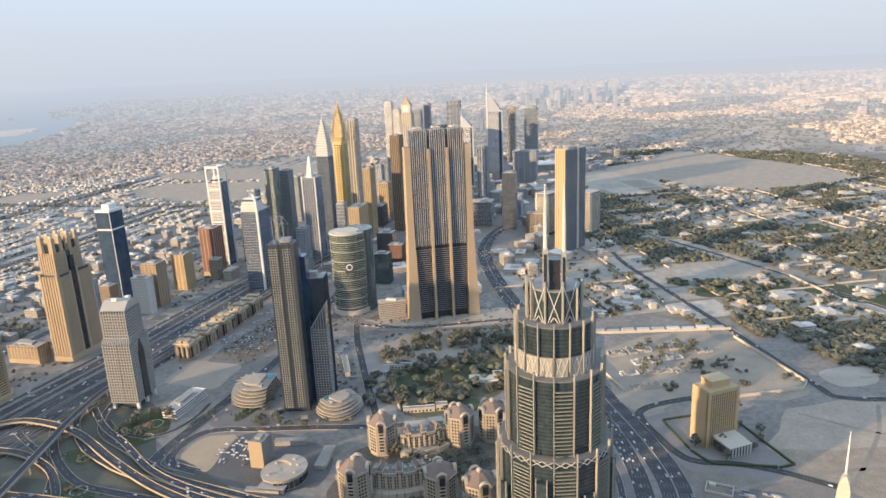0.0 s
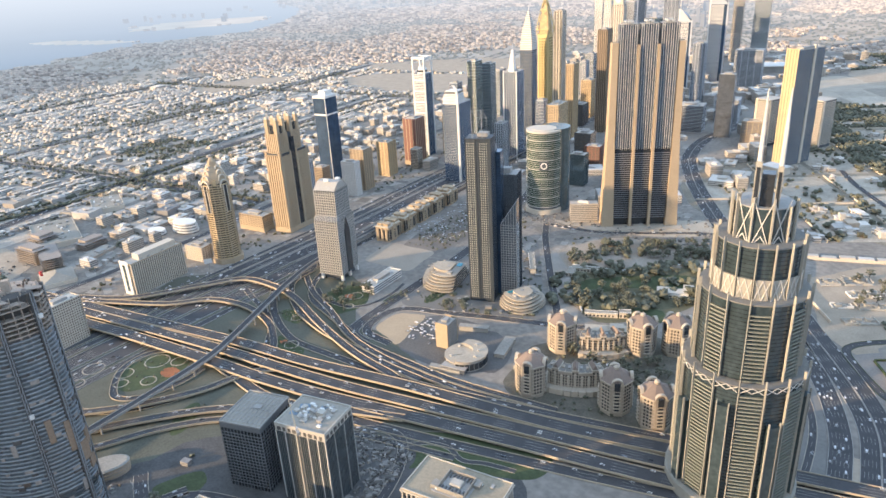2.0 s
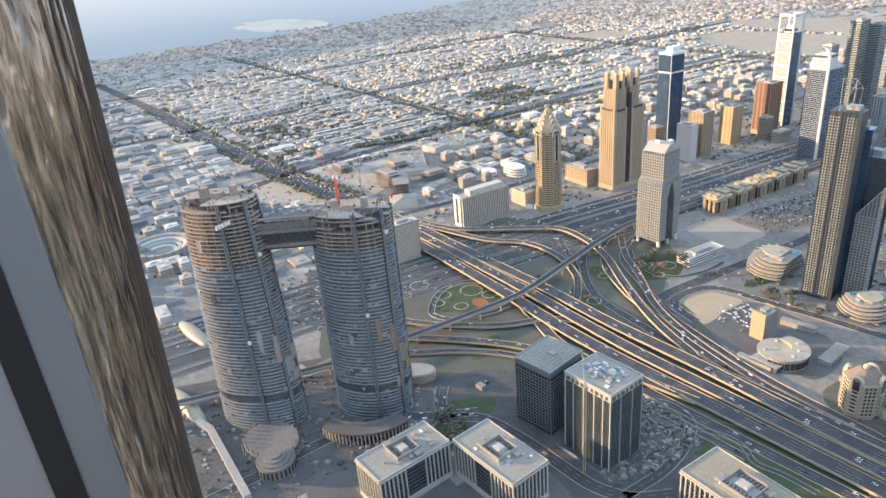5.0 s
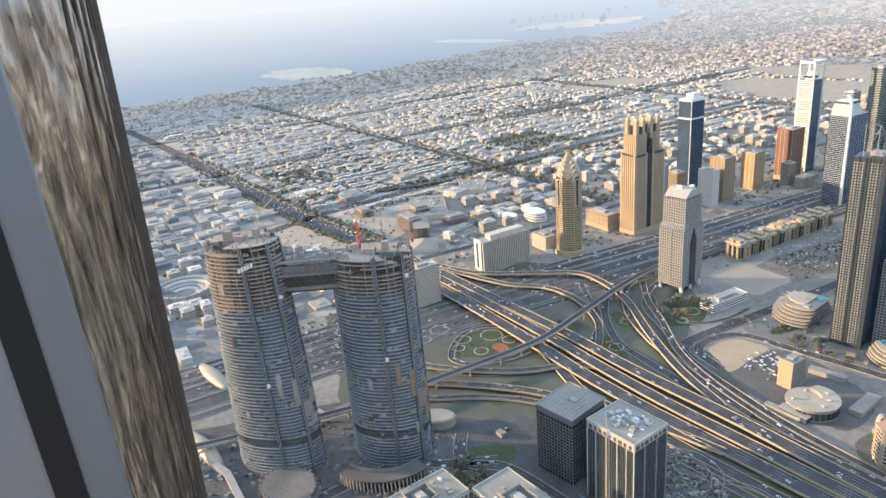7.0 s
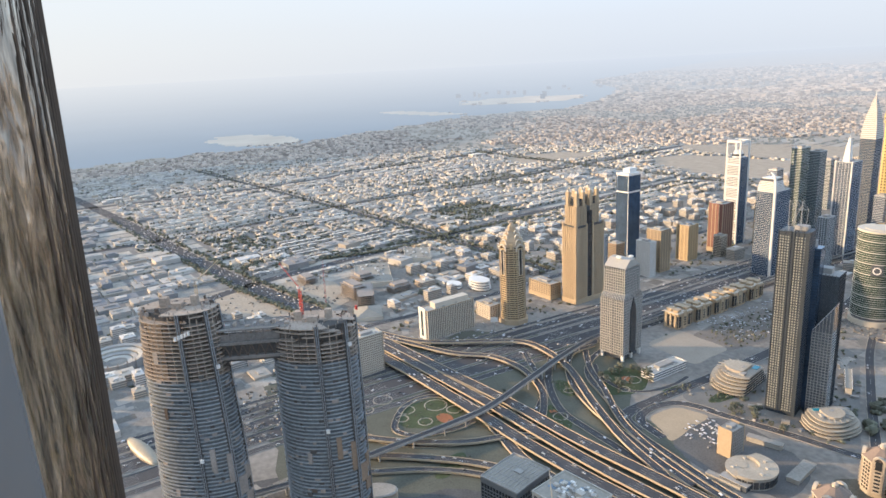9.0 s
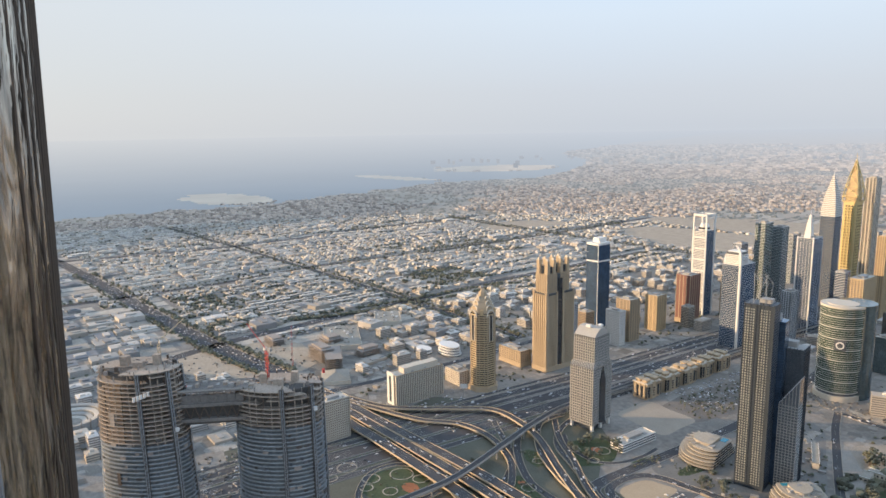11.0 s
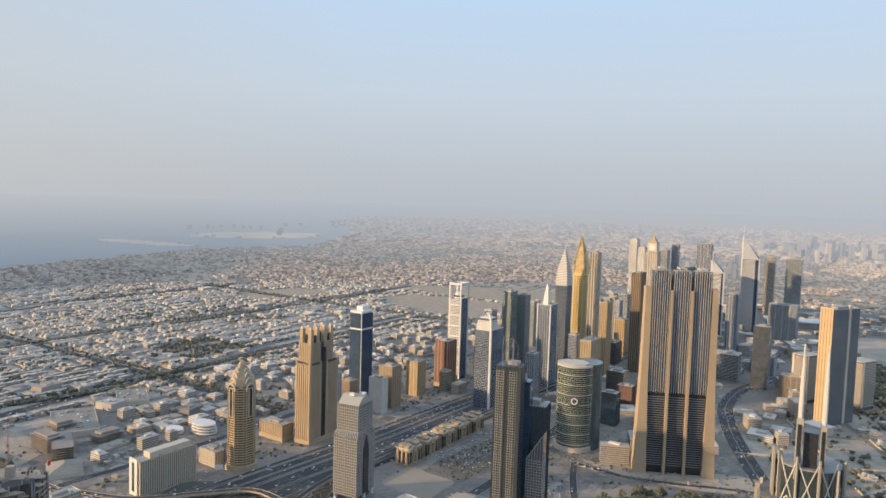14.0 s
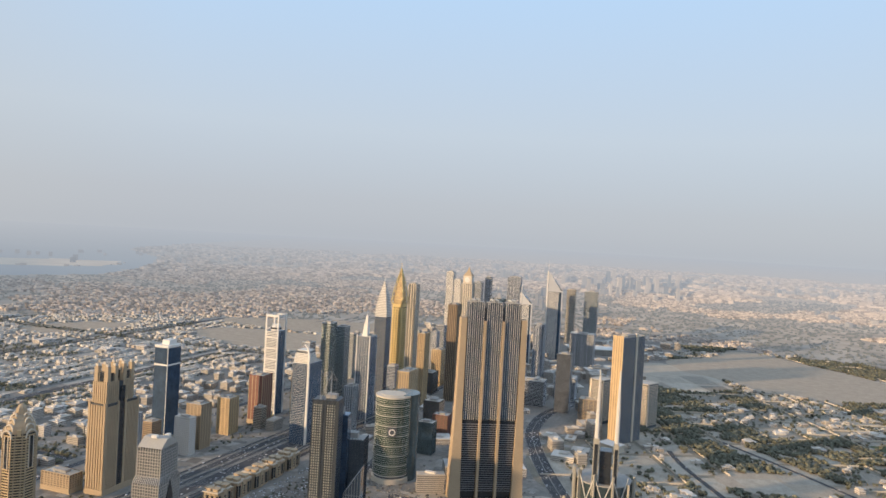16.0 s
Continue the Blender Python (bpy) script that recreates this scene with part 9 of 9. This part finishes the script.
# the quarter behind the deck, which the polished wing mirrors: parks, roads and sunlit blocks
for _ in range(5200):
    a, r = rng.uniform(-2.6, 0.95), 260 + 3000 * rng.random() ** 0.8
    x, y = r * math.cos(a), r * math.sin(a)
    if IN_VIEW(x, y):
        continue
    q = noise.noise((x / 350, y / 350, 6.6))
    if q > 0.05:
        w, d, h = rng.uniform(14, 46), rng.uniform(14, 46), rng.choice((6, 9, 12, 18, 30))
        houses.append((x, y, 0, w, d, h, 20, 1.0))
    else:
        for _ in range(3 if q < -0.15 else 1):
            trees.append((x + rng.uniform(-30, 30), y + rng.uniform(-30, 30), rng.uniform(6, 16)))
for a0, a1, r in ((-2.4, 0.7, 420), (-2.2, 0.8, 900), (-2.0, 0.8, 1700)):
    n = int(r * (a1 - a0) / 30)
    for k in range(n):
        a = a0 + (a1 - a0) * k / n
        rr = r * (1 + 0.16 * math.sin(3 * a))
        streets.append((rr * math.cos(a), rr * math.sin(a), 0.05, 30, 46, 0.1, math.degrees(a) - 26 * math.cos(3 * a), 1.0))
for k in range(60):
    streets.append((120 + 40 * k, -60 - 22 * k + 0.003 * k * k * 40, 0.05, 46, 26, 0.12, -28, 1.0))
tagged(many_boxes("villa_quarter", houses, M_HOUSE), "thousands of cream flat-roofed villas", "houses", kind="stuff")
tagged(many_boxes("window_rows", glassrows, material("shaded_windows", (0.15, 0.145, 0.14), 0.4, vary=0.2)), "dark window rows of villas and flats", "windows", kind="stuff")
tagged(many_boxes("villa_streets", streets, material("street_asphalt", (0.18, 0.172, 0.162), 0.95, vary=0.25)), "grid of narrow dusty villa streets", "streets", kind="stuff")
M_SHED = material("shed_roofing", (0.3, 0.3, 0.3), 0.85, vary=0.2, island=0.15)
tinted(M_SHED, [(0.0, (0.36, 0.345, 0.32)), (0.3, (0.24, 0.235, 0.23)), (0.5, (0.46, 0.43, 0.39)), (0.66, (0.32, 0.285, 0.24)), (0.85, (0.17, 0.18, 0.195))])
tagged(many_boxes("works_and_stores", sheds, M_SHED), "grey flat-roofed works, stores and schools", "buildings", kind="stuff")
tagged(many_boxes("villa_blocks", bases, material("villa_plots", (0.37, 0.335, 0.285), 0.95, vary=0.3, scale=0.6, fine=3.0, island=0.22)), "sandy villa blocks between the streets", "plots", kind="stuff")
tagged(many_boxes("garden_walls", walls, M_CREAM), "pale boundary walls of villa plots", "walls", kind="stuff")


def villa_kind(k):
    """A flat-roofed villa with parapet, stair head, windows and a porch."""
    r = random.Random(k)
    t = thing("villa", ("cream", "white", "sand-coloured", "pale tan")[k % 4] + " flat-roofed villa with parapet and porch", "house", 0, 0, group="villas near the avenue")
    mat = (M_CREAM, M_WHITE, M_STONE, M_CREAM)[k % 4]
    w, d, h = r.uniform(11, 15), r.uniform(12, 17), r.choice((7, 7.5, 8, 10.5))
    part("body", Geo().box(0, 0, 0, w, d, h), mat, t)
    parapet(t, w, d, h, mat, 0.4, 1.0)
    part("stair_head", Geo().box(r.uniform(-2, 2), r.uniform(-3, 3), h, 4, 5, 2.8), mat, t)
    part("porch", Geo().box(w / 2 + 1.6, 0, 0, 3.2, 5, 3.4), mat, t)
    g = Geo()
    for s in (-1, 1):
        for z in (1, 4.5):
            for o in (-0.3, 0.0, 0.3):
                g.box(o * w, s * d / 2, z, 1.5, 0.3, 1.6).box(s * w / 2, o * d, z, 0.3, 1.5, 1.6)
    part("window_set", g, M_BLACK, t, "small dark windows", kind="stuff")
    part("water_tank", Geo().cyl(-w * 0.3, d * 0.3, h, 0.9, 1.6, 10), M_WHITE, t)
    return t


kinds = [villa_kind(k) for k in range(4)]
for i, (x, y, w, d, h, rz) in enumerate(near_villas):
    m = pose(x, y, 0, 0, 0, rz)
    if i < 4:
        kinds[i].matrix_world = m
    else:
        copy_thing(kinds[i % 4], m)


# ---- trees ----
ICO_V = np.array([(0, -1, -1.618), (0, 1, -1.618), (0, -1, 1.618), (0, 1, 1.618), (-1, -1.618, 0), (1, -1.618, 0), (-1, 1.618, 0), (1, 1.618, 0), (-1.618, 0, -1), (1.618, 0, -1), (-1.618, 0, 1), (1.618, 0, 1)]) / 1.902
ICO_F = np.array([(0, 1, 9), (1, 0, 8), (0, 9, 5), (0, 5, 4), (0, 4, 8), (1, 8, 6), (1, 6, 7), (1, 7, 9), (2, 11, 3), (2, 3, 10), (2, 5, 11), (2, 4, 5), (2, 10, 4), (3, 7, 6), (3, 11, 7), (3, 6, 10), (9, 7, 11), (9, 11, 5), (8, 4, 10), (8, 10, 6)])


def clump_mesh(name, spots, mat, seed):
    """Many ragged leaf clumps in one mesh: rows of x, y, z, radius, squash."""
    r = np.random.RandomState(seed)
    a = np.asarray(spots, float)
    n = len(a)
    v = ICO_V[None] * (1 + r.uniform(-0.38, 0.38, (n, 12, 1))) * a[:, None, 3:4]
    v[:, :, 2] *= a[:, None, 4]
    v += a[:, None, :3]
    f = (ICO_F[None] + 12 * np.arange(n)[:, None, None]).reshape(-1, 3)
    me = bpy.data.meshes.new(name)
    me.vertices.add(n * 12)
    me.vertices.foreach_set("co", v.ravel())
    me.loops.add(f.size)
    me.loops.foreach_set("vertex_index", f.ravel().astype(np.int32))
    me.polygons.add(len(f))
    me.polygons.foreach_set("loop_start", np.arange(0, f.size, 3, dtype=np.int32))
    me.polygons.foreach_set("loop_total", np.full(len(f), 3, dtype=np.int32))
    me.update(calc_edges=True)
    me.shade_flat()
    me.materials.append(mat)
    return me


spots = []
for x, y, s in trees:
    for _ in range(1 if math.hypot(x, y) > 2000 else 2 if math.hypot(x, y) > 1400 else 3):
        k = s * rng.uniform(0.36, 0.66)
        spots.append((x + rng.uniform(-0.5, 0.5) * s, y + rng.uniform(-0.5, 0.5) * s, s * rng.uniform(0.35, 0.75), k, rng.uniform(0.6, 0.95)))
tagged(new("city_trees", clump_mesh("city_trees", spots, M_LEAF, 5)), "dusty green trees between villas and gardens", "trees", kind="stuff")


def tree_kind(k):
    r = random.Random(100 + k)
    t = thing("tree", ("broad dusty green park tree", "tall loose-crowned park tree", "small round garden tree", "wide low acacia-like tree")[k], "tree", 0, 0, group="park and verge trees")
    h = (8.5, 11, 6, 7.5)[k]
    g = Geo().cyl(0, 0, 0, 0.32, h * 0.5, 7, 0.2)
    for j in range(5):
        a = j * 1.3
        g.beam((0, 0, h * 0.35), (math.cos(a) * h * 0.25, math.sin(a) * h * 0.25, h * 0.62), 0.16)
    part("trunk", g, M_TRUNK, t)
    sp = []
    for _ in range(34):
        a, q, z = r.uniform(0, 6.28), math.sqrt(r.random()), r.random()
        rad = h * (0.42 if k != 3 else 0.6) * (1 - 0.5 * abs(z - 0.4))
        sp.append((q * rad * math.cos(a), q * rad * math.sin(a), h * (0.42 + 0.52 * z), h * r.uniform(0.06, 0.13), r.uniform(0.6, 1)))
    cr = new("crown", clump_mesh("crown", sp, M_LEAF, k))
    cr.parent = t
    return t


tkinds = [tree_kind(k) for k in range(4)]
near = []
def scatter(n, poly, avoid=True):
    xs, ys = [p[0] for p in poly], [p[1] for p in poly]
    made = 0
    for _ in range(n * 12):
        x, y = rng.uniform(min(xs), max(xs)), rng.uniform(min(ys), max(ys))
        if inside(x, y, poly) and all((x - a) ** 2 + (y - b) ** 2 > 12 for a, b in near[-60:]):
            near.append((x, y))
            made += 1
            if made == n:
                return
scatter(44, [(-385, 822), (-350, 785), (-300, 800), (-272, 838), (-276, 890), (-322, 902), (-362, 862)])
scatter(14, [(-406, 858), (-396, 848), (-352, 786), (-362, 782)])
scatter(36, [(-468, 948), (-440, 912), (-372, 985), (-392, 1045)])
scatter(56, [(-345, 985), (-258, 1034), (-280, 1095), (-375, 1058)])
scatter(16, [(-400, 880), (-310, 952), (-262, 985), (-262, 965), (-305, 938), (-394, 866)])
scatter(14, [(-262, 850), (-240, 850), (-222, 900), (-240, 940)])
scatter(34, [(-340, 590), (-190, 600), (-205, 720), (-330, 690)])
scatter(14, [(-700, 610), (-640, 610), (-635, 680), (-690, 680)])
scatter(10, [(-535, 690), (-440, 690), (-470, 720), (-540, 712)])
scatter(10, [(-530, 215), (-480, 215), (-480, 250), (-530, 240)])
scatter(14, [(20, 760), (100, 760), (110, 900), (30, 880)])
scatter(22, [(-80, 960), (60, 1010), (40, 1120), (-60, 1080)])
for i, (x, y) in enumerate(near[:298]):
    s = rng.uniform(1.0, 1.75)
    m = pose(x, y, 0, 0, 0, rng.uniform(0, 360)) @ Matrix.Scale(s, 4)
    if i < 4:
        tkinds[i].matrix_world = m
    else:
        c = copy_thing(tkinds[i % 4], m)
        c.scale = (s, s, s)


# ---- far town, on the backdrop ----
far_b, far_t, far_w = [], [], []
r_ = random.Random(5)
for _ in range(120000):
    a = radians(r_.uniform(-22, 106))
    r = math.sqrt(r_.uniform(3600 ** 2, 8200 ** 2)) if r_.random() < 0.6 else math.sqrt(r_.uniform(8200 ** 2, 17000 ** 2))
    x, y = -r * math.sin(a), r * math.cos(a)
    if len(far_b) > 78000 or not bool(is_land(x - 60, y)) or bool(on_isle(x, y)):
        continue
    q = noise.noise((x / 900, y / 900, 1.3)) + 0.4 * noise.noise((x / 260, y / 260, 7.3))
    if x > -700 and r < 6500:
        q -= 0.25
    if -5600 < x < -4300 and 800 < y < 1700 and x < -4480 or x < -5300 and y < 5600 and r_.random() < 0.85:
        continue
    if q < -0.12:
        if r_.random() < 0.35:
            far_t.append((x, y, 0, r_.uniform(8, 22), r_.uniform(8, 22), r_.uniform(4, 8), r_.uniform(0, 90), 0.6))
        continue
    big = r > 7000
    w, d, h = r_.uniform(9, 20), r_.uniform(9, 22), r_.choice((5, 7, 7, 9, 12))
    if big:
        w, d, h = r_.uniform(16, 60), r_.uniform(16, 50), r_.choice((8, 12, 16, 22, 30))
    far_b.append((x, y, 0, w, d, h, AV + r_.gauss(0, 2) + (28 if x > -900 else 0), 1.0))
    if r_.random() < 0.28:
        far_t.append((x + r_.uniform(-16, 16), y + r_.uniform(-16, 16), 0, r_.uniform(5, 12), r_.uniform(5, 12), r_.uniform(4, 7), r_.uniform(0, 90), 0.6))
for az0, az1, r0, r1, n, h0, h1 in ((5, 13, 6500, 9500, 46, 50, 190), (14, 22, 8000, 12000, 40, 40, 110), (-16, 4, 9000, 13000, 90, 30, 70), (22, 34, 9000, 15000, 60, 30, 80), (34, 60, 8000, 11000, 40, 25, 60), (14, 24, 4200, 6500, 26, 40, 130), (-14, -4, 5200, 7000, 14, 25, 45)):
    for _ in range(n):
        a, r = radians(r_.uniform(az0, az1)), r_.uniform(r0, r1)
        far_w.append((-r * math.sin(a), r * math.cos(a), 0, r_.uniform(22, 48), r_.uniform(22, 48), r_.uniform(h0, h1), r_.uniform(0, 40), 1.0))
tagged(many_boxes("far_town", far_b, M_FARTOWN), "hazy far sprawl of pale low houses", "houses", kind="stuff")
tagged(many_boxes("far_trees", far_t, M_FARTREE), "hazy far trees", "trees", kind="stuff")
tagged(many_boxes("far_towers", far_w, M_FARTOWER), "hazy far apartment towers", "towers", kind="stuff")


# ---- traffic ----
def car_kind(k):
    mat = (M_CARW, M_WHITE, M_BLACK, material("silver_paint", (0.35, 0.36, 0.38), 0.35, 0.4))[k]
    t = thing("car", ("pale grey", "white", "black", "silver")[k] + " saloon car on the road", "car", 0, 0, group="traffic")
    body = Geo().loft([[(-2.3, -0.9, 0.35), (2.3, -0.9, 0.35), (2.3, 0.9, 0.35), (-2.3, 0.9, 0.35)], [(-2.3, -0.92, 0.85), (2.3, -0.92, 0.8), (2.3, 0.92, 0.8), (-2.3, 0.92, 0.85)]])
    part("body", body, mat, t)
    part("cabin", Geo().loft([[(-1.9, -0.85, 0.83), (1.1, -0.85, 0.81), (1.1, 0.85, 0.81), (-1.9, 0.85, 0.83)], [(-1.3, -0.7, 1.42), (0.4, -0.7, 1.42), (0.4, 0.7, 1.42), (-1.3, 0.7, 1.42)]]), M_BLACK, t)
    part("roof", Geo().box(-0.45, 0, 1.42, 1.7, 1.4, 0.06), mat, t)
    g = Geo()
    for sx in (-1.4, 1.4):
        for sy in (-0.85, 0.85):
            g.box(sx, sy, 0, 0.66, 0.22, 0.62)
    part("wheel_set", g, M_BLACK, t, kind="stuff")
    return t


ck = [car_kind(k) for k in range(4)]
cars, more = [], []
for li, (line, off, dens) in enumerate(LANES):
    s, nxt = 0.0, rng.uniform(5, 60)
    for a, b in zip(line, line[1:]):
        dd = b - a
        l = float(np.hypot(dd[0], dd[1]))
        while nxt < s + l:
            p = a + dd * ((nxt - s) / l)
            nx_, ny_ = dd[1] / l, -dd[0] / l
            x, y, z = p[0] + nx_ * off, p[1] + ny_ * off, p[2] + 0.02
            r = math.hypot(x, y)
            if IN_VIEW(x, y) and r < 2600:
                (cars if r < 900 and len(cars) < 290 else more).append((x, y, z, math.degrees(math.atan2(dd[1], dd[0]))))
            nxt += rng.expovariate(dens / 95.0) + 9
        s += l
for x0, y0, x1, y1, n in ((-535, 600, -480, 655, 60), (-760, 890, -660, 1090, 150), (-300, 660, -260, 690, 10), (-980, 470, -930, 600, 30), (-560, 120, -520, 200, 20)):
    for _ in range(n):
        more.append((rng.uniform(min(x0, x1), max(x0, x1)), rng.uniform(min(y0, y1), max(y0, y1)), 0.16, AV + rng.choice((0, 90))))
for i, (x, y, z, rz) in enumerate(cars):
    m = pose(x, y, z, 0, 0, rz)
    if i < 4:
        ck[i].matrix_world = m
    else:
        copy_thing(ck[rng.choice((0, 1, 1, 1, 2, 3))], m)
rows = []
for x, y, z, rz in more:
    rows += [(x, y, z + 0.3, 4.6, 1.85, 0.55, rz, 1.0), (x, y, z + 0.85, 2.8, 1.7, 0.6, rz, 0.75)]
tagged(many_boxes("far_traffic", rows, material("mixed_car_paint", (0.42, 0.42, 0.43), 0.35, vary=0.02, island=0.85)), "many cars on roads and in car parks", "cars", kind="stuff")

# ---- the viewing tower itself ----
def steel_skin():
    """Rolled polished steel: long upright ripples, dents, dull streaks that also carry painted reflections."""
    m = bpy.data.materials.new("polished_steel")
    m.use_nodes = True
    nt = m.node_tree
    b = nt.nodes["Principled BSDF"]
    b.inputs["Metallic"].default_value = 1.0
    geo = nt.nodes.new("ShaderNodeNewGeometry")
    def ripples(scale, sx, sz, detail, distort):
        mp, n = nt.nodes.new("ShaderNodeMapping"), nt.nodes.new("ShaderNodeTexNoise")
        mp.inputs["Scale"].default_value = (sx, sx, sz)
        nt.links.new(geo.outputs["Position"], mp.inputs["Vector"])
        n.inputs["Scale"].default_value, n.inputs["Detail"].default_value, n.inputs["Distortion"].default_value = scale, detail, distort
        nt.links.new(mp.outputs[0], n.inputs["Vector"])
        return n.outputs["Fac"]
    long_, dent, streak = ripples(1.0, 8.0, 1.2, 2, 0.4), ripples(1.0, 0.9, 0.6, 2, 0.6), ripples(1.0, 8.0, 0.9, 4, 0.7)
    add = nt.nodes.new("ShaderNodeMath")
    add.operation = "MULTIPLY_ADD"
    add.inputs[1].default_value = 1.3
    nt.links.new(dent, add.inputs[0])
    nt.links.new(long_, add.inputs[2])
    bp = nt.nodes.new("ShaderNodeBump")
    bp.inputs["Strength"].default_value, bp.inputs["Distance"].default_value = 0.6, 0.10
    nt.links.new(add.outputs[0], bp.inputs["Height"])
    nt.links.new(bp.outputs[0], b.inputs["Normal"])
    # Pale and dark flecks of the mirrored city are painted into the base colour.
    tone = nt.nodes.new("ShaderNodeValToRGB")
    tone.color_ramp.elements[0].position, tone.color_ramp.elements[0].color = 0.36, (0.20, 0.195, 0.185, 1)
    tone.color_ramp.elements[1].position, tone.color_ramp.elements[1].color = 0.68, (0.60, 0.57, 0.51, 1)
    nt.links.new(streak, tone.inputs[0])
    nt.links.new(tone.outputs[0], b.inputs["Base Color"])
    rough = nt.nodes.new("ShaderNodeMapRange")
    rough.inputs["To Min"].default_value, rough.inputs["To Max"].default_value = 0.04, 0.22
    nt.links.new(streak, rough.inputs["Value"])
    nt.links.new(rough.outputs[0], b.inputs["Roughness"])
    return m


M_SKIN = steel_skin()
FIN_R, FIN_X, FIN_Y, LEAN = 2.6, -10.6, -2.78, 0.021
t = thing("steel_wing", "polished curved steel wing of the viewing tower", "facade", FIN_X, FIN_Y)
lean = lambda z: LEAN * (z - 449)
part("skin", Geo().loft([[(FIN_R * math.cos(2 * math.pi * i / 96), lean(z) + FIN_R * math.sin(2 * math.pi * i / 96), z) for i in range(96)] for z in (0, 640)]), M_SKIN, t, "mirror-polished rippled steel", smooth=False)
for a in (62, 67, 71, 75, 78, 81, 84, 87, 90, 93):
    c, s = math.cos(radians(a)), math.sin(radians(a))
    part("seam_rib", Geo().beam((FIN_R * c, FIN_R * s + lean(0), 0), (FIN_R * c, FIN_R * s + lean(640), 640), 0.03), M_BROWN, t, "thin upright seam rib")
M_RUBBER = material("black_rubber", (0.012, 0.012, 0.013), 0.9, vary=0.1)
# The grey reflection seen in the glass edge is put into this colour.
M_STRIP = material("reflection_grey_metal", (0.17, 0.19, 0.21), 0.4, 0.3, vary=0.1)
M_PANEL = material("grey_painted_metal", (0.20, 0.21, 0.225), 0.5, vary=0.06)
w = thing("facade_mullion", "tall black-edged metal mullion of the tower front", "mullion", 0, 0)
part("outer_strip", Geo().box(-6.0, -0.93, 0, 0.2, 0.30, 480), M_STRIP, w, "strip coloured as the grey reflection in glass")
part("gasket", Geo().box(-6.0, -1.20, 0, 0.24, 0.24, 480), M_RUBBER, w, "black rubber gasket")
part("panel", Geo().box(-6.0, -2.12, 0, 0.2, 1.6, 480), M_PANEL, w, "grey metal panel")
core = thing("viewing_tower", "plain shaft of the viewing tower under the deck", "tower", 16, -18)
part("shaft", Geo().box(0, 0, 0, 28, 30, 450), M_GREY, core)
part("deck", Geo().box(-7.4, 7.9, 450, 18.8, 21.8, 0.35), M_GREY, core)
part("deck_edge", Geo().box(-17.2, 16.0, 450, 0.8, 3.4, 0.35), M_GREY, core)
